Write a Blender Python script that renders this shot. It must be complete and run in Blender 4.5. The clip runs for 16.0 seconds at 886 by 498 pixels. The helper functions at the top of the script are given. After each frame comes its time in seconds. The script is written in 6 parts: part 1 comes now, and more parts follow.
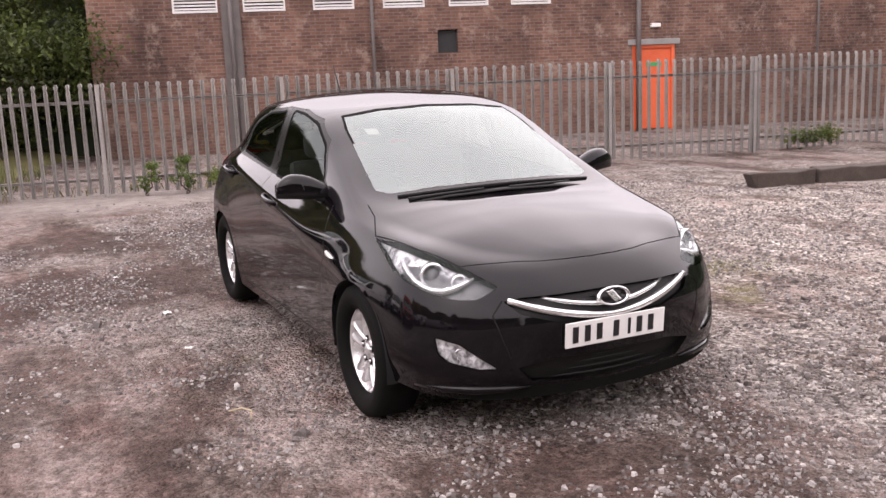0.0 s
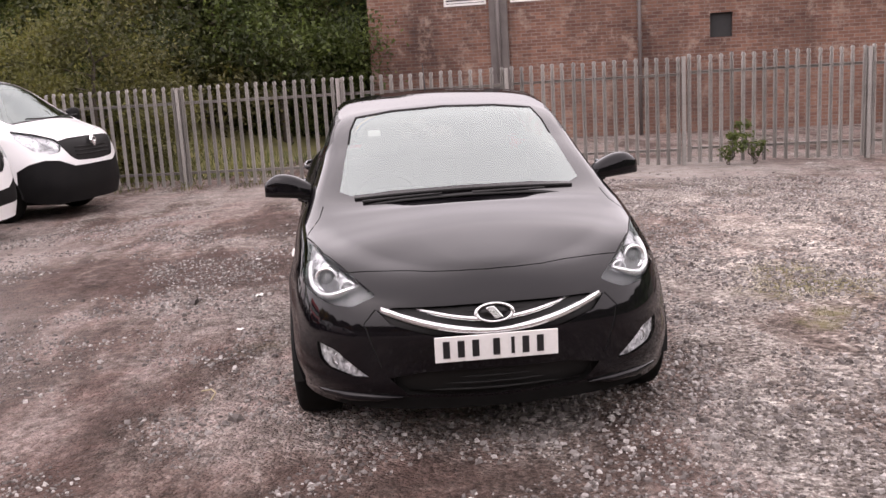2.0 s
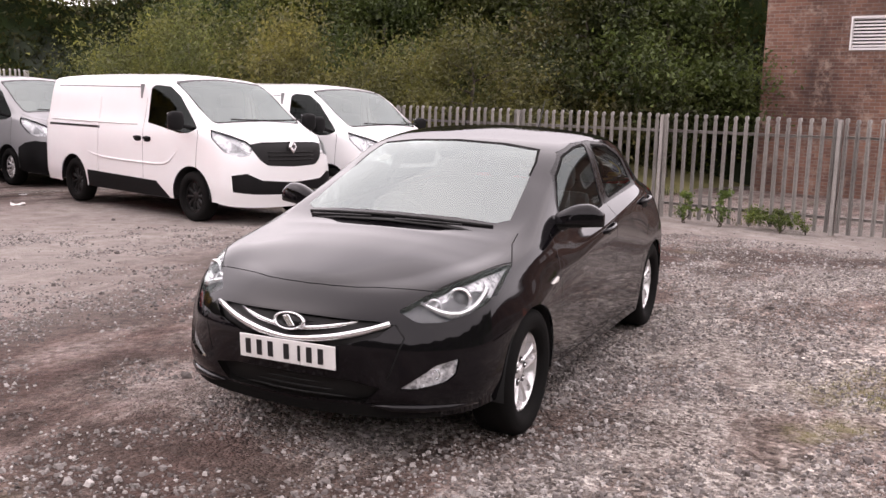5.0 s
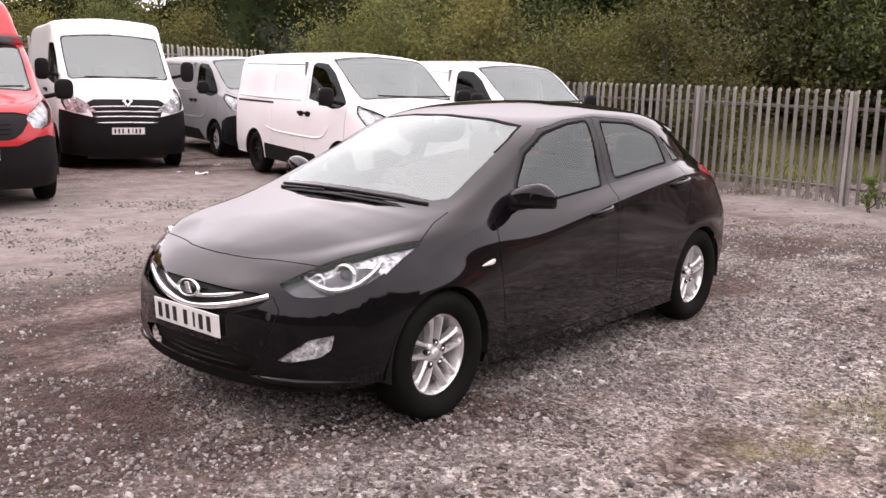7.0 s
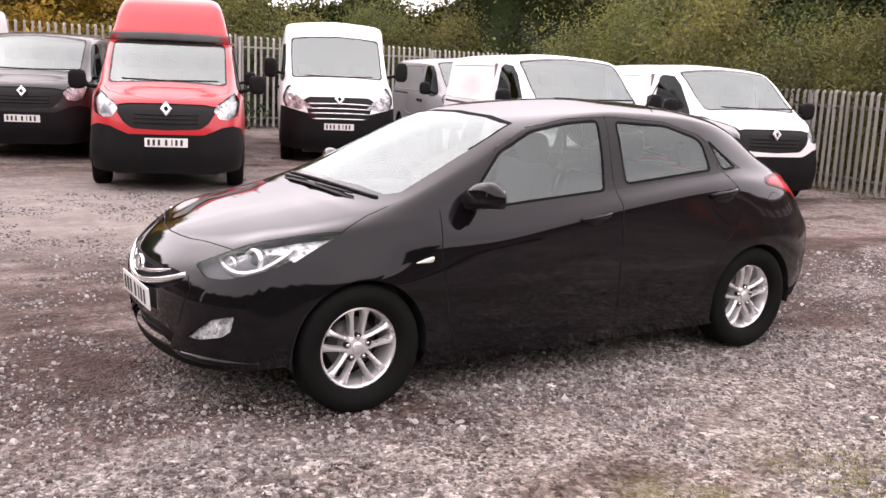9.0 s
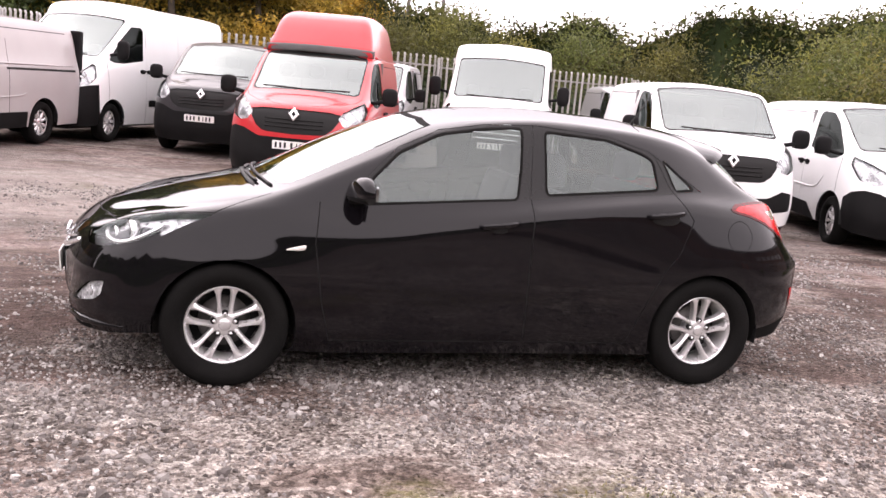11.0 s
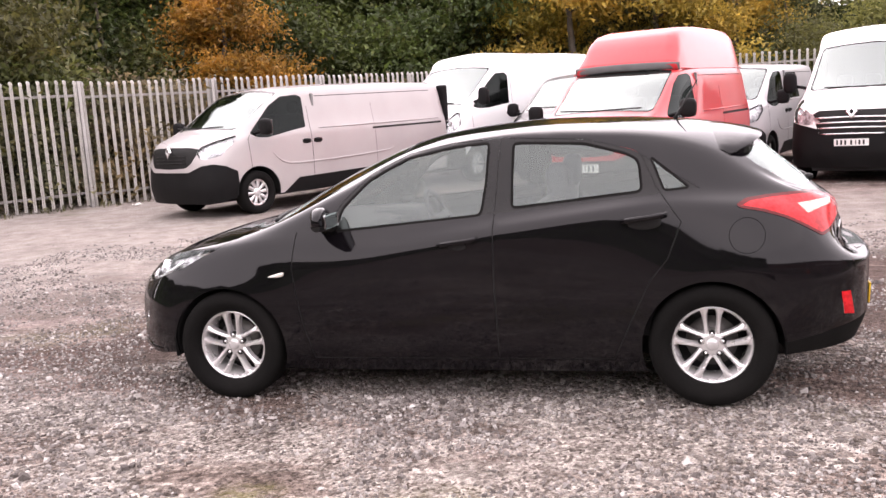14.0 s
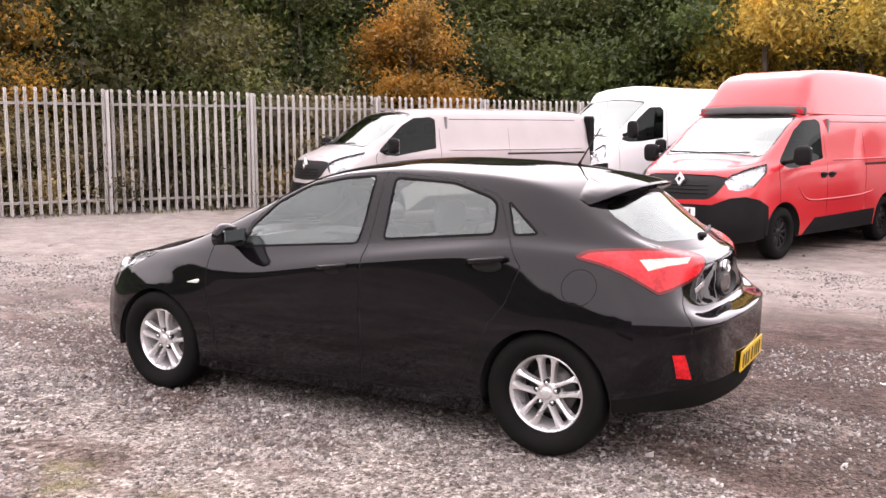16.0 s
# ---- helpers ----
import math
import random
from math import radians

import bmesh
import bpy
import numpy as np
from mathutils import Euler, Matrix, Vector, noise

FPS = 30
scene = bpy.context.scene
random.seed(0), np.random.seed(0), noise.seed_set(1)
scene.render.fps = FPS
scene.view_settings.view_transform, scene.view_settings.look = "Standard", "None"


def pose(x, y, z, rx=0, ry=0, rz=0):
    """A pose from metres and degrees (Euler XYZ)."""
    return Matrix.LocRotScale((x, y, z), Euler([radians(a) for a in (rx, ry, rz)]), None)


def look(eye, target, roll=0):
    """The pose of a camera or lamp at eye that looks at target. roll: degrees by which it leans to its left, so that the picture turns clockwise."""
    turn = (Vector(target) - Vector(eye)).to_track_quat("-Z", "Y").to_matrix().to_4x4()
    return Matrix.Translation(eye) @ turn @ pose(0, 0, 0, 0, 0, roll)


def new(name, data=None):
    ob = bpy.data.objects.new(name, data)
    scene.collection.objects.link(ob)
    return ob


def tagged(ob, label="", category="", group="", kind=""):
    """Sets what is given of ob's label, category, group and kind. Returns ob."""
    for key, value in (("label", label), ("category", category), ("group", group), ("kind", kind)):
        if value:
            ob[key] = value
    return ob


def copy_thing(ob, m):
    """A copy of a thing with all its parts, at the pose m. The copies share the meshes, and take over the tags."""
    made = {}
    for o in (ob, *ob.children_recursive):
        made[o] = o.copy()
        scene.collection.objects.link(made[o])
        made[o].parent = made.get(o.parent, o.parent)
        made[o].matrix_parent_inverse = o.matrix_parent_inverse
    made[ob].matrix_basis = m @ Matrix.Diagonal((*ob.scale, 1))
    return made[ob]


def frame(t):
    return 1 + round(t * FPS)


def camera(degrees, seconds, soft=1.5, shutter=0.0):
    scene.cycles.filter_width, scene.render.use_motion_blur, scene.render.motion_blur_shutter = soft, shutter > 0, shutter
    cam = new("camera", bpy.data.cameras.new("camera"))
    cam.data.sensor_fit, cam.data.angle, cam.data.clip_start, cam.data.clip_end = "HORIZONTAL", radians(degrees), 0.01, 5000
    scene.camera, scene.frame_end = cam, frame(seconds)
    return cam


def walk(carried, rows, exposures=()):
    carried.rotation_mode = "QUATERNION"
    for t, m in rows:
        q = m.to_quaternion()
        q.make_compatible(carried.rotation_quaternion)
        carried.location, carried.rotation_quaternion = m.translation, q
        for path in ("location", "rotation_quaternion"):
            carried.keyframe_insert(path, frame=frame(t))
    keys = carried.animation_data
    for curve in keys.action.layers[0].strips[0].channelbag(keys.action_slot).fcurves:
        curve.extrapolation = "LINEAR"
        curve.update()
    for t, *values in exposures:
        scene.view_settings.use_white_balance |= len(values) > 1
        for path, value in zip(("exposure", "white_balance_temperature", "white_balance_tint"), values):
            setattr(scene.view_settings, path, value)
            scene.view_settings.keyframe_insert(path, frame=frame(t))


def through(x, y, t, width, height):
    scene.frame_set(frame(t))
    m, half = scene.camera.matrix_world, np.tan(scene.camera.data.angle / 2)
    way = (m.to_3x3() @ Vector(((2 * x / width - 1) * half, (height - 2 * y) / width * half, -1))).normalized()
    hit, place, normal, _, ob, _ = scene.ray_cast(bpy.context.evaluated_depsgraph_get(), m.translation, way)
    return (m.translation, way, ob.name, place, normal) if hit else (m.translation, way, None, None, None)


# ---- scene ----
cam = camera(50.4, 16.0)
PATH = [
    (0, (5.341, -2.294, 1.6), (3.564, -1.458, 1.221), -2.3),
    (0.5, (5.58, -1.828, 1.619), (3.741, -1.147, 1.226), -3.3),
    (1, (5.716, -1.425, 1.601), (3.847, -0.853, 1.177), -3.6),
    (1.5, (5.75, -0.981, 1.602), (3.832, -0.589, 1.194), -4.2),
    (2, (5.807, -0.478, 1.602), (3.848, -0.326, 1.226), -3.4),
    (2.5, (5.843, 0.008, 1.571), (3.874, -0.022, 1.222), -3.1),
    (3, (5.912, 0.447, 1.587), (3.954, 0.211, 1.257), -0.1),
    (3.5, (5.837, 0.912, 1.543), (3.909, 0.521, 1.18), 1.4),
    (4, (5.8, 1.368, 1.576), (3.903, 0.856, 1.201), 2.1),
    (4.2, (5.788, 1.581, 1.583), (3.908, 0.991, 1.242), 1.8),
    (6.3, (4.995, 3.176, 1.62), (3.375, 2.074, 1.216), 0.6),
    (6.5, (4.888, 3.292, 1.615), (3.309, 2.134, 1.207), 0.1),
    (7, (4.613, 3.651, 1.626), (3.117, 2.375, 1.261), 1.6),
    (7.5, (4.269, 3.959, 1.595), (2.842, 2.594, 1.279), 1.7),
    (8, (3.941, 4.292, 1.596), (2.657, 2.791, 1.279), 0.8),
    (8.5, (3.627, 4.51, 1.591), (2.432, 2.948, 1.231), 2.3),
    (9, (3.248, 4.684, 1.618), (2.22, 3.009, 1.245), 2.4),
    (9.2, (3.096, 4.766, 1.604), (2.122, 3.057, 1.244), 2.1),
    (11.3, (1.307, 5.489, 1.579), (0.857, 3.573, 1.226), 2.9),
    (11.5, (1.113, 5.494, 1.603), (0.741, 3.561, 1.248), -0.1),
    (12, (0.594, 5.558, 1.613), (0.41, 3.586, 1.339), -0.1),
    (12.5, (0.172, 5.607, 1.643), (0.199, 3.621, 1.405), -1.9),
    (13, (-0.292, 5.606, 1.661), (-0.145, 3.63, 1.395), -0.4),
    (13.5, (-0.762, 5.639, 1.656), (-0.44, 3.682, 1.397), 1.3),
    (14, (-1.238, 5.601, 1.621), (-0.725, 3.693, 1.309), -3.6),
    (14.5, (-1.677, 5.521, 1.639), (-1.121, 3.627, 1.318), -3.5),
    (15, (-2.203, 5.384, 1.656), (-1.486, 3.545, 1.334), -0.4),
    (15.5, (-2.614, 5.203, 1.644), (-1.743, 3.429, 1.334), -0.8),
    (16, (-3.14, 5.081, 1.634), (-2.162, 3.354, 1.384), 0.0),
]
EXPOSURES = [(t, s, 6780, 26) for t, s in ((0.0, 0.28), (4.0, 0.12), (7.0, 0.18), (9.0, 0.38), (12.0, 0.62), (14.0, 0.7), (16.0, 0.7))]
walk(cam, [(t, look(eye, target, roll)) for t, eye, target, roll in PATH], EXPOSURES)

# ---- light: an overcast sky with a weak, very soft sun ----
world = bpy.data.worlds.new("overcast_sky")
scene.world = world
world.use_nodes = True
wn, wl = world.node_tree.nodes, world.node_tree.links
sky = wn.new("ShaderNodeTexSky")
sky.sky_type, sky.sun_disc = "NISHITA", False
sky.sun_elevation, sky.sun_rotation = radians(48), radians(150)
sky.air_density, sky.dust_density, sky.ozone_density = 1.0, 6.0, 1.0
cloud = wn.new("ShaderNodeHueSaturation")
cloud.inputs["Saturation"].default_value = 0.16
cloud.inputs["Value"].default_value = 1.5
wl.new(sky.outputs[0], cloud.inputs["Color"])
# an even cloud layer over the whole sky, with soft broad billows
billow = wn.new("ShaderNodeTexNoise")
billow.inputs["Scale"].default_value, billow.inputs["Detail"].default_value = 2.2, 5.0
coords = wn.new("ShaderNodeTexCoord")
wl.new(coords.outputs["Generated"], billow.inputs["Vector"])
layer = wn.new("ShaderNodeValToRGB")
layer.color_ramp.elements[0].position, layer.color_ramp.elements[0].color = 0.3, (0.80, 0.81, 0.83, 1)
layer.color_ramp.elements[1].position, layer.color_ramp.elements[1].color = 0.7, (1.0, 1.0, 1.0, 1)
wl.new(billow.outputs[0], layer.inputs[0])
bright = wn.new("ShaderNodeVectorMath")
bright.operation = "SCALE"
bright.inputs["Scale"].default_value = 16.0
wl.new(layer.outputs[0], bright.inputs[0])
cover = wn.new("ShaderNodeMix")
cover.data_type = "RGBA"
cover.inputs[0].default_value = 0.82
wl.new(cloud.outputs[0], cover.inputs[6])
wl.new(bright.outputs[0], cover.inputs[7])
wl.new(cover.outputs[2], wn["Background"].inputs[0])
wn["Background"].inputs[1].default_value = 0.15
sun_data = bpy.data.lights.new("sun", "SUN")
sun_data.energy, sun_data.angle, sun_data.color = 0.5, radians(120), (1.0, 0.96, 0.9)
sun = new("sun", sun_data)
sun.matrix_world = look((4, 8, 30), (0, 0, 0))


# ---- materials ----
def nodes_of(name):
    m = bpy.data.materials.new(name)
    m.use_nodes = True
    nt = m.node_tree
    return m, nt.nodes, nt.links, nt.nodes["Principled BSDF"]


def ramp_of(nodes, stops):
    r = nodes.new("ShaderNodeValToRGB")
    while len(r.color_ramp.elements) < len(stops):
        r.color_ramp.elements.new(0.5)
    for e, (pos, col) in zip(r.color_ramp.elements, stops):
        e.position, e.color = pos, (*col, 1)
    return r


def noise_of(nodes, links, scale, detail=4.0, rough=0.55, space="Object", stretch=None):
    tc = nodes.new("ShaderNodeTexCoord")
    n = nodes.new("ShaderNodeTexNoise")
    n.inputs["Scale"].default_value, n.inputs["Detail"].default_value, n.inputs["Roughness"].default_value = scale, detail, rough
    src = tc.outputs[space]
    if stretch:
        mp = nodes.new("ShaderNodeMapping")
        mp.inputs["Scale"].default_value = stretch
        links.new(src, mp.inputs[0])
        src = mp.outputs[0]
    links.new(src, n.inputs["Vector"])
    return n


def mixed(nodes, links, fac, a, b, kind="MIX"):
    m = nodes.new("ShaderNodeMix")
    m.data_type, m.blend_type = "RGBA", kind
    for sock, v in ((m.inputs[0], fac), (m.inputs[6], a), (m.inputs[7], b)):
        if isinstance(v, (int, float)):
            sock.default_value = v
        elif isinstance(v, tuple):
            sock.default_value = (*v, 1)
        else:
            links.new(v, sock)
    return m.outputs[2]


def bumped(nodes, links, bsdf, height, strength, distance=0.01):
    b = nodes.new("ShaderNodeBump")
    b.inputs["Strength"].default_value, b.inputs["Distance"].default_value = strength, distance
    links.new(height, b.inputs["Height"])
    links.new(b.outputs[0], bsdf.inputs["Normal"])


def surface(name, dark, light, rough=0.6, metal=0.0, scale=6.0, fine=90.0, bump=0.15, coat=0.0, vary=0.0, spec=0.5, rough_var=0.1, stops=(0.3, 0.72)):
    """A plain real surface: two colours mixed by noise at two scales, uneven gloss, fine relief."""
    m, n, l, b = nodes_of(name)
    big, small = noise_of(n, l, scale), noise_of(n, l, fine, 3)
    fac = n.new("ShaderNodeMath")
    fac.operation = "MULTIPLY_ADD"
    l.new(small.outputs[0], fac.inputs[0])
    fac.inputs[1].default_value = 0.45
    half = n.new("ShaderNodeMath")
    half.operation = "MULTIPLY"
    l.new(big.outputs[0], half.inputs[0])
    half.inputs[1].default_value = 0.6
    l.new(half.outputs[0], fac.inputs[2])
    r = ramp_of(n, [(stops[0], dark), (stops[1], light)])
    l.new(fac.outputs[0], r.inputs[0])
    col = r.outputs[0]
    if vary:
        oi = n.new("ShaderNodeObjectInfo")
        hs = n.new("ShaderNodeHueSaturation")
        mr = n.new("ShaderNodeMapRange")
        mr.inputs[3].default_value, mr.inputs[4].default_value = 1 - vary, 1 + vary
        l.new(oi.outputs["Random"], mr.inputs[0])
        l.new(mr.outputs[0], hs.inputs["Value"])
        l.new(col, hs.inputs["Color"])
        col = hs.outputs[0]
    l.new(col, b.inputs["Base Color"])
    rr = n.new("ShaderNodeMapRange")
    rr.inputs[3].default_value, rr.inputs[4].default_value = max(0.02, rough - rough_var), min(1, rough + rough_var)
    l.new(big.outputs[0], rr.inputs[0])
    l.new(rr.outputs[0], b.inputs["Roughness"])
    b.inputs["Metallic"].default_value = metal
    b.inputs["Coat Weight"].default_value = coat
    b.inputs["Specular IOR Level"].default_value = spec
    b.inputs["Coat Roughness"].default_value = 0.03
    if bump:
        bumped(n, l, b, small.outputs[0], bump, 0.004)
    return m


# damp wheel tracks plus painted bumper shade: centre, half lengths, turn, strength
# the entry at 2.45, -0.2 is damp soil mixed with the bumper's shade
TRACKS_AND_SHADE = ((-5.6, 1.1, 3.8, 0.65, 113, 0.26), (-2.4, -2.3, 2.7, 1.2, 84, 0.24), (-2.8, 0.1, 1.4, 0.7, 60, 0.17), (-4.4, -1.2, 1.7, 0.7, 25, 0.14), (-0.3, -3.0, 3.2, 0.45, 12, 0.13), (-1.9, -5.1, 2.6, 0.4, 8, 0.12), (4.6, -1.1, 1.2, 0.5, 70, 0.1), (2.45, -0.2, 1.4, 0.55, 95, 0.12), (2.3, -0.9, 1.8, 0.5, 75, 0.06), (1.3, 0.95, 1.0, 0.35, -20, 0.16), (-4.4, 0.5, 1.2, 0.5, 85, 0.14))


def gravel_material():
    """Crushed stone and trodden dirt: stones by cells, damp dark ruts with some bumper shade, brown dirt where cars
    turn, mossy patches.
    """
    m, n, l, b = nodes_of("gravel")
    tc = n.new("ShaderNodeTexCoord")

    def cells(scale, stops):
        v = n.new("ShaderNodeTexVoronoi")
        v.inputs["Scale"].default_value = scale
        l.new(tc.outputs["Object"], v.inputs["Vector"])
        bw = n.new("ShaderNodeRGBToBW")
        l.new(v.outputs["Color"], bw.inputs[0])
        r = ramp_of(n, stops)
        l.new(bw.outputs[0], r.inputs[0])
        return v, r.outputs[0]

    def mask(scale, lo, hi, detail=5, rough=0.6, stretch=None, top=1.0):
        q = noise_of(n, l, scale, detail, rough, stretch=stretch)
        r = ramp_of(n, [(lo, (0, 0, 0)), (hi, (top, top, top))])
        l.new(q.outputs[0], r.inputs[0])
        return r.outputs[0]
    c1, s1 = cells(31, [(0.12, (0.05, 0.04, 0.034)), (0.35, (0.175, 0.152, 0.138)), (0.6, (0.35, 0.32, 0.295)), (0.88, (0.62, 0.585, 0.55))])
    c2, s2 = cells(62, [(0.12, (0.055, 0.043, 0.036)), (0.45, (0.225, 0.197, 0.18)), (0.88, (0.51, 0.475, 0.445))])
    stones = mixed(n, l, mask(1.1, 0.42, 0.6), s2, s1)
    # trodden brown dirt: thin over the gravel, thick away from the parked car's near side
    spot = n.new("ShaderNodeVectorMath")
    spot.operation = "DISTANCE"
    l.new(tc.outputs["Object"], spot.inputs[0])
    spot.inputs[1].default_value = (-1.6, 4.0, 0)
    far = n.new("ShaderNodeMapRange")
    far.inputs[1].default_value, far.inputs[2].default_value = 3.6, 6.6
    far.inputs[3].default_value, far.inputs[4].default_value = -0.06, 0.085
    l.new(spot.outputs["Value"], far.inputs[0])
    base = noise_of(n, l, 0.75, 7, 0.66, stretch=(0.6, 1.5, 1))
    plus = n.new("ShaderNodeMath")
    plus.operation = "ADD"
    l.new(base.outputs[0], plus.inputs[0])
    l.new(far.outputs[0], plus.inputs[1])
    # bare trodden earth on the south side of the car
    bare = n.new("ShaderNodeVectorMath")
    bare.operation = "DISTANCE"
    l.new(tc.outputs["Object"], bare.inputs[0])
    bare.inputs[1].default_value = (-0.6, -3.6, 0)
    worn = n.new("ShaderNodeMapRange")
    worn.inputs[1].default_value, worn.inputs[2].default_value = 2.0, 4.2
    worn.inputs[3].default_value, worn.inputs[4].default_value = 0.11, 0.0
    l.new(bare.outputs["Value"], worn.inputs[0])
    more = n.new("ShaderNodeMath")
    more.operation = "ADD"
    l.new(plus.outputs[0], more.inputs[0])
    l.new(worn.outputs[0], more.inputs[1])
    plus = more
    dr = ramp_of(n, [(0.45, (0, 0, 0)), (0.62, (0.8, 0.8, 0.8))])
    l.new(plus.outputs[0], dr.inputs[0])
    dcol = noise_of(n, l, 9, 7, 0.75)
    dramp = ramp_of(n, [(0.3, (0.13, 0.092, 0.082)), (0.5, (0.31, 0.252, 0.231)), (0.7, (0.47, 0.405, 0.375))])
    l.new(dcol.outputs[0], dramp.inputs[0])
    earth = mixed(n, l, mask(1.3, 0.46, 0.6, 7, 0.7, top=0.75), dramp.outputs[0], (0.245, 0.172, 0.157))
    ground = mixed(n, l, dr.outputs[0], stones, earth)
    # uneven tone between gravel heaps and hollows, then damp ruts
    tone = noise_of(n, l, 2.6, 8, 0.72)
    tr = ramp_of(n, [(0.34, (0.50, 0.47, 0.45)), (0.5, (1.0, 0.99, 0.98)), (0.66, (1.38, 1.37, 1.36))])
    l.new(tone.outputs[0], tr.inputs[0])
    ground = mixed(n, l, 1.0, ground, tr.outputs[0], "MULTIPLY")
    grit = noise_of(n, l, 21, 8, 0.8)
    gr = ramp_of(n, [(0.36, (0.52, 0.49, 0.47)), (0.5, (1.0, 1.0, 1.0)), (0.64, (1.42, 1.41, 1.39))])
    l.new(grit.outputs[0], gr.inputs[0])
    ground = mixed(n, l, 1.0, ground, gr.outputs[0], "MULTIPLY")
    damp = noise_of(n, l, 1.15, 7, 0.68, stretch=(0.45, 1.25, 1))
    wet = n.new("ShaderNodeMath")
    wet.operation = "MULTIPLY_ADD"
    l.new(far.outputs[0], wet.inputs[0])
    wet.inputs[1].default_value = 0.1
    l.new(damp.outputs[0], wet.inputs[2])
    wet_shade_sum = wet.outputs[0]
    for cx, cy, r1, gain in ((2.7, -3.0, 2.6, 0.08), (3.6, 0.3, 1.7, 0.08), (1.3, 2.6, 1.5, 0.09), (-2.6, 1.9, 1.3, 0.07), (4.6, 4.4, 2.2, 0.09), (0.4, -2.0, 1.6, 0.075)):
        gap = n.new("ShaderNodeVectorMath")
        gap.operation = "DISTANCE"
        l.new(tc.outputs["Object"], gap.inputs[0])
        gap.inputs[1].default_value = (cx, cy, 0)
        ease = n.new("ShaderNodeMapRange")
        ease.inputs[1].default_value, ease.inputs[2].default_value = 0.2 * r1, r1
        ease.inputs[3].default_value, ease.inputs[4].default_value = gain, 0.0
        l.new(gap.outputs["Value"], ease.inputs[0])
        total = n.new("ShaderNodeMath")
        total.operation = "ADD"
        l.new(wet_shade_sum, total.inputs[0])
        l.new(ease.outputs[0], total.inputs[1])
        wet_shade_sum = total.outputs[0]
    # wheel tracks, muddy hollow behind the car, painted bumper shade: centre, half lengths, turn
    for cx, cy, half, wide, turn, gain in TRACKS_AND_SHADE:
        mp = n.new("ShaderNodeMapping")
        mp.vector_type = "TEXTURE"
        mp.inputs["Location"].default_value = (cx, cy, 0)
        mp.inputs["Rotation"].default_value = (0, 0, radians(turn))
        mp.inputs["Scale"].default_value = (half, wide, 1)
        l.new(tc.outputs["Object"], mp.inputs[0])
        ln = n.new("ShaderNodeVectorMath")
        ln.operation = "LENGTH"
        l.new(mp.outputs[0], ln.inputs[0])
        ease = n.new("ShaderNodeMapRange")
        ease.inputs[1].default_value, ease.inputs[2].default_value = 0.2, 1.15
        ease.inputs[3].default_value, ease.inputs[4].default_value = gain, 0.0
        l.new(ln.outputs["Value"], ease.inputs[0])
        total = n.new("ShaderNodeMath")
        total.operation = "ADD"
        l.new(wet_shade_sum, total.inputs[0])
        l.new(ease.outputs[0], total.inputs[1])
        wet_shade_sum = total.outputs[0]
    wr = ramp_of(n, [(0.50, (1, 1, 1)), (0.57, (0.62, 0.56, 0.54)), (0.66, (0.36, 0.3, 0.28))])
    l.new(wet_shade_sum, wr.inputs[0])
    ground = mixed(n, l, 1.0, ground, wr.outputs[0], "MULTIPLY")
    for cx, cy, r0, r1 in ((8.6, -5.6, 3.6, 7.4), (-8.5, 1.6, 0.9, 2.3), (-8.0, 4.2, 0.9, 2.2), (-9.0, -1.0, 0.8, 2.2), (0.3, -5.9, 1.7, 3.8), (-3.6, -6.6, 1.5, 3.5)):
        near = n.new("ShaderNodeVectorMath")
        near.operation = "DISTANCE"
        l.new(tc.outputs["Object"], near.inputs[0])
        near.inputs[1].default_value = (cx, cy, 0)
        fade = n.new("ShaderNodeMapRange")
        fade.inputs[1].default_value, fade.inputs[2].default_value = r0, r1
        fade.inputs[3].default_value, fade.inputs[4].default_value = 0.75, 0.0
        l.new(near.outputs["Value"], fade.inputs[0])
        sand = noise_of(n, l, 4.0, 7, 0.7)
        sr = ramp_of(n, [(0.3, (0.29, 0.25, 0.225)), (0.7, (0.55, 0.50, 0.465))])
        l.new(sand.outputs[0], sr.inputs[0])
        ground = mixed(n, l, fade.outputs[0], ground, sr.outputs[0])
    # ground colour multiplied by up to 1.62 near this spot, fading outwards
    pale = n.new("ShaderNodeVectorMath")
    pale.operation = "DISTANCE"
    l.new(tc.outputs["Object"], pale.inputs[0])
    pale.inputs[1].default_value = (-1.2, 4.6, 0)
    paler = n.new("ShaderNodeMapRange")
    paler.inputs[1].default_value, paler.inputs[2].default_value = 1.6, 5.2
    paler.inputs[3].default_value, paler.inputs[4].default_value = 1.0, 0.0
    l.new(pale.outputs["Value"], paler.inputs[0])
    ground = mixed(n, l, paler.outputs[0], ground, (1.62, 1.6, 1.57), "MULTIPLY")
    ground = mixed(n, l, mask(0.42, 0.62, 0.74, top=0.5), ground, (0.133, 0.13, 0.056))
    # moss in low grassy spots
    for cx, cy, r1 in ((-0.22, 2.32, 0.45), (-0.2, 2.75, 0.5), (0.64, 2.12, 0.2), (0.45, 2.3, 0.22), (-0.75, 2.55, 0.45)):
        away = n.new("ShaderNodeVectorMath")
        away.operation = "DISTANCE"
        l.new(tc.outputs["Object"], away.inputs[0])
        away.inputs[1].default_value = (cx, cy, 0)
        thin = n.new("ShaderNodeMapRange")
        thin.inputs[1].default_value, thin.inputs[2].default_value = 0.15 * r1, r1
        thin.inputs[3].default_value, thin.inputs[4].default_value = 0.75, 0.0
        l.new(away.outputs["Value"], thin.inputs[0])
        tuft = n.new("ShaderNodeMath")
        tuft.operation = "MULTIPLY"
        l.new(thin.outputs[0], tuft.inputs[0])
        l.new(mask(5.0, 0.4, 0.6, 6, 0.75), tuft.inputs[1])
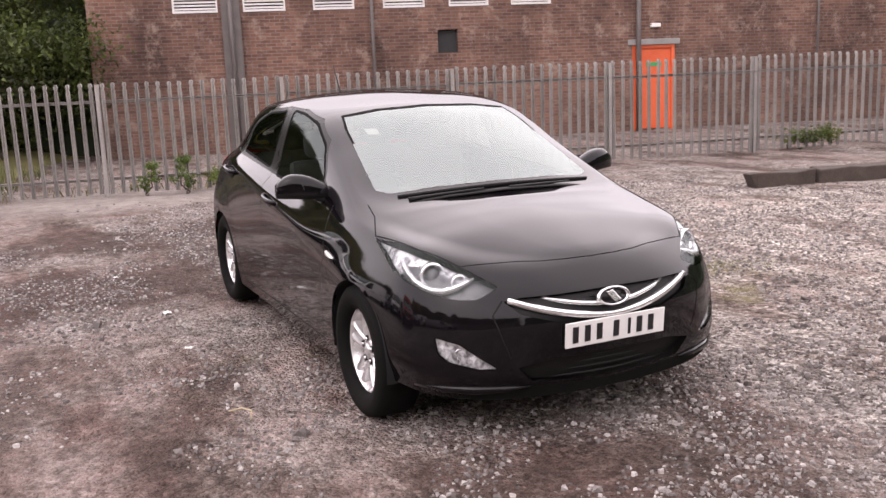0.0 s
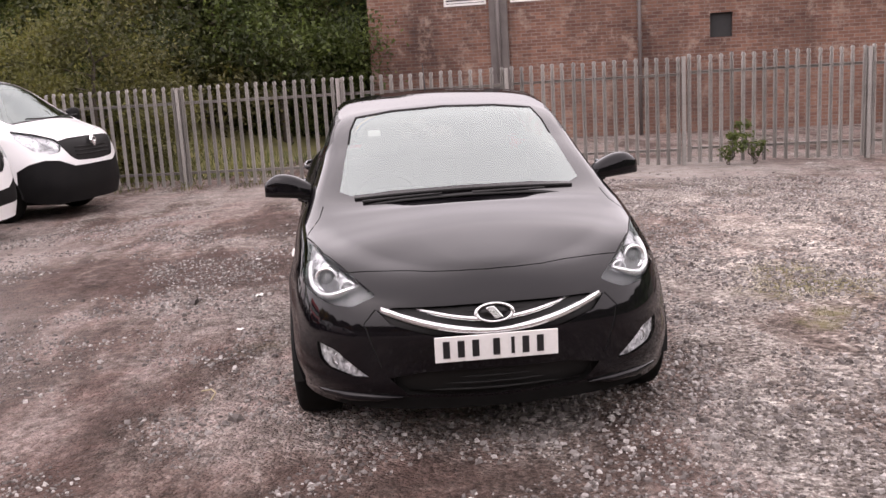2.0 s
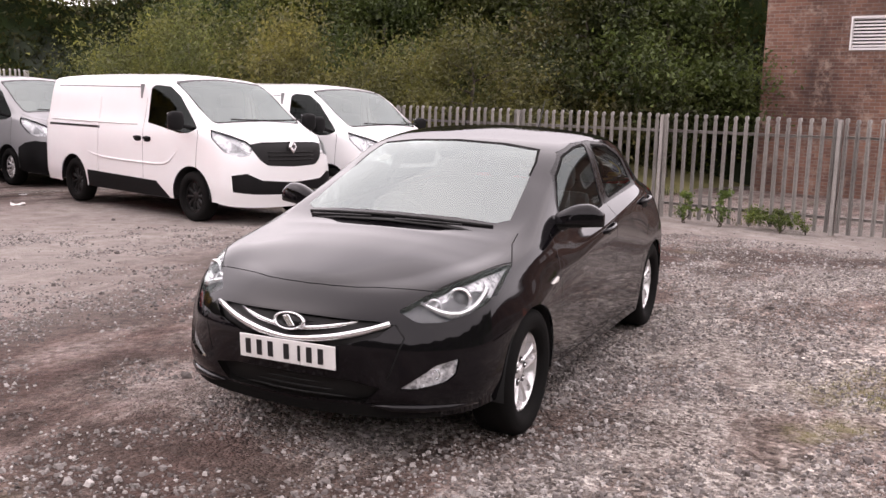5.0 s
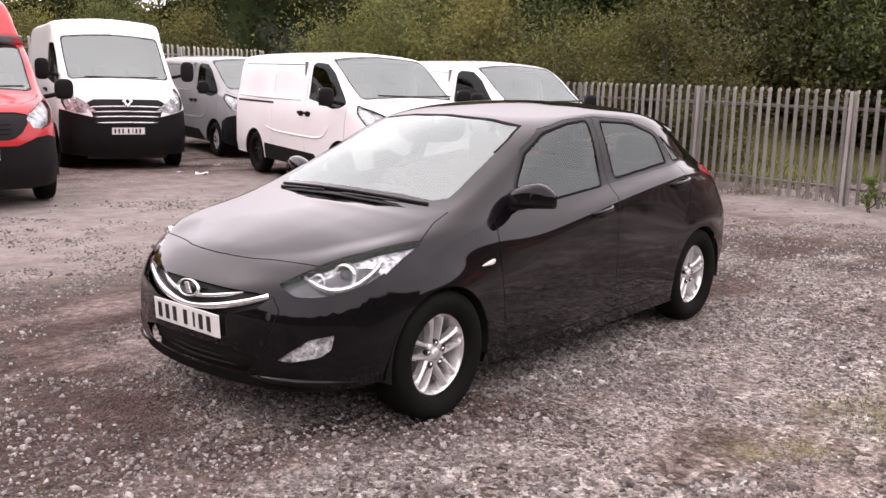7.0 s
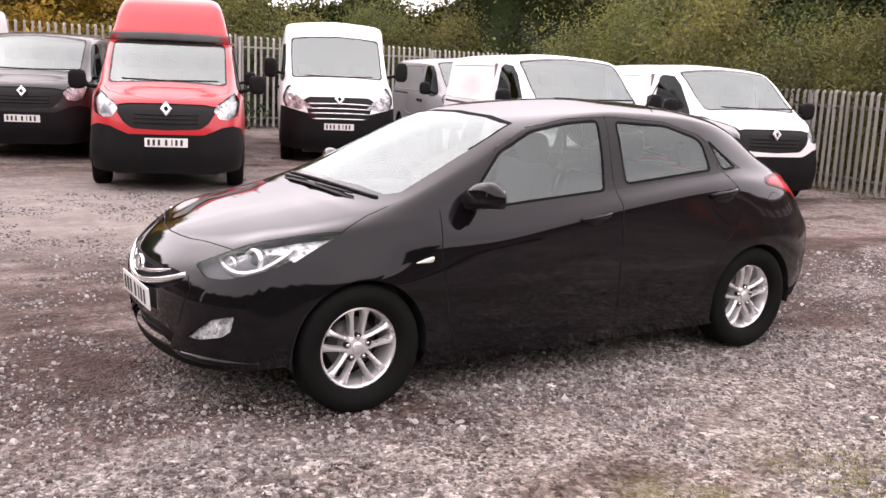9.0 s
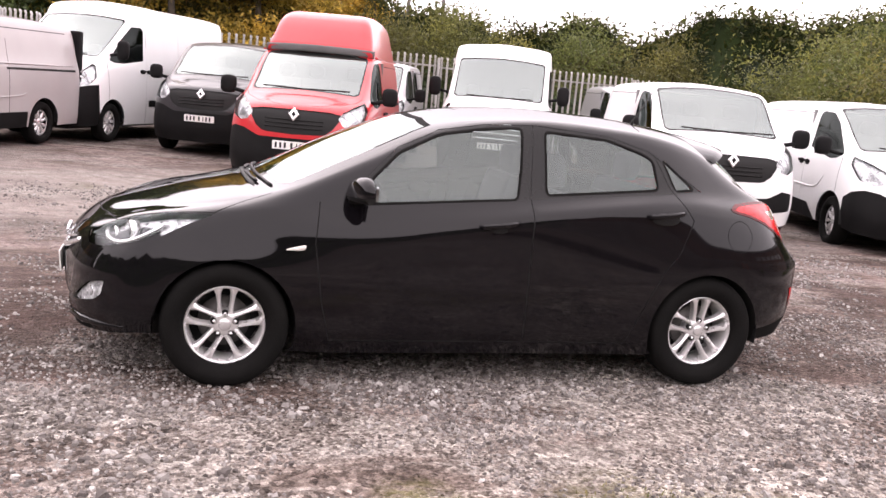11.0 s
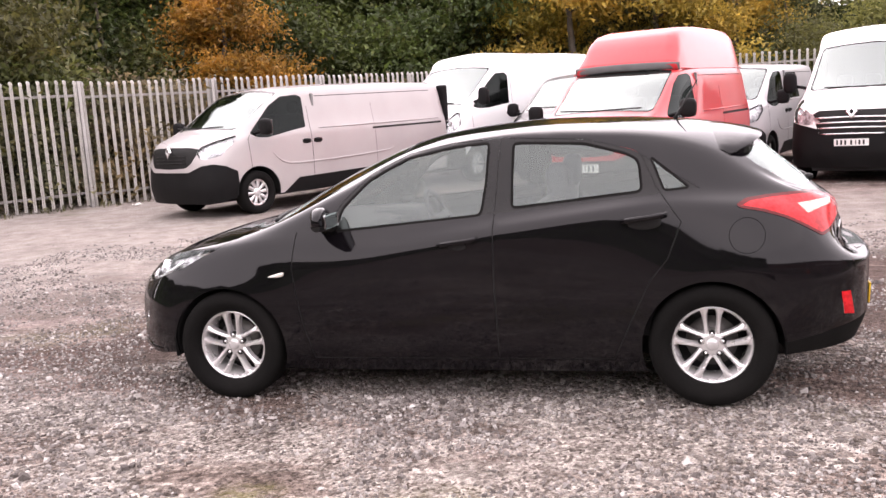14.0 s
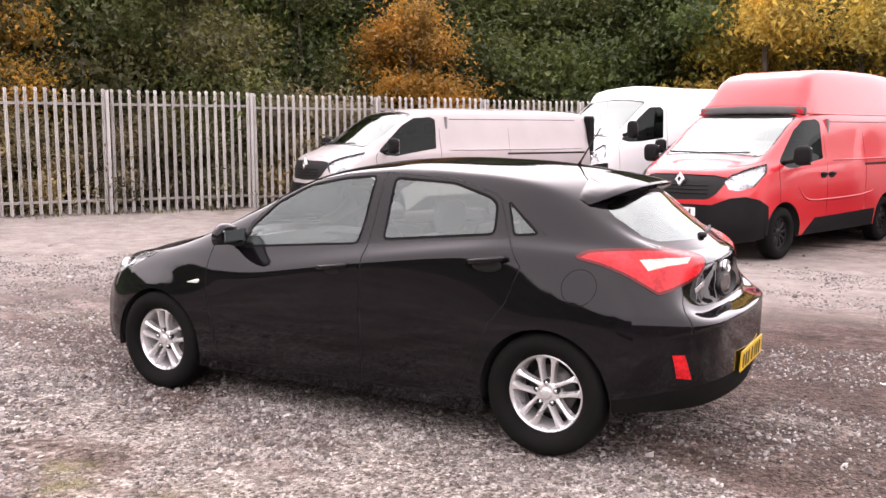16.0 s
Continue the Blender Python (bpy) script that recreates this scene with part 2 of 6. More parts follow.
        ground = mixed(n, l, tuft.outputs[0], ground, (0.225, 0.205, 0.075))
    l.new(ground, b.inputs["Base Color"])
    b.inputs["Roughness"].default_value = 0.9
    b.inputs["Specular IOR Level"].default_value = 0.25
    add = n.new("ShaderNodeMath")
    add.operation = "ADD"
    l.new(c1.outputs["Distance"], add.inputs[0])
    l.new(c2.outputs["Distance"], add.inputs[1])
    inv = n.new("ShaderNodeMath")
    inv.operation = "MULTIPLY"
    l.new(add.outputs[0], inv.inputs[0])
    inv.inputs[1].default_value = -1.0
    bumped(n, l, b, inv.outputs[0], 1.0, 0.035)
    return m


def brick_material():
    m, n, l, b = nodes_of("old_brickwork")
    tc = n.new("ShaderNodeTexCoord")
    br = n.new("ShaderNodeTexBrick")
    br.inputs["Scale"].default_value = 1.0
    br.inputs["Brick Width"].default_value, br.inputs["Row Height"].default_value = 0.225, 0.075
    br.inputs["Mortar Size"].default_value, br.inputs["Mortar Smooth"].default_value = 0.008, 0.3
    br.inputs["Color1"].default_value = (0.108, 0.054, 0.041, 1)
    br.inputs["Color2"].default_value = (0.185, 0.098, 0.069, 1)
    br.inputs["Mortar"].default_value = (0.175, 0.148, 0.135, 1)
    mp = n.new("ShaderNodeMapping")
    mp.inputs["Rotation"].default_value = (radians(90), 0, 0)
    l.new(tc.outputs["Object"], mp.inputs[0])
    l.new(mp.outputs[0], br.inputs["Vector"])
    stain, salt = noise_of(n, l, 0.7, 6, 0.65, stretch=(1, 1, 0.5)), noise_of(n, l, 2.2, 8, 0.78)
    sr = ramp_of(n, [(0.32, (0.36, 0.34, 0.34)), (0.6, (1.15, 1.1, 1.05))])
    l.new(stain.outputs[0], sr.inputs[0])
    col = mixed(n, l, 1.0, br.outputs[0], sr.outputs[0], "MULTIPLY")
    pr = ramp_of(n, [(0.52, (0, 0, 0)), (0.66, (0.75, 0.75, 0.75))])
    l.new(salt.outputs[0], pr.inputs[0])
    col = mixed(n, l, pr.outputs[0], col, (0.309, 0.231, 0.185))
    l.new(col, b.inputs["Base Color"])
    b.inputs["Roughness"].default_value = 0.92
    inv = n.new("ShaderNodeMath")
    inv.operation = "SUBTRACT"
    inv.inputs[0].default_value = 1.0
    l.new(br.outputs["Fac"], inv.inputs[1])
    bumped(n, l, b, inv.outputs[0], 0.5, 0.01)
    return m


def leaf_material(name, a, b_, c, through=0.25):
    """Leaves: hue by leaf, a little light let through."""
    m, n, l, b = nodes_of(name)
    g = n.new("ShaderNodeNewGeometry")
    r = ramp_of(n, [(0.0, a), (0.5, b_), (1.0, c)])
    l.new(g.outputs["Random Per Island"], r.inputs[0])
    patch = noise_of(n, l, 0.9, 4)
    pr = ramp_of(n, [(0.35, (0.42, 0.46, 0.42)), (0.5, (0.9, 0.9, 0.88)), (0.68, (1.45, 1.35, 1.15))])
    l.new(patch.outputs[0], pr.inputs[0])
    col = mixed(n, l, 1.0, r.outputs[0], pr.outputs[0], "MULTIPLY")
    # each plant has a tone of its own
    oi = n.new("ShaderNodeObjectInfo")
    own = ramp_of(n, [(0.0, (0.58, 0.56, 0.52)), (0.35, (0.95, 0.86, 0.75)), (0.65, (0.85, 1.0, 0.9)), (1.0, (1.35, 1.22, 1.0))])
    l.new(oi.outputs["Random"], own.inputs[0])
    col = mixed(n, l, 1.0, col, own.outputs[0], "MULTIPLY")
    l.new(col, b.inputs["Base Color"])
    b.inputs["Roughness"].default_value = 0.6
    tr = n.new("ShaderNodeBsdfTranslucent")
    l.new(col, tr.inputs[0])
    mx = n.new("ShaderNodeMixShader")
    mx.inputs[0].default_value = through
    l.new(b.outputs[0], mx.inputs[1])
    l.new(tr.outputs[0], mx.inputs[2])
    l.new(mx.outputs[0], n["Material Output"].inputs[0])
    return m


def glass_material(name, tint, rough=0.0, spec=0.5, gain=1.6):
    """Thin car glass: mostly clear, tinted, with a mirror gloss."""
    m, n, l, b = nodes_of(name)
    tr = n.new("ShaderNodeBsdfTransparent")
    tr.inputs[0].default_value = (*tint, 1)
    gl = n.new("ShaderNodeBsdfGlossy")
    gl.inputs["Roughness"].default_value = rough
    gl.inputs["Color"].default_value = (0.80, 0.89, 0.865, 1)
    fr = n.new("ShaderNodeFresnel")
    fr.inputs[0].default_value = 1.52
    ad = n.new("ShaderNodeMath")
    ad.operation = "MULTIPLY_ADD"
    ad.inputs[1].default_value, ad.inputs[2].default_value = gain, spec
    l.new(fr.outputs[0], ad.inputs[0])
    mx = n.new("ShaderNodeMixShader")
    l.new(ad.outputs[0], mx.inputs[0])
    l.new(tr.outputs[0], mx.inputs[1])
    l.new(gl.outputs[0], mx.inputs[2])
    l.new(mx.outputs[0], n["Material Output"].inputs[0])
    return m


GRAVEL, BRICK = gravel_material(), brick_material()
GALV = surface("galvanised_steel", (0.33, 0.318, 0.305), (0.57, 0.55, 0.525), 0.45, 0.3, 1.5, 40, 0.1, vary=0.16)

# darker, browner variant of the galvanised steel, used on the west fence
DARK_GALV = surface("dark_galvanised_steel", (0.16, 0.15, 0.14), (0.33, 0.312, 0.292), 0.5, 0.2, 1.5, 40, 0.15, vary=0.2)


def stone_material():
    """Crushed stone, each piece of its own grey."""
    m, n, l, b = nodes_of("crushed_stone")
    g = n.new("ShaderNodeNewGeometry")
    r = ramp_of(n, [(0.0, (0.08, 0.068, 0.063)), (0.5, (0.19, 0.171, 0.162)), (0.85, (0.33, 0.309, 0.293)), (1.0, (0.5, 0.478, 0.456))])
    l.new(g.outputs["Random Per Island"], r.inputs[0])
    fine = noise_of(n, l, 120, 3)
    fr = ramp_of(n, [(0.3, (0.75, 0.73, 0.72)), (0.7, (1.1, 1.1, 1.1))])
    l.new(fine.outputs[0], fr.inputs[0])
    l.new(mixed(n, l, 1.0, r.outputs[0], fr.outputs[0], "MULTIPLY"), b.inputs["Base Color"])
    b.inputs["Roughness"].default_value = 0.9
    return m


STONE = stone_material()
BARK = surface("bark", (0.0375, 0.03, 0.0225), (0.105, 0.0863, 0.0675), 0.95, 0, 6, 40, 0.6)
LEAF_TREE = leaf_material("tree_leaves", (0.052, 0.067, 0.018), (0.075, 0.098, 0.0265), (0.105, 0.137, 0.0365), 0.45)
LEAF_TURNING = leaf_material("turning_leaves", (0.064, 0.0665, 0.021), (0.093, 0.0965, 0.031), (0.13, 0.136, 0.043), 0.45)
LEAF_OLIVE = leaf_material("olive_leaves", (0.102, 0.1074, 0.034), (0.15, 0.158, 0.05), (0.21, 0.2212, 0.07), 0.45)
LEAF_GOLD = leaf_material("autumn_leaves", (0.2346, 0.1326, 0.0231), (0.345, 0.195, 0.034), (0.483, 0.273, 0.0476), 0.45)
LEAF_DARK = leaf_material("ivy_leaves", (0.0229, 0.0447, 0.0153), (0.0447, 0.0765, 0.0255), (0.102, 0.134, 0.0447))
LEAF_DRY = leaf_material("dry_bramble_leaves", (0.1, 0.088, 0.055), (0.2, 0.172, 0.11), (0.33, 0.29, 0.18), 0.4)
LEAF_WEED = leaf_material("weed_leaves", (0.075, 0.12, 0.03), (0.12, 0.18, 0.045), (0.19, 0.25, 0.07), 0.45)
LEAF_YELLOW = leaf_material("yellowing_leaves", (0.2788, 0.2006, 0.0442), (0.41, 0.295, 0.065), (0.574, 0.413, 0.091), 0.45)
GRASS = leaf_material("grass_blades", (0.0648, 0.0792, 0.0216), (0.137, 0.137, 0.0432), (0.216, 0.194, 0.0792))
TIMBER = surface("weathered_timber", (0.034, 0.025, 0.0205), (0.082, 0.064, 0.052), 0.9, 0, 5, 60, 0.6)
CONCRETE = surface("old_concrete", (0.189, 0.182, 0.175), (0.301, 0.294, 0.28), 0.9, 0, 3, 60, 0.3)
LOUVRE = surface("pale_louvre_paint", (0.56, 0.54, 0.53), (0.7, 0.68, 0.67), 0.6, 0, 3, 60, 0.1)
ORANGE = surface("orange_door_paint", (0.612, 0.0935, 0.0298), (0.731, 0.145, 0.051), 0.5, 0, 2, 60, 0.08)
DARK = surface("dark_void", (0.012, 0.012, 0.012), (0.03, 0.03, 0.03), 0.8, 0, 4, 50, 0.1)
PIPE = surface("painted_iron_pipe", (0.07, 0.0595, 0.056), (0.133, 0.115, 0.108), 0.6, 0, 4, 50, 0.2)
GREEN_SIGN = surface("green_sign", (0.03, 0.25, 0.09), (0.05, 0.34, 0.13), 0.4, 0, 5, 50, 0.02)
WHITE_PLASTIC = surface("white_plastic", (0.66, 0.65, 0.63), (0.78, 0.77, 0.75), 0.4, 0, 5, 50, 0.02)


# ---- building blocks ----
def part(name, bm, material, parent=None, label="", smooth=False):
    """Links a bmesh as one mesh object under a thing or a part."""
    me = bpy.data.meshes.new(name)
    bm.to_mesh(me)
    bm.free()
    for mm in (material if isinstance(material, (list, tuple)) else [material]):
        me.materials.append(mm)
    if smooth:
        me.polygons.foreach_set("use_smooth", [True] * len(me.polygons))
    ob = new(name, me)
    ob.parent = parent
    if label:
        tagged(ob, label)
    return ob


def linked(name, me, parent, m):
    ob = new(name, me)
    ob.parent = parent
    ob.matrix_basis = m
    return ob


def thing(name, label, category, m=None, group="", kind=""):
    ob = new(name)
    ob.empty_display_size = 0.1
    if m is not None:
        ob.matrix_basis = m
    return tagged(ob, label, category, group, kind)


def box(bm, lo, hi, bevel=0.0, m=None):
    """Adds a box, with its edges bevelled, to bm."""
    r = bmesh.ops.create_cube(bm, size=1.0)
    vs = r["verts"]
    c, s = (Vector(lo) + Vector(hi)) / 2, Vector(hi) - Vector(lo)
    for v in vs:
        v.co = Vector((v.co.x * s.x, v.co.y * s.y, v.co.z * s.z)) + c
    if bevel:
        es = list({e for v in vs for e in v.link_edges})
        rb = bmesh.ops.bevel(bm, geom=es, offset=bevel, segments=2, affect="EDGES", profile=0.6)
        vs = list({v for f in rb["faces"] for v in f.verts} | {v for v in vs if v.is_valid})
    if m is not None:
        for v in vs:
            v.co = m @ v.co
    return vs


def tube(bm, pts, radii, sides=8, cap=True):
    """Adds a tapered tube along points."""
    pts = [Vector(p) for p in pts]
    if not hasattr(radii, "__len__"):
        radii = [radii] * len(pts)
    rings = []
    for i, p in enumerate(pts):
        d = (pts[min(i + 1, len(pts) - 1)] - pts[max(i - 1, 0)]).normalized()
        a = d.orthogonal().normalized() if i == 0 else (a - d * a.dot(d)).normalized()
        b = d.cross(a)
        rings.append([bm.verts.new(p + radii[i] * (math.cos(k * math.tau / sides) * a + math.sin(k * math.tau / sides) * b)) for k in range(sides)])
    for r0, r1 in zip(rings, rings[1:]):
        for k in range(sides):
            bm.faces.new((r0[k], r0[(k + 1) % sides], r1[(k + 1) % sides], r1[k]))
    if cap:
        bm.faces.new(rings[0][::-1])
        bm.faces.new(rings[-1])


def boxed(name, lo, hi, material, parent=None, bevel=0.0, label="", m=None):
    bm = bmesh.new()
    box(bm, lo, hi, bevel, m)
    return part(name, bm, material, parent, label)


def tubed(name, pts, radii, material, parent=None, sides=8, label=""):
    bm = bmesh.new()
    tube(bm, pts, radii, sides)
    return part(name, bm, material, parent, label, smooth=True)


# ---- ground ----
WEST_A, WEST_D = Vector((-8.43, 4.46)), Vector((0.215, 0.977)).normalized()


def ground_z(x, y):
    """Nearly level yard with shallow ruts, falling a little to the west."""
    r = 0.018 * noise.noise(Vector((x * 0.5, y * 0.5, 0))) + 0.012 * noise.noise(Vector((x * 1.7, y * 1.7, 3)))
    d = math.hypot(x * 0.7, y)
    near = min(1.0, max(0.0, (d - 1.6) / 2.0))
    far = min(1.0, max(0.0, (d - 2.5) / 3.5))
    return r * near + far * 0.011 * max(-12.0, min(10.0, x)) - 0.004


def axis(lo, hi, step, far, grow=1.32):
    a, s = list(np.arange(lo, hi + 1e-6, step)), step
    left, right = [lo], [hi]
    while right[-1] < far:
        s *= grow
        right.append(right[-1] + s)
        left.append(left[-1] - s)
    return left[:0:-1] + a + right[1:]


bm = bmesh.new()
gx, gy = axis(-14, 12, 0.2, 1500), axis(-16, 12, 0.2, 1500)
grid = [[bm.verts.new((x, y, ground_z(x, y))) for y in gy] for x in gx]
for i in range(len(gx) - 1):
    for j in range(len(gy) - 1):
        bm.faces.new((grid[i][j], grid[i + 1][j], grid[i + 1][j + 1], grid[i][j + 1]))
ground = tagged(part("ground", bm, GRAVEL, smooth=True), "loose grey gravel yard with dirt ruts, damp patches and painted bumper shade", "ground", kind="structure")


# ---- palisade fences ----
def pale_mesh(height, steel):
    """One W-profile steel pale with a notched, splayed head."""
    bm = bmesh.new()
    prof = [(-0.031, 0.0), (-0.017, 0.024), (0.0, 0.002), (0.017, 0.024), (0.031, 0.0)]
    rings = []
    for z, w, d in ((0.04, 1, 0), (height - 0.13, 1, 0), (height - 0.085, 0.72, 0), (height - 0.045, 1.08, -0.005), (height - 0.015, 0.95, -0.014), (height, 0.42, -0.02)):
        front = [bm.verts.new((x * w, -y - d, z)) for x, y in prof]
        back = [bm.verts.new((x * w, -y - d + 0.005, z)) for x, y in prof]
        rings.append(front + back[::-1])
    for a, b in zip(rings, rings[1:]):
        for k in range(10):
            bm.faces.new((a[k], a[(k + 1) % 10], b[(k + 1) % 10], b[k]))
    bm.faces.new(rings[-1])
    me = bpy.data.meshes.new("pale")
    bm.to_mesh(me)
    bm.free()
    me.materials.append(steel)
    return me


def fence(name, start, way, bays, height, label, inside, bay=2.70, rails=(0.27, 0.26), steel=None):
    """Posts, two angle rails and pales along a straight line; inside: +1 if the yard lies to the left of the line."""
    way = Vector(way).normalized()
    root = thing("palisade_fence", label, "fence", pose(start[0], start[1], 0, 0, 0, math.degrees(math.atan2(way.y, way.x))), group="fence round the yard")
    steel = steel or GALV
    pale = pale_mesh(height, steel)
    side = -1 if inside < 0 else 1
    bm = bmesh.new()
    box(bm, (-0.028, -0.05, -0.1), (0.028, -0.042, height - 0.02))
    box(bm, (-0.028, 0.042, -0.1), (0.028, 0.05, height - 0.02))
    box(bm, (-0.004, -0.042, -0.1), (0.004, 0.042, height - 0.02))
    post_me = bpy.data.meshes.new("post")
    bm.to_mesh(post_me)
    bm.free()
    post_me.materials.append(steel)
    rnd = random.Random(len(label) + bays)
    for i in range(bays + 1):
        x, y = start[0] + way.x * bay * i, start[1] + way.y * bay * i
        gz = ground_z(x, y)
        linked("post", post_me, root, pose(bay * i, 0, gz, rnd.uniform(-0.6, 0.6), 0, 0))
        if i == bays:
            break
        for k, z in enumerate((rails[1], height - rails[0])):
            bm = bmesh.new()
            box(bm, (bay * i + 0.05, side * -0.0 - 0.004, z - 0.022), (bay * (i + 1) - 0.05, 0.004, z + 0.022))
            box(bm, (bay * i + 0.05, side * 0.004 if side > 0 else -0.045, z + 0.016), (bay * (i + 1) - 0.05, 0.045 if side > 0 else -0.004, z + 0.022))
            for v in bm.verts:
                v.co.y -= side * 0.012
                v.co.z += gz
            part("rail", bm, steel, root)
        for k in range(17):
            u = bay * (i + (k + 0.5) / 17)
            linked("pale", pale, root, pose(u + rnd.uniform(-0.004, 0.004), side * 0.02, gz + rnd.uniform(-0.012, 0.012), rnd.uniform(-0.5, 0.5), rnd.uniform(-0.4, 0.4), 0 if side < 0 else 180))
    return root


west_start = WEST_A - WEST_D * 2.70 * 9
fence("west", west_start, WEST_D, 16, 1.68, "low galvanised steel palisade fence with notched pales", -1, steel=DARK_GALV)
EAST_END = Vector((3.82, -18.56))
EAST_D = Vector((0.505, 0.863)).normalized()
fence("east", EAST_END, EAST_D, 7, 2.27, "tall galvanised steel palisade fence with notched pales", 1)
SOUTH_D = (Vector(west_start) - EAST_END).normalized()
fence("south", EAST_END, SOUTH_D, 6, 2.32, "tall galvanised palisade fence behind the parked vans", -1, (Vector(west_start) - EAST_END).length / 6)

# ---- brick building beyond the west fence ----
B_D = Vector((0.235, 0.972)).normalized()
B_O = Vector((-14.9, 7.55))
B_ANG = math.degrees(math.atan2(B_D.y, B_D.x))
building = thing("brick_building", "old red-brown brick industrial building with louvred vents", "building", pose(B_O.x, B_O.y, -0.12, 0, 0, B_ANG))
# in its own axes: x along the wall, y into the building, z from its ground
Z0 = -0.12


def wall_with_openings(x0, x1, height, thick, openings):
    """A wall from butted blocks, left open where a door or vent goes through."""
    bm = bmesh.new()
    xs = sorted({x0, x1, *[o[0] for o in openings], *[o[1] for o in openings]})
    for a, b in zip(xs, xs[1:]):
        cuts = sorted((o[2], o[3]) for o in openings if o[0] <= a + 1e-6 and o[1] >= b - 1e-6)
        z = -0.3
        for lo, hi in cuts + [(height, height)]:
            if lo > z:
                box(bm, (a, 0, z), (b, thick, lo))
            z = max(z, hi)
    bmesh.ops.remove_doubles(bm, verts=bm.verts, dist=0.0005)
    return bm


VENTS = [(-6.13, -5.16), (-4.61, -3.68), (-3.06, -2.13), (-1.47, -0.5), (0.07, 1.02), (1.57, 2.55)]
openings = [(a, b, 2.98 - Z0, 3.68 - Z0) for a, b in VENTS] + [(4.61, 5.74, -0.3, 2.06), (-0.22, 0.26, 1.93 - Z0, 2.46 - Z0)]
part("wall", wall_with_openings(-7.93, 24.0, 4.6, 0.33, openings), BRICK, building)
boxed("side_wall", (-7.93, 0.33, -0.3), (-7.6, 11.0, 4.6), BRICK, building)
boxed("roof", (-8.1, -0.15, 4.6), (24.2, 11.2, 4.82), CONCRETE, building)
for a, b in VENTS:
    z0, z1 = 2.98 - Z0, 3.68 - Z0
    bm = bmesh.new()
    for lo, hi in (((a, -0.02, z0), (b, 0.1, z0 + 0.05)), ((a, -0.02, z1 - 0.05), (b, 0.1, z1)), ((a, -0.02, z0 + 0.05), (a + 0.04, 0.1, z1 - 0.05)), ((b - 0.04, -0.02, z0 + 0.05), (b, 0.1, z1 - 0.05))):
        box(bm, lo, hi, 0.004)
    vent = part("louvred_vent", bm, LOUVRE, building, "pale painted louvred vent")
    for k in range(9):
        boxed("slat", (a + 0.04, -0.03, -0.006), (b - 0.04, 0.03, 0.006), LOUVRE, vent, m=pose(0, 0.03, z0 + 0.09 + k * 0.07, 38, 0, 0))
    boxed("backing", (a, 0.12, z0), (b, 0.14, z1), DARK, vent)
bm = bmesh.new()
box(bm, (4.70, 0.06, 0.02), (5.65, 0.11, 1.98), 0.006)
door = part("door", bm, ORANGE, building, "bright orange painted steel door")
boxed("lintel", (4.5, -0.03, 2.06), (5.85, 0.3, 2.2), CONCRETE, building, 0.01, "pale concrete lintel")
boxed("door_sign", (5.0, 0.05, 1.54), (5.4, 0.058, 1.64), GREEN_SIGN, door, 0.0, "green exit sign")
for lo, hi in (((4.61, 0.02, -0.02), (4.70, 0.14, 2.06)), ((5.65, 0.02, -0.02), (5.74, 0.14, 2.06)), ((4.70, 0.02, 1.98), (5.65, 0.14, 2.06))):
    boxed("door_frame", lo, hi, ORANGE, building, 0.004)
boxed("door_step", (4.4, -0.35, -0.25), (5.95, 0.02, -0.02), CONCRETE, building, 0.02)
boxed("bulkhead_lamp", (5.07, -0.09, 2.47), (5.32, 0.0, 2.57), WHITE_PLASTIC, building, 0.02, "small white bulkhead lamp")
boxed("dark_opening", (-0.22, 0.1, 2.05), (0.26, 0.14, 2.58), DARK, building)
for x, r in ((4.74, 0.06), (-1.75, 0.04), (9.58, 0.03), (-4.9, 0.05)):
    tubed("drain_pipe", [(x, -0.09, -0.1), (x, -0.09, 4.5)], r, PIPE, building, 10)
boxed("pier", (-5.1, -0.06, -0.3), (-4.68, -0.002, 4.6), PIPE, building, 0.01)
boxed("flood_lamp", (-3.44, -0.2, 3.42), (-3.24, -0.02, 3.62), WHITE_PLASTIC, building, 0.02, "small white flood lamp")

# ---- timber baulks ----
for k, (x, y, a, ln, w, h) in enumerate(((-3.62, 6.15, 82, 0.95, 0.24, 0.2), (-3.45, 7.13, 79, 2.4, 0.24, 0.2))):
    bm = bmesh.new()
    box(bm, (0, -w / 2, 0), (ln, w / 2, h), 0.018)
    bmesh.ops.subdivide_edges(bm, edges=[e for e in bm.edges if e.calc_length() > 0.5], cuts=10)
    for v in bm.verts:
        # split, rounded ends and a worn, uneven top
        end = max(0, 1 - v.co.x / 0.16) if k == 0 else 0
        v.co = Vector((v.co.x + (0.10 * (1 - v.co.z / h) if end > 0.5 else 0), v.co.y * (1 - 0.25 * end), v.co.z * (1 - 0.12 * (v.co.y / w) ** 2)))
        v.co += 0.022 * noise.noise_vector(v.co * 4 + Vector((k * 9, 0, 0)))
    ob = part("timber_baulk", bm, TIMBER)
    ob.matrix_basis = pose(x, y, ground_z(x, y) - 0.01, 0, 0, a)
    tagged(ob, "weathered grey-brown timber baulk lying on gravel", "timber", group="timber baulks")


# ---- trees, shrubs and grass ----
def leaf_tri(bm, p, size, rnd):
    n = Vector((rnd.gauss(0, 1), rnd.gauss(0, 1), rnd.gauss(0.6, 1))).normalized()
    a = n.orthogonal().normalized()
    a.rotate(Matrix.Rotation(rnd.uniform(0, math.tau), 3, n))
    b = n.cross(a)
    s = size * rnd.uniform(0.6, 1.4)
    bm.faces.new([bm.verts.new(v) for v in (p - a * s, p + a * s + b * s * 0.55, p + a * s - b * s * 0.55 + n * s * 0.2)])


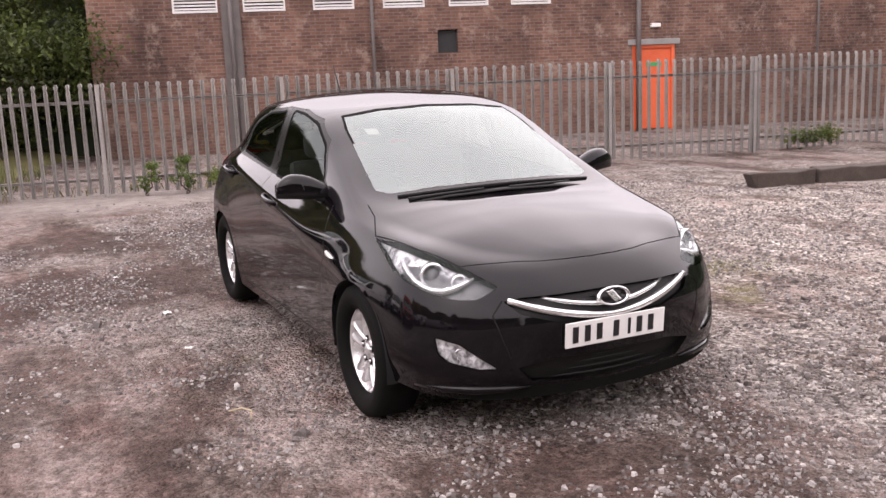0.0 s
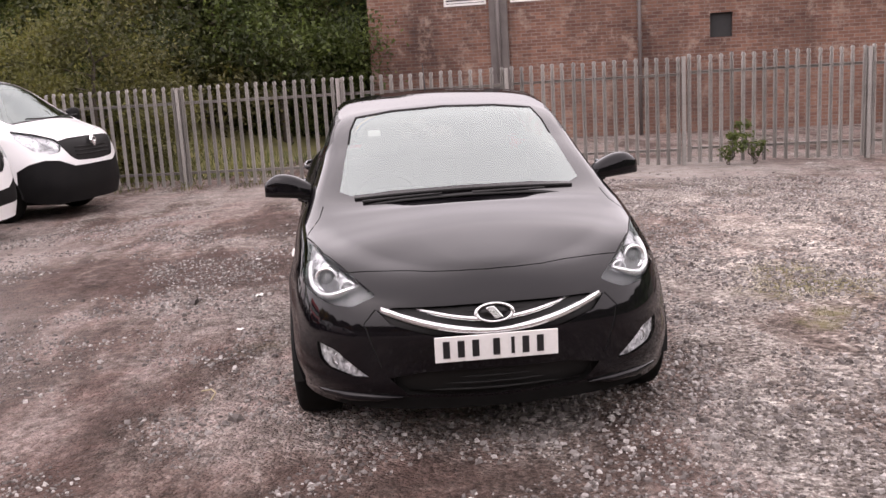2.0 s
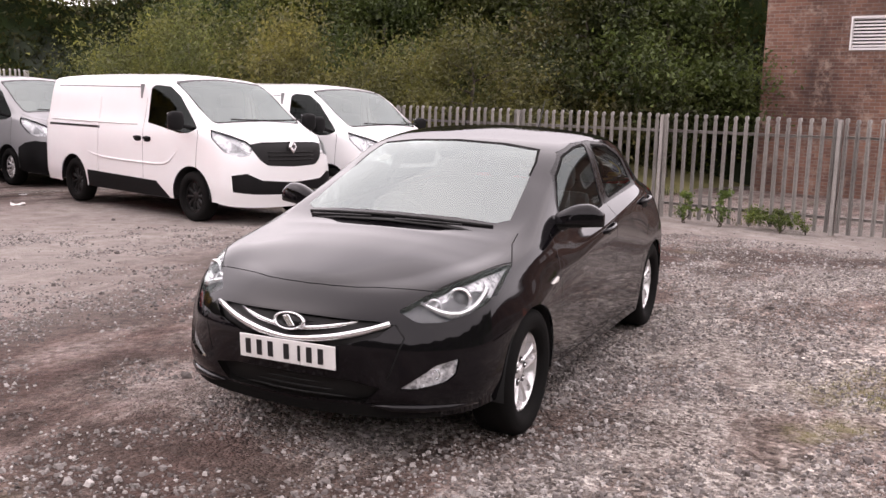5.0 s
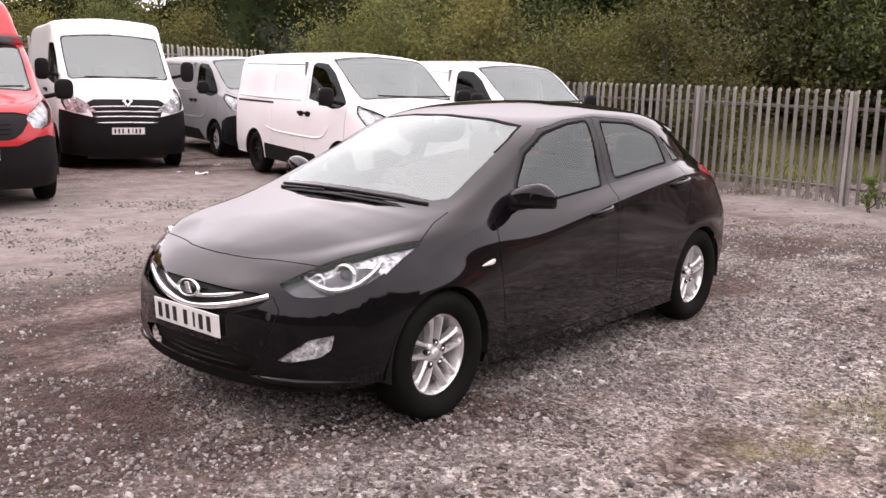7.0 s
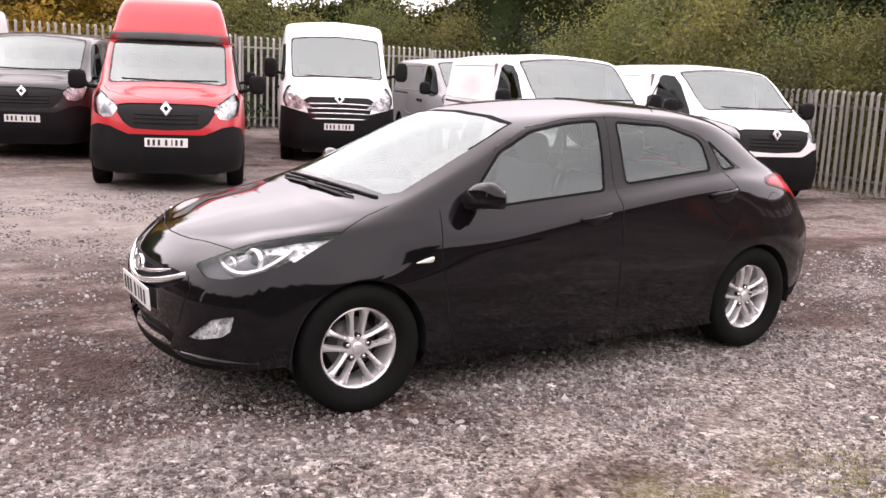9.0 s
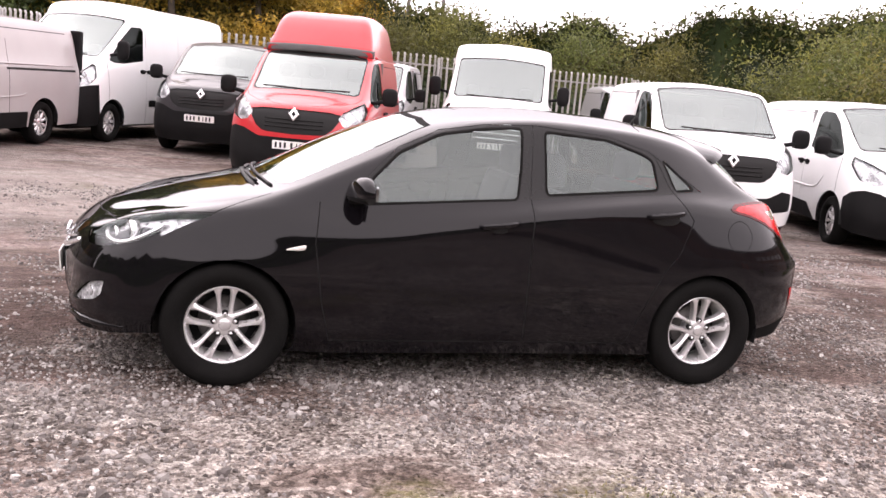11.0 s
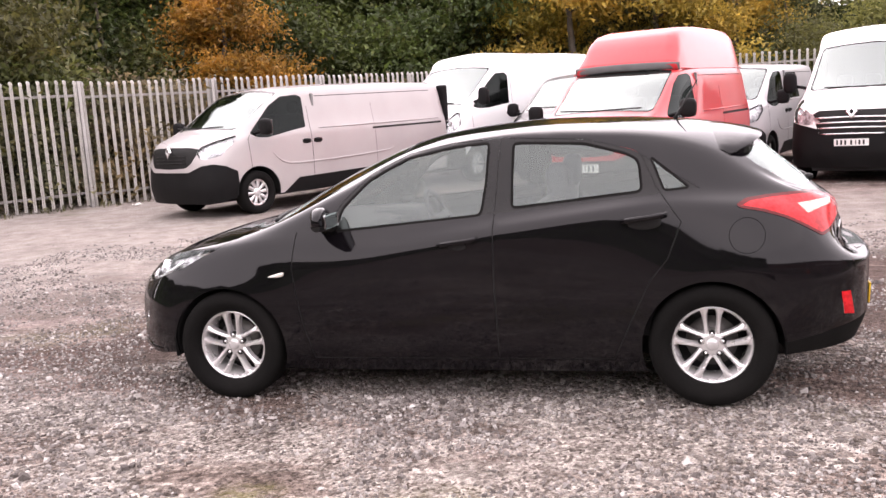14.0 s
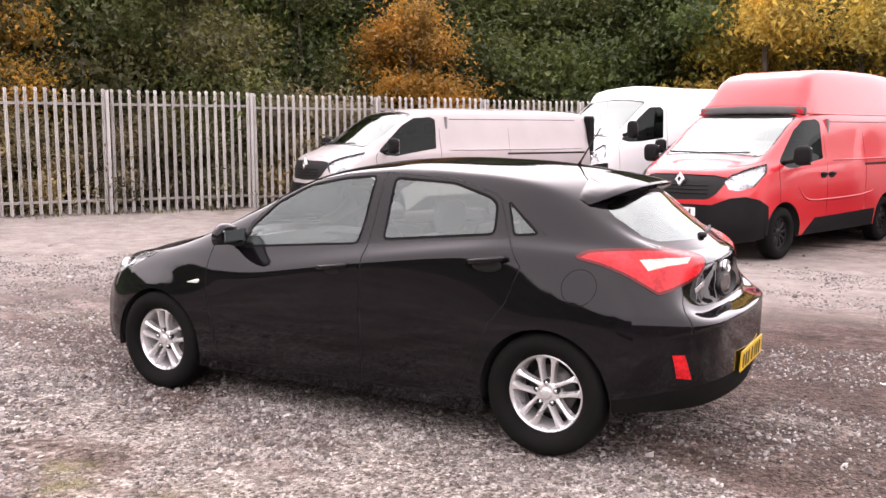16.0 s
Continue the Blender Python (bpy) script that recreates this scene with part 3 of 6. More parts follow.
def tree(label, seed, height, spread, leaf, count, low=0.15, leaf_size=0.13, category="tree", name="tree"):
    """A tapered trunk with limbs, and a crown of leaf clumps set round the limbs' ends."""
    rnd = random.Random(seed)
    root = thing(name, label, category)
    bm = bmesh.new()
    top = Vector((rnd.uniform(-0.5, 0.5), rnd.uniform(-0.5, 0.5), height * 0.85))
    path = [top * f + Vector((rnd.gauss(0, 0.08), rnd.gauss(0, 0.08), 0)) * (f > 0) for f in (0, 0.15, 0.35, 0.55, 0.75, 1)]
    r0 = 0.02 * height
    tube(bm, path, [r0 * 1.3, r0, r0 * 0.8, r0 * 0.6, r0 * 0.4, r0 * 0.12], 8)
    tips = []
    for i in range(int(13 + height)):
        f = rnd.uniform(low, 0.97)
        base = path[min(5, int(f * 5))].lerp(path[min(5, int(f * 5) + 1)], f * 5 % 1)
        ang = rnd.uniform(0, math.tau)
        reach = spread * (0.45 + 0.75 * math.sin(math.pi * min(1, f * 0.8 + 0.2))) * rnd.uniform(0.55, 1.1)
        tip = base + Vector((math.cos(ang) * reach, math.sin(ang) * reach, rnd.uniform(-0.1, 0.35) * height * 0.3))
        tip.z = max(0.35, tip.z)
        mid = base.lerp(tip, 0.5) + Vector((0, 0, 0.1 * reach))
        tube(bm, [base, mid, tip], [r0 * 0.35, r0 * 0.22, r0 * 0.06], 5)
        tips += [(tip, 1.0), (mid, 0.75), (base.lerp(tip, 0.75), 0.9)]
    tips.append((top, 1.0))
    part("trunk", bm, BARK, root, smooth=True)
    bm = bmesh.new()
    per = max(4, count // len(tips))
    for tip, w in tips:
        c = spread * 0.33 * w * rnd.uniform(0.7, 1.35)
        for _ in range(int(per * w * rnd.uniform(0.6, 1.3))):
            d = Vector((rnd.gauss(0, 1), rnd.gauss(0, 1), rnd.gauss(0, 0.75))) * c * 0.6
            p = tip + d
            if p.z > 0.05:
                leaf_tri(bm, p, leaf_size, rnd)
    part("crown", bm, leaf, root)
    return root


def stand(proto, places, seed):
    """The first place takes the tree itself; the rest are copies, turned and scaled."""
    rnd = random.Random(seed)
    for i, (x, y, s) in enumerate(places):
        m = pose(x, y, ground_z(x, y) - 0.05, 0, 0, rnd.uniform(0, 360))
        ob = proto if i == 0 else copy_thing(proto, m)
        ob.matrix_basis = m @ Matrix.Diagonal((s * rnd.uniform(0.9, 1.1), s * rnd.uniform(0.9, 1.1), s, 1))


def along(a, b, count, depth, seed, s0=0.85, s1=1.2):
    rnd = random.Random(seed)
    a, b = Vector(a), Vector(b)
    side = Vector((-(b - a).y, (b - a).x)).normalized()
    out = []
    for i in range(count):
        p = a.lerp(b, (i + rnd.uniform(0.1, 0.9)) / count) + side * rnd.uniform(0, depth)
        out.append((p.x, p.y, rnd.uniform(s0, s1)))
    return out


def far_wood(path, seed, leaves):
    """A deep uneven thicket along a line: lumpy inner mass, leaf sprays all over it."""
    rnd = random.Random(seed)
    bm = bmesh.new()
    pts = [Vector(p) for p in path]
    line = []
    for a, b in zip(pts, pts[1:]):
        k = max(2, int((b - a).xy.length / 0.45))
        line += [(a.lerp(b, i / k), (b - a).xy.normalized()) for i in range(k)]
    grid = []
    for p, d in line:
        back = Vector((-d.y, d.x, 0))
        h = p.z * (1 + 0.28 * noise.noise(Vector((p.x * 0.32, p.y * 0.32, 3)))) + 0.45 * noise.noise(Vector((p.x * 1.1, p.y * 1.1, 9)))
        row = []
        for j in range(12):
            f = j / 11
            bulge = 0.9 * noise.noise(Vector((p.x * 0.6, p.y * 0.6, f * h * 0.6))) + 0.4 * noise.noise(Vector((p.x * 1.7, p.y * 1.7, f * h * 1.7)))
            row.append(Vector((p.x, p.y, -0.5 + f * (h + 0.5))) - back * (1.1 * math.sin(f * 2.6) + bulge))
        grid.append(row)
    vs = [[bm.verts.new(q) for q in row] for row in grid]
    for a, b in zip(vs, vs[1:]):
        for j in range(11):
            bm.faces.new((a[j], b[j], b[j + 1], a[j + 1]))
    mass = tagged(part("far_wood", bm, LEAF_DARK, smooth=True), "dense dark thicket of trees, partly an added screen out of view", "woods", kind="stuff")
    for leaf, share in ((LEAF_TREE, 0.6), (LEAF_TURNING, 0.4)):
        bm = bmesh.new()
        for _ in range(int(leaves * share)):
            i, j = rnd.randrange(len(grid) - 1), 11 - int(12 * rnd.random() ** 1.5 * 0.8)
            q = grid[i][j].lerp(grid[i + 1][j], rnd.random())
            leaf_tri(bm, q + Vector((rnd.gauss(0, .2), rnd.gauss(0, .2), rnd.gauss(0.05, .17))), 0.085, rnd)
        part("leaf_sprays", bm, leaf, mass)


far_wood([(-18.0, 0.4, 5.2), (-18.6, -4, 5.6), (-19.8, -10, 5.5), (-19.5, -18, 5.1), (-16, -24, 4.1), (-9, -26, 3.5), (-3, -27, 5.0), (3, -27, 7.5), (10, -23, 8), (15, -17, 8), (20, -9, 8), (24, -2, 8)], 71, 80000)
# unseen wood added behind the yard so the car's sides reflect dark
far_wood([(24, -2, 7), (22, 10, 6.5), (12, 19, 6.5), (0, 22, 6.2), (-10, 21, 6)], 72, 9000)
GREEN_TREE = tree("dense green broadleaf tree behind the fence", 1, 6.3, 2.3, LEAF_TREE, 36000, leaf_size=0.066)
stand(GREEN_TREE, [(-16.9, -2.2, 0.86), (-16.3, -3.6, 0.8)] + along((-15.4, -4.5), (-17, -19), 7, -3, 2, 0.78, 0.95) + along((8.5, -18.5), (19, -4), 9, -4, 3, 0.95, 1.3) + along((3, -22.5), (10, -20), 4, -3, 21, 0.95, 1.2), 4)
OLIVE_TREE = tree("olive-green tree turning yellow behind the fence", 5, 5.8, 2.2, LEAF_TURNING, 34000, leaf_size=0.064)
stand(OLIVE_TREE, [(12.4, -10.4, 0.95), (15.8, -5.4, 0.95)] + along((-16, -1), (-19, -17), 7, -4, 6, 0.78, 1.0) + [(-4.0, -22.6, 0.85)] + along((-1, -24), (8, -23), 4, -3, 7, 1.0, 1.25) + along((10.5, -15), (18, -3), 5, -2, 8, 1.0, 1.25), 9)
GOLD_TREE = tree("autumn tree with orange-gold leaves behind the fence", 10, 6.6, 2.0, LEAF_GOLD, 32000, leaf_size=0.064)
stand(GOLD_TREE, [(9.9, -16.0, 0.8), (14.6, -7.2, 0.8)], 11)
YELLOW_TREE = tree("autumn tree with yellow-gold leaves behind the fence", 19, 6.6, 2.0, LEAF_YELLOW, 32000, leaf_size=0.064)
stand(YELLOW_TREE, [(-0.6, -21.6, 1.0), (1.7, -21.3, 1.08), (3.4, -22.6, 0.95), (-2.4, -23.0, 0.82)], 20)
SHRUB = tree("dense olive-green shrub behind the fence", 12, 3.7, 1.9, LEAF_OLIVE, 32000, 0.05, 0.04, "shrub", "shrub")
stand(SHRUB, along((-15, -21.8), (3, -21.2), 9, -3, 13, 0.9, 1.2) + along((-15.4, -19), (-13.8, -5), 7, -2.0, 22), 14)
IVY = tree("low dark ivy-covered shrub against the fence", 15, 2.1, 1.3, LEAF_DARK, 9000, 0.02, 0.045, "shrub", "shrub")
stand(IVY, along((-13, -20.3), (3.5, -19.6), 10, -1.0, 17), 18)
BRAMBLE = tree("low dry brown brambles behind the fence", 16, 2.0, 1.3, LEAF_DRY, 14000, 0.02, 0.045, "shrub", "shrub")
stand(BRAMBLE, along((5.4, -18.2), (13.2, -4.8), 11, -1.0, 16), 24)


def grass_patch(name, label, spots, blades, height, seed):
    rnd = random.Random(seed)
    bm = bmesh.new()
    for x, y, r in spots:
        for _ in range(int(blades * r * r)):
            d, a = r * math.sqrt(rnd.random()), rnd.uniform(0, math.tau)
            px, py = x + d * math.cos(a), y + d * math.sin(a)
            if noise.noise(Vector((px * 1.8, py * 1.8, 7))) < -0.12:
                continue
            h, w, b = height * rnd.uniform(0.4, 1.2), 0.006 * rnd.uniform(0.7, 1.6) * (height / 0.1) ** 0.5, rnd.uniform(0, math.tau)
            lean = Vector((math.cos(b), math.sin(b), 0)) * h * rnd.uniform(0.1, 0.8)
            s = Vector((-math.sin(b), math.cos(b), 0)) * w
            p = Vector((px, py, ground_z(px, py) - 0.005))
            bm.faces.new([bm.verts.new(v) for v in (p - s, p + s, p + s * 0.5 + lean * 0.5 + Vector((0, 0, h * 0.7)), p + lean + Vector((0, 0, h)))])
    return tagged(part(name, bm, GRASS), label, "grass", kind="stuff")



# grass bank beyond the west fence
BANK = surface("grass_bank_turf", (0.1, 0.105, 0.033), (0.23, 0.205, 0.08), 0.95, 0, 2.5, 30, 0.5)


def bank_z(u, o):
    rise = min(1, max(0, (-6.5 - u) / 5))
    return -0.2 + 1.15 * rise * rise * (3 - 2 * rise) * (1 - math.exp(-max(0, o - 1.6) * 0.55)) + 0.1 * noise.noise(Vector((u * 0.4, o * 0.4, 5)))


def west(u, o):
    p = WEST_A + WEST_D * u + Vector((-WEST_D.y, WEST_D.x)) * o
    return p.x, p.y


bm = bmesh.new()
us, os_ = np.linspace(-26, -5.5, 66), np.linspace(1.2, 11, 30)
grid = [[bm.verts.new((*west(u, o), bank_z(u, o) - (0.5 if j == 0 else 0))) for j, o in enumerate(os_)] for u in us]
for i in range(len(us) - 1):
    for j in range(len(os_) - 1):
        bm.faces.new((grid[i][j], grid[i][j + 1], grid[i + 1][j + 1], grid[i + 1][j]))
bmesh.ops.recalc_face_normals(bm, faces=bm.faces)
bank = tagged(part("grass_bank", bm, BANK, smooth=True), "rough yellow-green grass bank beyond the fence", "bank", kind="structure")
rnd = random.Random(31)
bm = bmesh.new()
for _ in range(9000):
    u, o = rnd.uniform(-22, -7), 1.3 + 3.5 * rnd.random() ** 1.3
    h, b = rnd.uniform(0.08, 0.3), rnd.uniform(0, math.tau)
    p = Vector((*west(u, o), bank_z(u, o) - 0.02))
    s = Vector((-math.sin(b), math.cos(b), 0)) * 0.012
    lean = Vector((math.cos(b), math.sin(b), 0)) * h * 0.5
    bm.faces.new([bm.verts.new(v) for v in (p - s, p + s, p + lean + Vector((0, 0, h)))])
tagged(part("bank_grass", bm, GRASS), "long rough yellow-green grass on the bank", "grass", kind="stuff")

# weeds at the foot of the fence, low tufts and moss on the gravel
grass_patch("gravel_grass", "thin yellow-green grass and moss tufts on gravel", [(-0.2, 2.75, 0.34), (0.64, 2.12, 0.12), (-0.22, 2.32, 0.25), (0.45, 2.3, 0.12), (-0.75, 2.55, 0.25)], 3000, 0.024, 41)
grass_patch("fence_grass", "rough grass strip along the foot of the fence", [(8.6 + 0.505 * k, -10.2 + 0.863 * k, 0.4) for k in range(-6, 6)] + [(*west(u, -0.25), 0.3) for u in range(-20, -6)] + [(*west(u, 0.5), 0.45) for u in range(-22, -3)], 260, 0.12, 42)
WEED = tree("leafy green weed growing at the fence foot", 51, 0.75, 0.16, LEAF_WEED, 520, 0.05, 0.03, "weed", "weed")
stand(WEED, [(-8.0, 5.35, 1.0), (-9.15, -0.25, 0.8), (-9.0, 0.2, 0.85), (-8.75, 1.2, 0.6), (-7.35, 10.6, 0.55), (-7.25, 10.95, 0.5), (-8.8, 1.5, 0.5), (-8.1, 5.1, 0.8)], 52)
LOW_BUSH = tree("low rounded green bush by the fence", 53, 0.5, 0.42, LEAF_WEED, 1500, 0.02, 0.03, "bush", "bush")
stand(LOW_BUSH, [(-7.25, 10.75, 0.9), (-8.95, 1.1, 0.75)], 54)


# loose stones over the yard
def scatter_stones(name, label, count, seed, size, ring_r):
    r = np.random.RandomState(seed)
    a, d = r.uniform(0, math.tau, count * 2), r.uniform(0, 1, count * 2) ** 0.62
    x, y = 0.3 + np.cos(a) * d * ring_r, 0.8 + np.sin(a) * d * ring_r
    # thick on the gravel, thin over the bare earth south of the car
    bias = 0.2 - 0.55 * np.clip((-0.5 - y) / 1.0, 0, 1) * np.clip((3.3 - x) / 1.2, 0, 1) - 0.07 * np.maximum(0, np.hypot(x + 0.6, y - 4.0) - 6.0)
    for cx, cy, half, wide, turn, gain in TRACKS_AND_SHADE:
        c, q = math.cos(radians(turn)), math.sin(radians(turn))
        u, w = ((x - cx) * c + (y - cy) * q) / half, ((y - cy) * c - (x - cx) * q) / wide
        bias = bias - 1.1 * gain * np.maximum(0, 1 - np.hypot(u, w))
    lump = np.array([0.9 * noise.noise(Vector((p * 0.8, q * 0.8, 11))) + 0.75 * noise.noise(Vector((p * 2.4, q * 2.4, 4))) for p, q in zip(x, y)])
    ok = lump + np.maximum(bias, -0.15) > r.uniform(-0.3, 0.22, len(x))
    x, y = x[ok][:count], y[ok][:count]
    n = len(x)
    z = np.array([ground_z(p, q) for p, q in zip(x, y)])
    s = size * np.exp(r.normal(0, 0.42, n))
    base = np.array([(1, 0, -0.25), (0, 0.8, -0.25), (-1, 0, -0.25), (0, -0.8, -0.25), (0.6, 0.25, 0.5), (-0.2, 0.55, 0.55), (-0.65, -0.2, 0.5), (0.15, -0.5, 0.6)], float)
    v = base[None] * s[:, None, None] * r.uniform(0.7, 1.3, (n, 8, 1)) * np.stack([np.ones(n), np.ones(n), r.uniform(0.6, 1.2, n)], -1)[:, None, :]
    t = r.uniform(0, math.tau, n)
    c, q = np.cos(t)[:, None], np.sin(t)[:, None]
    v = np.stack([v[:, :, 0] * c - v[:, :, 1] * q, v[:, :, 0] * q + v[:, :, 1] * c, v[:, :, 2]], -1)
    v += r.normal(0, 0.13, v.shape) * s[:, None, None]
    v += np.stack([x, y, z + s * 0.12], -1)[:, None, :]
    f = np.array([(0, 1, 4), (1, 5, 4), (1, 2, 5), (2, 6, 5), (2, 3, 6), (3, 7, 6), (3, 0, 7), (0, 4, 7), (4, 5, 6), (4, 6, 7)])
    f = (f[None] + 8 * np.arange(n)[:, None, None]).reshape(-1, 3)
    me = bpy.data.meshes.new(name)
    me.from_pydata(v.reshape(-1, 3).tolist(), [], f.tolist())
    me.materials.append(STONE)
    return tagged(new(name, me), label, "gravel", kind="stuff")


scatter_stones("gravel_stones", "loose crushed grey stones over the yard", 130000, 61, 0.0083, 7.8)
scatter_stones("coarse_stones", "coarser pale stones among the gravel", 5000, 62, 0.011, 9.0)

# litter
for k, (x, y, w) in enumerate(((-1.22, -1.34, 0.09), (-0.27, -1.37, 0.05), (0.24, 0.94, 0.045), (-4.2, -8.94, 0.2), (-5.32, -10.1, 0.12), (-2.7, -1.5, 0.05), (8.4, -9.3, 0.2), (-4.1, -9.4, 0.1))):
    bm = bmesh.new()
    bmesh.ops.create_grid(bm, x_segments=5, y_segments=5, size=w / 2)
    for v in bm.verts:
        v.co.z = 0.3 * w * abs(noise.noise(v.co * (3 / w) + Vector((k * 5, 0, 0)))) + 0.004
        v.co.y *= 0.6
    bmesh.ops.solidify(bm, geom=bm.faces[:], thickness=0.0015)
    ob = part("paper_scrap", bm, WHITE_PLASTIC)
    ob.matrix_basis = pose(x, y, ground_z(x, y), 0, 0, k * 47)
    tagged(ob, "crumpled white paper scrap lying on gravel", "litter", group="litter on the gravel")
ob = tubed("straw_stem", [(0.98, -1.42, 0.012), (1.02, -1.36, 0.03), (1.08, -1.33, 0.03), (1.14, -1.35, 0.01)], [0.004, 0.005, 0.005, 0.003], surface("dry_straw", (0.3, 0.25, 0.15), (0.5, 0.42, 0.28), 0.9), None, 6)
tagged(ob, "dry bent straw-coloured stem on the gravel", "litter")



# ---- car bodies: a skin lofted over a few long curves, then parted along its shut lines ----
def hermite(xk, yk, xq, slopes):
    i = np.clip(np.searchsorted(xk, xq, "right") - 1, 0, len(xk) - 2)
    h = xk[i + 1] - xk[i]
    s = ((xq - xk[i]) / h)
    shape = (-1,) + (1,) * (yk.ndim - 1)
    s, h = s.reshape(shape), h.reshape(shape)
    return (yk[i] * (1 + 2 * s) * (1 - s) ** 2 + slopes[i] * h * s * (1 - s) ** 2 + yk[i + 1] * s * s * (3 - 2 * s) + slopes[i + 1] * h * s * s * (s - 1))


def even_slopes(yk):
    """Slopes of a curve that takes no overshoot (harmonic mean of the chords)."""
    d = np.diff(yk, axis=0)
    m = np.zeros_like(yk)
    a, b = d[:-1], d[1:]
    with np.errstate(divide="ignore", invalid="ignore"):
        hm = np.where(a * b > 0, 2 * a * b / (a + b), 0.0)
    m[1:-1] = np.nan_to_num(hm)
    m[0], m[-1] = d[0], d[-1]
    return m


class Skin:
    """Half a body (y >= 0): u runs from the nose's middle round to the tail's middle, v from the sill to the roof's middle."""

    def __init__(self, curves, nu=640, nv=260):
        lines = [np.array(c, float) for c in curves]
        k = len(lines[0])
        edge, mid = lines[-2], lines[-1]
        crown = np.empty_like(mid)
        crown[:, 1] = edge[:, 1] * 0.5
        crown[:, [0, 2]] = edge[:, [0, 2]] + (mid - edge)[:, [0, 2]] * 0.75
        lines = lines[:-1] + [crown, mid]
        us, uk = np.linspace(0, 1, nu), np.linspace(0, 1, k)
        rows = []
        for c in lines:
            flip = np.array([1, -1, 1]) if abs(c[:, 1]).max() > 0 else None
            a = c[1] * flip if flip is not None else 2 * c[0] - c[1]
            b = c[-2] * flip if flip is not None else 2 * c[-1] - c[-2]
            full = np.vstack([a, c, b])
            rows.append(hermite(uk, c, us, (full[2:] - full[:-2]) / 2 * (k - 1)))
        rows = np.array(rows)
        vk, vs = np.linspace(0, 1, len(lines)), np.linspace(0, 1, nv)
        sl = even_slopes(rows) * (len(lines) - 1)
        sl[-1, :, [0, 2]] = 0
        self.p = hermite(vk, rows, vs, sl).transpose(1, 0, 2).copy()
        self.p[:, :, 1] = np.maximum(self.p[:, :, 1], 0)
        du, dv = np.gradient(self.p, axis=0), np.gradient(self.p, axis=1)
        n = np.cross(du, dv)
        ln = np.linalg.norm(n, axis=2, keepdims=True)
        n = n / np.maximum(ln, 1e-12)
        for _ in range(3):
            q = np.pad(n, ((1, 1), (1, 1), (0, 0)), "edge")
            n = q[:-2, 1:-1] + q[2:, 1:-1] + q[1:-1, :-2] + q[1:-1, 2:] + 2 * n
            n /= np.maximum(np.linalg.norm(n, axis=2, keepdims=True), 1e-9)
        n[0, :, 1] = n[-1, :, 1] = 0
        n[:, -1, 1] = 0
        self.n = n / np.maximum(np.linalg.norm(n, axis=2, keepdims=True), 1e-9)
        self.nu, self.nv = nu, nv

    def at(self, uv, table=None):
        t = self.p if table is None else table
        uv = np.clip(np.atleast_2d(uv), 0, 1)
        a, b = uv[:, 0] * (self.nu - 1), uv[:, 1] * (self.nv - 1)
        i, j = np.minimum(a.astype(int), self.nu - 2), np.minimum(b.astype(int), self.nv - 2)
        f, g = (a - i)[:, None], (b - j)[:, None]
        return t[i, j] * (1 - f) * (1 - g) + t[i + 1, j] * f * (1 - g) + t[i, j + 1] * (1 - f) * g + t[i + 1, j + 1] * f * g

    def flat(self, q, azimuth):
        if azimuth == "top":
            return np.stack([q[..., 0], q[..., 1]], -1)
        a = radians(azimuth)
        return np.stack([-q[..., 0] * math.sin(a) + q[..., 1] * math.cos(a), q[..., 2]], -1)

    def find(self, pts, azimuth):
        """The (u, v) of points given as they look from an azimuth (0 the front, 90 the side, 180 the rear) or from the top."""
        d = np.array([0, 0, 1.0]) if azimuth == "top" else np.array([math.cos(radians(azimuth)), math.sin(radians(azimuth)), 0])
        facing = (self.n @ d) > 0.12
        img = self.flat(self.p, azimuth)
        out = []
        for p in pts:
            dist = ((img - np.array(p)) ** 2).sum(-1)
            dist[~facing] += 9.0
            i, j = np.unravel_index(np.argmin(dist), dist.shape)
            uv = np.array([i / (self.nu - 1), j / (self.nv - 1)])
            for _ in range(4):
                e = 0.002
                base = self.flat(self.at(uv), azimuth)[0]
                ju = (self.flat(self.at(uv + (e, 0)), azimuth)[0] - self.flat(self.at(uv - (e, 0)), azimuth)[0]) / (2 * e)
                jv = (self.flat(self.at(uv + (0, e)), azimuth)[0] - self.flat(self.at(uv - (0, e)), azimuth)[0]) / (2 * e)
                jac = np.stack([ju, jv], 1)
                step = np.linalg.lstsq(jac, np.array(p) - base, rcond=0.02)[0]
                uv = np.clip(uv + np.clip(step, -0.004, 0.004), 0, 1)
            out.append(uv)
        return np.array(out)


def dense(poly, step=0.03, closed=True):
    pts = [np.array(p, float) for p in poly]
    out = []
    for a, b in zip(pts, pts[1:] + ([pts[0]] if closed else [])):
        n = max(1, int(np.linalg.norm(b - a) / step))
        out += [a + (b - a) * k / n for k in range(n)]
    if not closed:
        out.append(pts[-1])
    return out


def rounded(poly, r=0.02, n=4):
    """A polygon with its corners rounded."""
    pts = [np.array(p, float) for p in poly]
    out = []
    for i, p in enumerate(pts):
        a, b = pts[i - 1] - p, pts[(i + 1) % len(pts)] - p
        la, lb = np.linalg.norm(a), np.linalg.norm(b)
        ra, rb = min(r, la * 0.45), min(r, lb * 0.45)
        p0, p1 = p + a / la * ra, p + b / lb * rb
        for k in range(n + 1):
            s = k / n
            out.append(p0 * (1 - s) ** 2 + 2 * p * s * (1 - s) + p1 * s * s)
    return out


def ring(cx, cz, r, n=40, squash=1.0):
    return [(cx + r * math.cos(math.tau * k / n), cz + squash * r * math.sin(math.tau * k / n)) for k in range(n)]


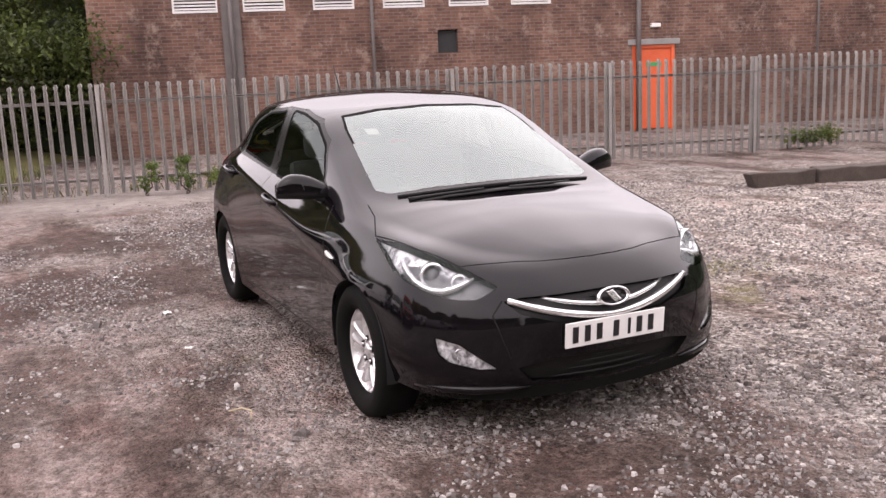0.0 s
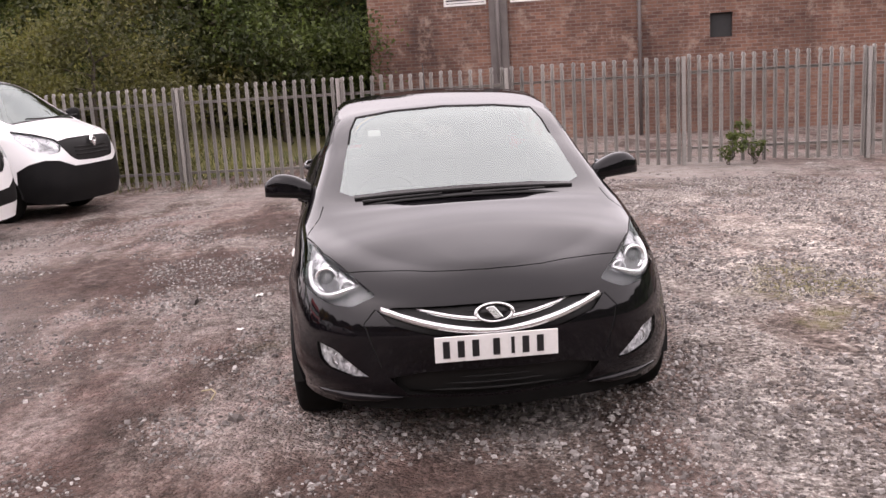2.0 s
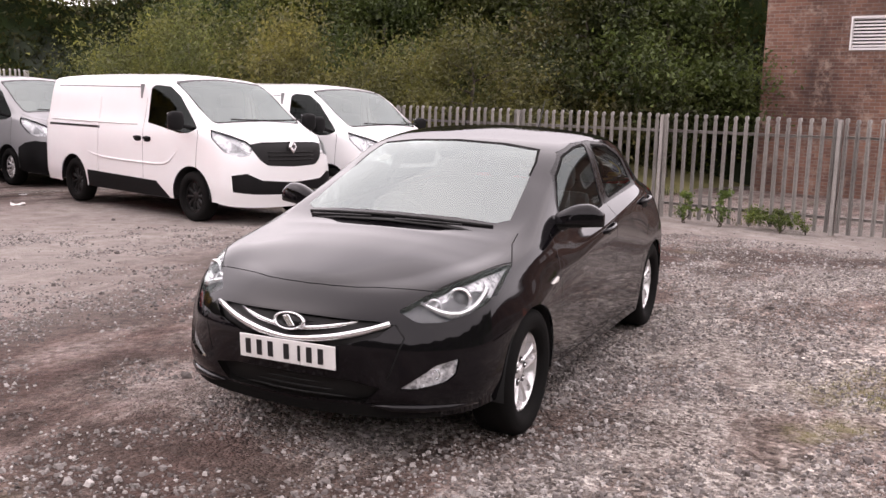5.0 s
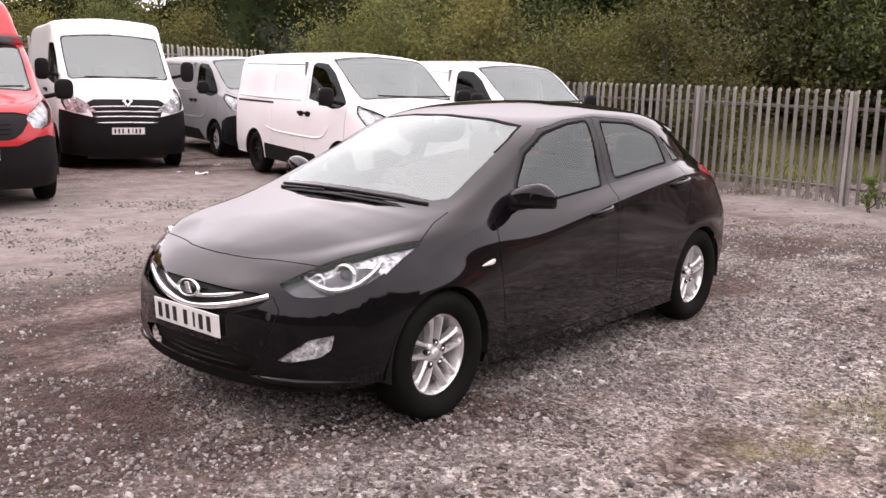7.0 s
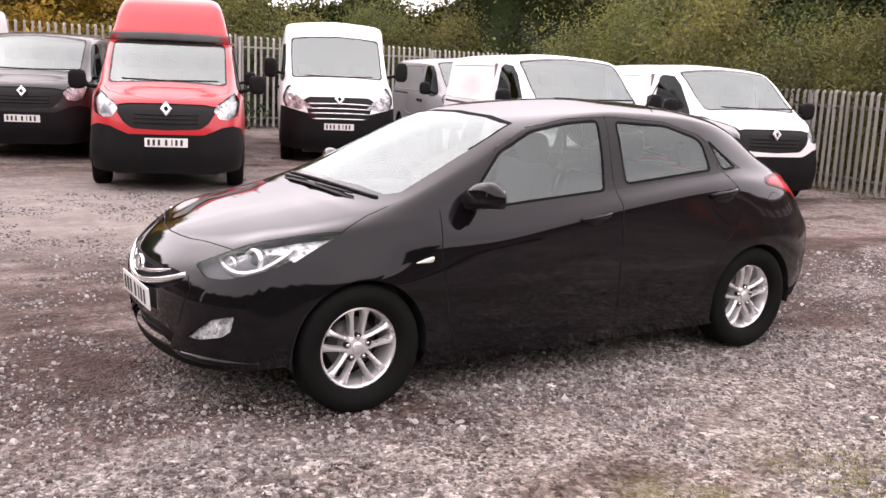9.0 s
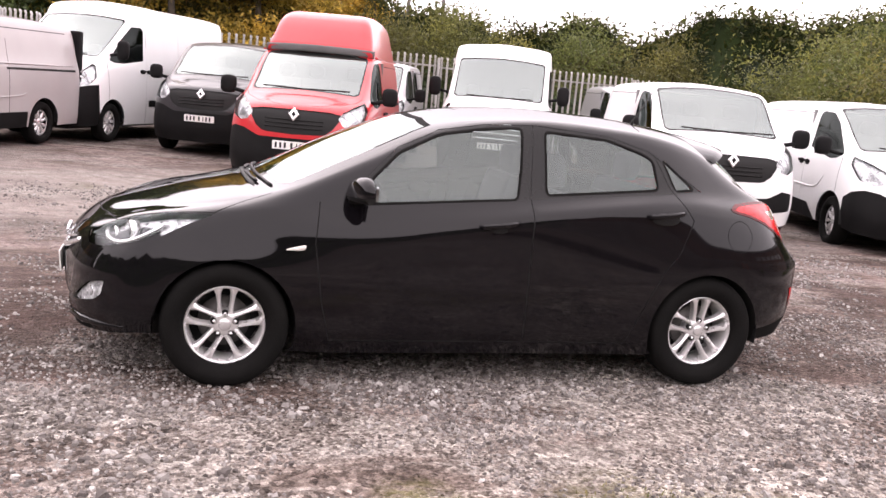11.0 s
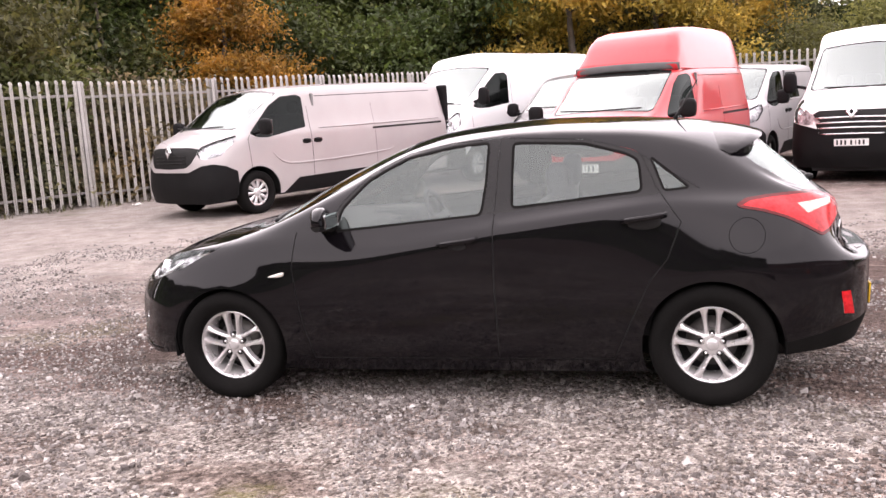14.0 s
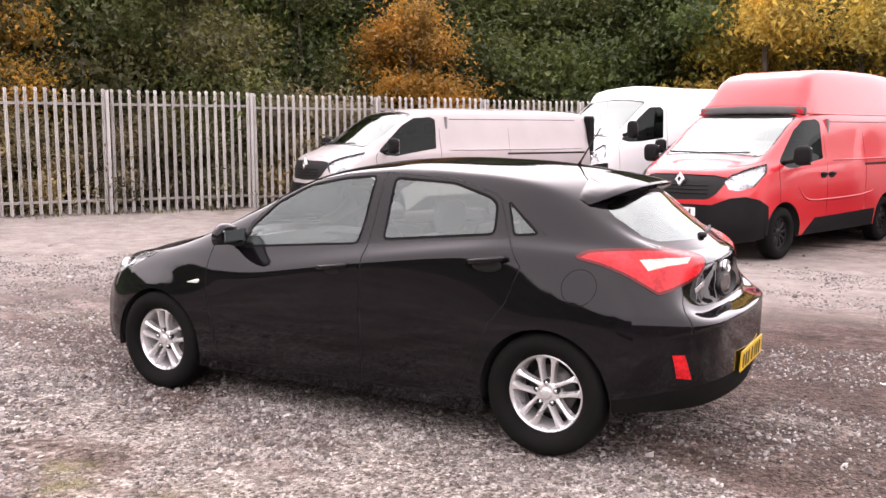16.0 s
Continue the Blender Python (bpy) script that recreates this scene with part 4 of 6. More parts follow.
def seam(line, width=0.006):
    """A thin band along a line."""
    pts = dense(line, 0.04, closed=False)
    left, right = [], []
    for i, p in enumerate(pts):
        d = pts[min(i + 1, len(pts) - 1)] - pts[max(i - 1, 0)]
        d = d / np.linalg.norm(d)
        nrm = np.array([-d[1], d[0]]) * width / 2
        left.append(p + nrm)
        right.append(p - nrm)
    return left + right[::-1]


def inside(poly, q):
    """Which of the points q lie in the polygon."""
    x, y = q[:, 0], q[:, 1]
    res = np.zeros(len(q), bool)
    a = np.array(poly)
    b = np.roll(a, -1, axis=0)
    for (x0, y0), (x1, y1) in zip(a, b):
        if y0 != y1:
            res ^= ((y0 > y) != (y1 > y)) & (x < (x1 - x0) * (y - y0) / (y1 - y0) + x0)
    return res


def parted(skin, zones, gu=130, gv=48):
    """Cuts the skin along the zones' outlines. zones: (name, azimuth, polygon), the first that holds a facet takes it. Returns the points, their normals and the facets of each zone."""
    from_zones, verts, edges = [], [], []
    outline = []
    for name, azimuth, poly in zones:
        uv = skin.find(dense(poly, 0.03), azimuth)
        from_zones.append((name, uv))
        k = len(verts)
        verts += [tuple(p) for p in uv]
        edges += [(k + i, k + (i + 1) % len(uv)) for i in range(len(uv))]
        outline.append(uv)
    marks = np.vstack(outline) if outline else np.zeros((0, 2))
    us, vs = np.linspace(0, 1, gu), np.linspace(0, 1, gv)
    for u in us:
        for v in vs:
            rim = u in (us[0], us[-1]) or v in (vs[0], vs[-1])
            if rim or not len(marks) or (np.hypot((marks[:, 0] - u) * gu, (marks[:, 1] - v) * gv).min() > 0.3):
                verts.append((u, v))
    from mathutils.geometry import delaunay_2d_cdt
    co, _, tris, *_ = delaunay_2d_cdt([Vector(v) for v in verts], edges, [], 0, 1e-6)
    uv = np.array([tuple(c) for c in co])
    tris = np.array([t for t in tris if len(t) == 3])
    e1, e2 = uv[tris[:, 1]] - uv[tris[:, 0]], uv[tris[:, 2]] - uv[tris[:, 0]]
    area = e1[:, 0] * e2[:, 1] - e1[:, 1] * e2[:, 0]
    tris[area < 0] = tris[area < 0][:, ::-1]
    tris = tris[abs(area) > 1e-10]
    mid = uv[tris].mean(1)
    owner = np.full(len(tris), "body", dtype=object)
    for name, poly in reversed(from_zones):
        owner[inside(poly, mid)] = name
    return {"p": skin.at(uv), "n": skin.at(uv, skin.n), "tris": tris, "owner": owner}


def panel(name, cut, owners, material, parent, side=0, inset=0.0, label="", keep=None):
    """One mesh of the facets of some zones. side: +1 left, -1 right, 0 both halves joined."""
    sel = cut["tris"][np.isin(cut["owner"], owners)]
    if keep is not None:
        sel = sel[keep(cut["p"][sel].mean(1))]
    if not len(sel):
        return None
    used, idx = np.unique(sel, return_inverse=True)
    idx = idx.reshape(-1, 3)
    n = cut["n"][used]
    n = n / np.maximum(np.linalg.norm(n, axis=1, keepdims=True), 1e-9)
    p = cut["p"][used] - n * inset
    vs, fs, ns = [], [], []
    if side >= 0:
        vs, fs, ns = list(p), [tuple(f) for f in idx], list(n)
    if side <= 0:
        flip, k = np.array([1, -1, 1]), len(vs)
        vs += list(p * flip)
        ns += list(n * flip)
        fs += [tuple(k + i for i in f[::-1]) for f in idx]
    if side == 0:  # weld the middle
        at_mid = {}
        remap = list(range(len(vs)))
        for i, v in enumerate(vs):
            if abs(v[1]) < 1e-5:
                remap[i] = at_mid.setdefault((round(v[0], 4), round(v[2], 4)), i)
        fs = [tuple(remap[i] for i in f) for f in fs]
        fs = [f for f in fs if len(set(f)) == 3]
    me = bpy.data.meshes.new(name)
    me.from_pydata([tuple(map(float, v)) for v in vs], [], fs)
    me.materials.append(material)
    me.polygons.foreach_set("use_smooth", [True] * len(me.polygons))
    me.update()
    me.normals_split_custom_set_from_vertices([tuple(map(float, v)) for v in ns])
    ob = new(name, me)
    ob.parent = parent
    if label:
        tagged(ob, label)
    return ob


def lathe(bm, profile, sides=40, m=None, close=False):
    """Turns a profile of (radius, y) round the y axis."""
    rings = [[bm.verts.new((r * math.cos(math.tau * k / sides), y, r * math.sin(math.tau * k / sides))) for k in range(sides)] for r, y in profile]
    made = [v for r in rings for v in r]
    pairs = list(zip(rings, rings[1:])) + ([(rings[-1], rings[0])] if close else [])
    for a, b in pairs:
        for k in range(sides):
            bm.faces.new((a[k], b[k], b[(k + 1) % sides], a[(k + 1) % sides]))
    if m is not None:
        for v in made:
            v.co = m @ v.co
    return made


def lathed(name, profile, material, parent=None, sides=40, m=None, close=False, label="", floor=None):
    bm = bmesh.new()
    made = lathe(bm, profile, sides, m, close)
    if floor is not None:
        bmesh.ops.delete(bm, geom=[v for v in made if v.co.z < floor], context="VERTS")
    bmesh.ops.recalc_face_normals(bm, faces=bm.faces)
    return part(name, bm, material, parent, label, smooth=True)


def sharpened(ob, angle=35):
    ob.data.set_sharp_from_angle(angle=radians(angle))
    return ob


# ---- the black hatchback ----
def paint(name, dark, light, rough=0.22, coat=0.55, spec=0.4, dust=0.03):
    """Car paint: even colour, a thin film of road dust, clear coat."""
    m = surface(name, dark, light, rough, 0, 1.3, 400, 0.0, coat, spec=spec, rough_var=dust)
    return m




def waxed(m, gain, less, most=0.42, rough=0.08):
    """Lays a polished clear coat over a paint: gloss that grows towards a glancing view."""
    n, l = m.node_tree.nodes, m.node_tree.links
    b = n["Principled BSDF"]
    b.inputs["Coat Weight"].default_value = 0.0
    gl = n.new("ShaderNodeBsdfGlossy")
    gl.inputs["Roughness"].default_value = rough
    fr = n.new("ShaderNodeFresnel")
    fr.inputs[0].default_value = 1.46
    ad = n.new("ShaderNodeMath")
    ad.operation, ad.use_clamp = "MULTIPLY_ADD", True
    ad.inputs[1].default_value, ad.inputs[2].default_value = gain, -less
    l.new(fr.outputs[0], ad.inputs[0])
    cap = n.new("ShaderNodeMath")
    cap.operation = "MINIMUM"
    cap.inputs[1].default_value = most
    l.new(ad.outputs[0], cap.inputs[0])
    mx = n.new("ShaderNodeMixShader")
    l.new(cap.outputs[0], mx.inputs[0])
    l.new(b.outputs[0], mx.inputs[1])
    l.new(gl.outputs[0], mx.inputs[2])
    l.new(mx.outputs[0], n["Material Output"].inputs[0])
    return m


BLACK_PAINT = waxed(paint("black_car_paint", (0.0031, 0.0027, 0.0034), (0.0058, 0.0050, 0.0062), 0.5, spec=0.0), 1.95, 0.042, 0.44, 0.05)
GLOSS_BLACK = surface("gloss_black_trim", (0.004, 0.004, 0.004), (0.009, 0.0085, 0.0085), 0.28, 0, 5, 80, 0.02, spec=0.25)
BLACK_PLASTIC = surface("black_plastic", (0.0042, 0.0042, 0.0042), (0.0112, 0.0108, 0.0105), 0.5, 0, 5, 160, 0.15, spec=0.25)
RUBBER = surface("tyre_rubber", (0.00315, 0.00302, 0.00293), (0.009, 0.00855, 0.0081), 0.85, 0, 6, 120, 0.3, spec=0.12)
SEAM = surface("shut_line", (0.002, 0.002, 0.002), (0.006, 0.006, 0.006), 0.8, 0, 5, 80, 0)
CHROME = surface("chrome", (0.82, 0.82, 0.83), (0.93, 0.93, 0.94), 0.2, 0.85, 4, 90, 0.0, rough_var=0.05)
ALLOY = surface("silver_alloy", (0.62, 0.61, 0.61), (0.84, 0.83, 0.83), 0.26, 0.55, 9, 120, 0.03, coat=0.4)
DISC = surface("brake_disc_steel", (0.072, 0.0675, 0.0653), (0.135, 0.131, 0.126), 0.45, 0.8, 14, 100, 0.1)
LAMP_BOWL = surface("lamp_reflector", (0.2, 0.2, 0.205), (0.93, 0.93, 0.94), 0.25, 0.3, 22, 50, 0.4, stops=(0.42, 0.58))
LAMP_DARK = surface("lamp_bezel", (0.02, 0.02, 0.021), (0.16, 0.16, 0.165), 0.3, 0.2, 16, 45, 0.1)
CLEAR = glass_material("clear_lens", (0.95, 0.96, 0.97), 0.02, 0.0, 0.55)
SCREEN = glass_material("windscreen_glass", (0.55, 0.60, 0.57), 0.02, 0.20, 1.0)
VAN_SCREEN = glass_material("van_windscreen_glass", (0.42, 0.49, 0.465), 0.02, 0.205, 0.4)
SIDE_GLASS = glass_material("side_window_glass", (0.6, 0.66, 0.64), 0.01, 0.085, 0.25)
TAIL_GLASS = glass_material("tailgate_glass", (0.5, 0.55, 0.53), 0.02, 0.17, 1.1)
# mirror colour dimmed to stand in for dark surroundings it would reflect
DIMMED_MIRROR = surface("mirror_glass", (0.2, 0.215, 0.22), (0.26, 0.275, 0.28), 0.04, 1.0, 4, 90, 0.0, rough_var=0.02)
RED_LENS = surface("red_lamp_lens", (0.3, 0.003, 0.006), (0.72, 0.018, 0.022), 0.2, 0, 9, 60, 0.03, coat=0.12, spec=0.25, stops=(0.4, 0.62))
RED_EDGE = surface("dark_red_lamp_edge", (0.06, 0.002, 0.003), (0.13, 0.005, 0.006), 0.25, 0, 9, 60, 0.03, spec=0.3)
CLEAR_SEG = surface("clear_lamp_segment", (0.25, 0.19, 0.15), (0.6, 0.51, 0.44), 0.2, 0.2, 22, 60, 0.03, coat=1.0)
AMBER_WHITE = surface("clear_repeater_lens", (0.66, 0.63, 0.58), (0.8, 0.77, 0.72), 0.2, 0, 20, 90, 0.02, coat=1.0)
SEAT_CLOTH = surface("grey_seat_cloth", (0.05, 0.05, 0.052), (0.1, 0.1, 0.102), 0.9, 0, 8, 200, 0.3)
DASH = surface("dark_dashboard_plastic", (0.03, 0.03, 0.032), (0.06, 0.06, 0.062), 0.6, 0, 6, 200, 0.2)
PLATE_WHITE = surface("white_number_plate", (0.72, 0.71, 0.69), (0.8, 0.79, 0.77), 0.35, 0, 5, 80, 0)
PLATE_YELLOW = surface("yellow_number_plate", (0.72, 0.43, 0.01), (0.8, 0.5, 0.02), 0.35, 0, 5, 80, 0)
INK = surface("black_plate_ink", (0.01, 0.01, 0.011), (0.016, 0.016, 0.017), 0.4, 0, 5, 80, 0)


def number_plate(parent, m, material, label="", w=0.505, h=0.108):
    """A plate in the x-z plane facing +y, its characters as plain bars."""
    bm = bmesh.new()
    box(bm, (-w / 2, 0, -h / 2), (w / 2, 0.008, h / 2), 0.002, m)
    ob = part("number_plate", bm, material, parent, label)
    ch = w / 8.6
    x = -3.55 * ch
    for i in range(7):
        bm = bmesh.new()
        box(bm, (x + ch * 0.26, 0.0085, -h * 0.33), (x + ch * (0.74 if i != 2 else 0.5), 0.0105, h * 0.33), 0.0, m)
        part("bar", bm, INK, ob)
        x += ch * (1.02 if i != 3 else 1.45)
    return ob


def alloy_wheel(parent, m):
    """A wheel with five pairs of tapering spokes; its face looks along +y."""
    bm = bmesh.new()
    lathe(bm, [(0.176, -0.095), (0.172, -0.04), (0.176, 0.03), (0.184, 0.05), (0.188, 0.062), (0.194, 0.066), (0.199, 0.064), (0.2, 0.055), (0.196, 0.03), (0.19, -0.095)], 56, close=True)
    # the hub, lobed between the pairs of spokes
    hub = [[(0.0, 0.05), (0.046, 0.05), (0.062, 0.044), (0.07, 0.03), (0.07, -0.03)]]
    lathe(bm, hub[0], 40)
    bmesh.ops.recalc_face_normals(bm, faces=bm.faces)
    wheel = part("wheel", bm, ALLOY, parent, "silver alloy wheel with five pairs of spokes", smooth=True)
    sharpened(wheel, 40)
    wheel.matrix_basis = m
    for i in range(5):
        for s in (-1, 1):
            bm = bmesh.new()
            mid = math.tau * (i + 0.5) / 5
            root, tip = mid + s * radians(28), mid + s * radians(12)
            p0 = Vector((math.cos(root), 0, math.sin(root))) * 0.052
            p1 = Vector((math.cos(tip), 0, math.sin(tip))) * 0.189
            d = (p1 - p0).normalized()
            q = Vector((-d.z, 0, d.x))
            rings = []
            for f in (0.0, 0.2, 0.5, 0.8, 0.93, 1.0):
                w = 0.0125 - 0.004 * math.sin(f * 2.6) + 0.0085 * f ** 3 + 0.006 * max(0, f - 0.8) / 0.2
                y1 = 0.046 + 0.014 * math.sin(f * 2.0) + 0.002 * f
                c = p0.lerp(p1, f)
                # a ridge off the middle, one broad face and one steep one
                rings.append([bm.verts.new(c + q * k * w * s + Vector((0, y, 0))) for k, y in ((-1.2, y1 - 0.045), (-1, y1 - 0.012), (-0.5, y1 - 0.001), (0.1, y1), (1, y1 - 0.009), (1.2, y1 - 0.045))])
            for p, r in zip(rings, rings[1:]):
                for k in range(5):
                    bm.faces.new((p[k], p[k + 1], r[k + 1], r[k]))
            bmesh.ops.recalc_face_normals(bm, faces=bm.faces)
            sharpened(part("spoke", bm, ALLOY, wheel, smooth=True), 30)
    prof = [(0.19, -0.095), (0.225, -0.104), (0.26, -0.108), (0.292, -0.102), (0.309, -0.088), (0.3155, -0.06), (0.316, 0), (0.3155, 0.06), (0.309, 0.088), (0.3, 0.096), (0.292, 0.102), (0.27, 0.108), (0.25, 0.108), (0.245, 0.106), (0.226, 0.103), (0.209, 0.088), (0.2, 0.066), (0.196, 0.0)]
    lathed("tyre", prof, RUBBER, wheel, 56, close=True, label="black rubber tyre")
    lathed("brake_disc", [(0.0, -0.03), (0.128, -0.03), (0.13, -0.04), (0.128, -0.052), (0.0, -0.052)], DISC, wheel, 32)
    lathed("inner_barrel", [(0.0, -0.085), (0.176, -0.085), (0.176, -0.095)], SEAM, wheel, 32)
    lathed("centre_cap", [(0.0, 0.06), (0.024, 0.059), (0.032, 0.053), (0.033, 0.045)], ALLOY, wheel, 20)
    for i in range(5):
        a = math.tau * (i + 0.5) / 5
        at = pose(0.056 * math.cos(a), 0, 0.056 * math.sin(a))
        lathed("nut_well", [(0.0, 0.047), (0.014, 0.047), (0.0145, 0.053), (0.016, 0.053), (0.0165, 0.03)], SEAM, wheel, 14, at)
        lathed("wheel_nut", [(0.0, 0.058), (0.007, 0.058), (0.009, 0.052), (0.009, 0.04)], CHROME, wheel, 6, at)
    return wheel


def swept(name, pts, w, h, material, parent, label="", taper=None, up=(0, 0, 1)):
    """A bar of rounded section along points; w across, h along up."""
    bm = bmesh.new()
    pts = [Vector(p) for p in pts]
    up = Vector(up)
    rings = []
    for i, p in enumerate(pts):
        d = (pts[min(i + 1, len(pts) - 1)] - pts[max(i - 1, 0)]).normalized()
        side = d.cross(up).normalized()
        top = side.cross(d)
        k = taper[i] if taper else 1.0
        rings.append([bm.verts.new(p + side * w / 2 * k * a + top * h / 2 * k * b) for a, b in ((-1, -0.5), (-0.6, -1), (0.6, -1), (1, -0.5), (1, 0.5), (0.6, 1), (-0.6, 1), (-1, 0.5))])
    for a, b in zip(rings, rings[1:]):
        for k in range(8):
            bm.faces.new((a[k], a[(k + 1) % 8], b[(k + 1) % 8], b[k]))
    bm.faces.new(rings[0][::-1])
    bm.faces.new(rings[-1])
    bmesh.ops.recalc_face_normals(bm, faces=bm.faces)
    return part(name, bm, material, parent, label, smooth=True)


def blob(name, centre, size, material, parent, power=2.6, m=None, label="", shape=None):
    """A rounded block (superellipsoid)."""
    bm = bmesh.new()
    bmesh.ops.create_uvsphere(bm, u_segments=24, v_segments=14, radius=1)
    e = 2 / power
    for v in bm.verts:
        c = Vector([math.copysign(abs(q) ** e, q) * s / 2 for q, s in zip(v.co, size)])
        if shape:
            c = shape(c)
        v.co = c + Vector(centre)
        if m is not None:
            v.co = m @ v.co
    return part(name, bm, material, parent, label, smooth=True)


def seat(parent, x, y, width=0.5, rear=False, material=None):
    mt = material or SEAT_CLOTH
    bm = bmesh.new()
    box(bm, (x - 0.25, y - width / 2, 0.3), (x + 0.25, y + width / 2, 0.5), 0.05)
    box(bm, (-0.06, y - width / 2, 0.0), (0.06, y + width / 2, 0.62), 0.05, Matrix.Translation((x - 0.27, 0, 0.45)) @ Matrix.Rotation(radians(-16), 4, "Y"))
    s = part("seat", bm, mt, parent, smooth=False)
    for k in ((0,) if not rear else (-0.33, 0.33)):
        blob("headrest", (x - 0.47, y + k, 1.14), (0.11, 0.27, 0.19), mt, s, 3.2)
    return s


def door_mirror(car, s):
    """A painted teardrop cap over a black lower shell, on a short black arm."""
    def shell(lo, hi, name, material, parent, label, swell):
        bm = bmesh.new()
        rows = []
        for f in np.linspace(0, 1, 13):
            y = .772 + .252 * f
            # tall near the door, drawn down to a rounded tip
            tall = (.035 + .055 * math.sin(min(1, f * 1.6 + .12) * 1.5708)) * (1 - max(0, f - .62) ** 2 * 4.2)
            deep = .062 * (1 - abs(f - .42) ** 2.4 * 2.2)
            x0, z0 = .705 - .035 * f, .992 + .02 * f
            ring_ = []
            for a in np.linspace(lo, hi, 13):
                c, q = math.cos(a), math.sin(a)
                z = z0 + (tall * 1.05 if q > 0 else .034) * math.copysign(abs(q) ** .75, q)
                x = x0 + deep * swell * math.copysign(abs(c) ** .7, c) * (1.0 if c > 0 else .75)
                ring_.append(bm.verts.new((x, y * s, z)))
            rows.append(ring_)
        for a, b in zip(rows, rows[1:]):
            for k in range(12):
                bm.faces.new((a[k], a[k + 1], b[k + 1], b[k]))
        bm.faces.new(rows[0])
        bm.faces.new(rows[-1][::-1])
        bmesh.ops.recalc_face_normals(bm, faces=bm.faces)
        return sharpened(part(name, bm, material, parent, label, smooth=True), 60)
    mir = shell(-.12, math.pi + .12, "door_mirror", BLACK_PAINT, car, "black door mirror with painted cap", 1.0)
    shell(math.pi + .05, math.tau - .05, "lower_shell", BLACK_PLASTIC, mir, "matt black lower shell", .97)
    swept("mirror_arm", [(.70, .70 * s, .948), (.70, .77 * s, .958), (.70, .83 * s, .972)], 0.085, 0.034, BLACK_PLASTIC, mir)
    bm = bmesh.new()
    y0, y1 = sorted((.80 * s, .985 * s))
    box(bm, (.632, y0, .985), (.640, y1, 1.062), .01)
    part("mirror_glass", bm, DIMMED_MIRROR, mir, "mirror glass with a dark reflection put into its colour")
    return mir


def hatchback():
    car = thing("hatchback_car", "glossy black five-door hatchback car parked on gravel", "car", pose(0, 0, 0, 0, 0.3, 0))
    low = [(2.10, 0, .225), (2.08, .30, .228), (2.01, .56, .235), (1.86, .745, .25), (1.66, .83, .27), (1.325, .855, .24), (1.0, .845, .19), (.6, .84, .18), (.2, .84, .18), (-.3, .84, .18), (-.8, .845, .18), (-1.05, .855, .19), (-1.4, .865, .24), (-1.68, .835, .27), (-1.88, .735, .28), (-2.02, .55, .28), (-2.09, .28, .28), (-2.11, 0, .28)]
    bumper = [(2.135, 0, .36), (2.115, .30, .36), (2.04, .57, .36), (1.885, .76, .37), (1.67, .855, .40), (1.325, .88, .38), (1.0, .872, .34), (.6, .868, .33), (.2, .868, .33), (-.3, .868, .33), (-.8, .872, .33), (-1.06, .882, .35), (-1.4, .89, .40), (-1.70, .862, .42), (-1.92, .755, .42), (-2.07, .56, .42), (-2.13, .29, .42), (-2.15, 0, .42)]
    flank = [(2.15, 0, .535), (2.125, .30, .535), (2.035, .57, .535), (1.885, .745, .54), (1.68, .84, .56), (1.325, .889, .60), (1.0, .883, .58), (.6, .88, .56), (.2, .88, .56), (-.3, .88, .57), (-.8, .884, .58), (-1.07, .888, .62), (-1.4, .892, .68), (-1.72, .852, .68), (-1.95, .74, .68), (-2.085, .555, .69), (-2.14, .29, .70), (-2.155, 0, .70)]
    crease = [(2.11, 0, .655), (2.085, .30, .66), (1.98, .555, .68), (1.85, .705, .705), (1.67, .795, .735), (1.325, .838, .77), (1.0, .866, .755), (.6, .876, .76), (.2, .876, .822), (-.3, .874, .905), (-.8, .864, .972), (-1.1, .848, .992), (-1.4, .81, .996), (-1.70, .752, .96), (-1.90, .675, .835), (-1.985, .51, .75), (-2.02, .275, .738), (-2.028, 0, .733)]
    belt = [(2.01, 0, .755), (1.98, .28, .76), (1.875, .50, .785), (1.75, .635, .825), (1.60, .715, .852), (1.325, .775, .885), (1.0, .80, .93), (.6, .797, .955), (.2, .79, .985), (-.3, .782, 1.03), (-.8, .767, 1.08), (-1.1, .752, 1.105), (-1.4, .712, 1.085), (-1.66, .652, 1.06), (-1.82, .575, 1.03), (-1.93, .44, .99), (-1.98, .24, .965), (-1.99, 0, .96)]
    rail = [(1.965, 0, .785), (1.92, .21, .795), (1.80, .39, .82), (1.65, .52, .86), (1.5, .60, .885), (1.3, .655, .925), (1.03, .69, 1.0), (.62, .662, 1.17), (.22, .615, 1.345), (-.3, .592, 1.42), (-.8, .585, 1.405), (-1.1, .575, 1.37), (-1.33, .56, 1.305), (-1.54, .545, 1.195), (-1.72, .515, 1.085), (-1.84, .40, 1.035), (-1.91, .22, 1.015), (-1.93, 0, 1.005)]
    ridge = [(1.94, 0, .80), (1.89, 0, .82), (1.78, 0, .855), (1.62, 0, .90), (1.47, 0, .935), (1.32, 0, .965), (1.17, 0, 1.005), (.74, 0, 1.225), (.25, 0, 1.405), (-.3, 0, 1.468), (-.8, 0, 1.462), (-1.1, 0, 1.44), (-1.38, 0, 1.40), (-1.58, 0, 1.315), (-1.68, 0, 1.23), (-1.79, 0, 1.135), (-1.89, 0, 1.045), (-1.925, 0, 1.012)]
    skin = Skin([low, bumper, flank, crease, belt, rail, ridge])
    side = lambda pts: [(-x, z) for x, z in pts]
    g_front = [(.655, .95), (.62, 1.07), (.47, 1.215), (.25, 1.32), (0, 1.365), (-.205, 1.38), (-.19, 1.16), (-.165, 1.01)]
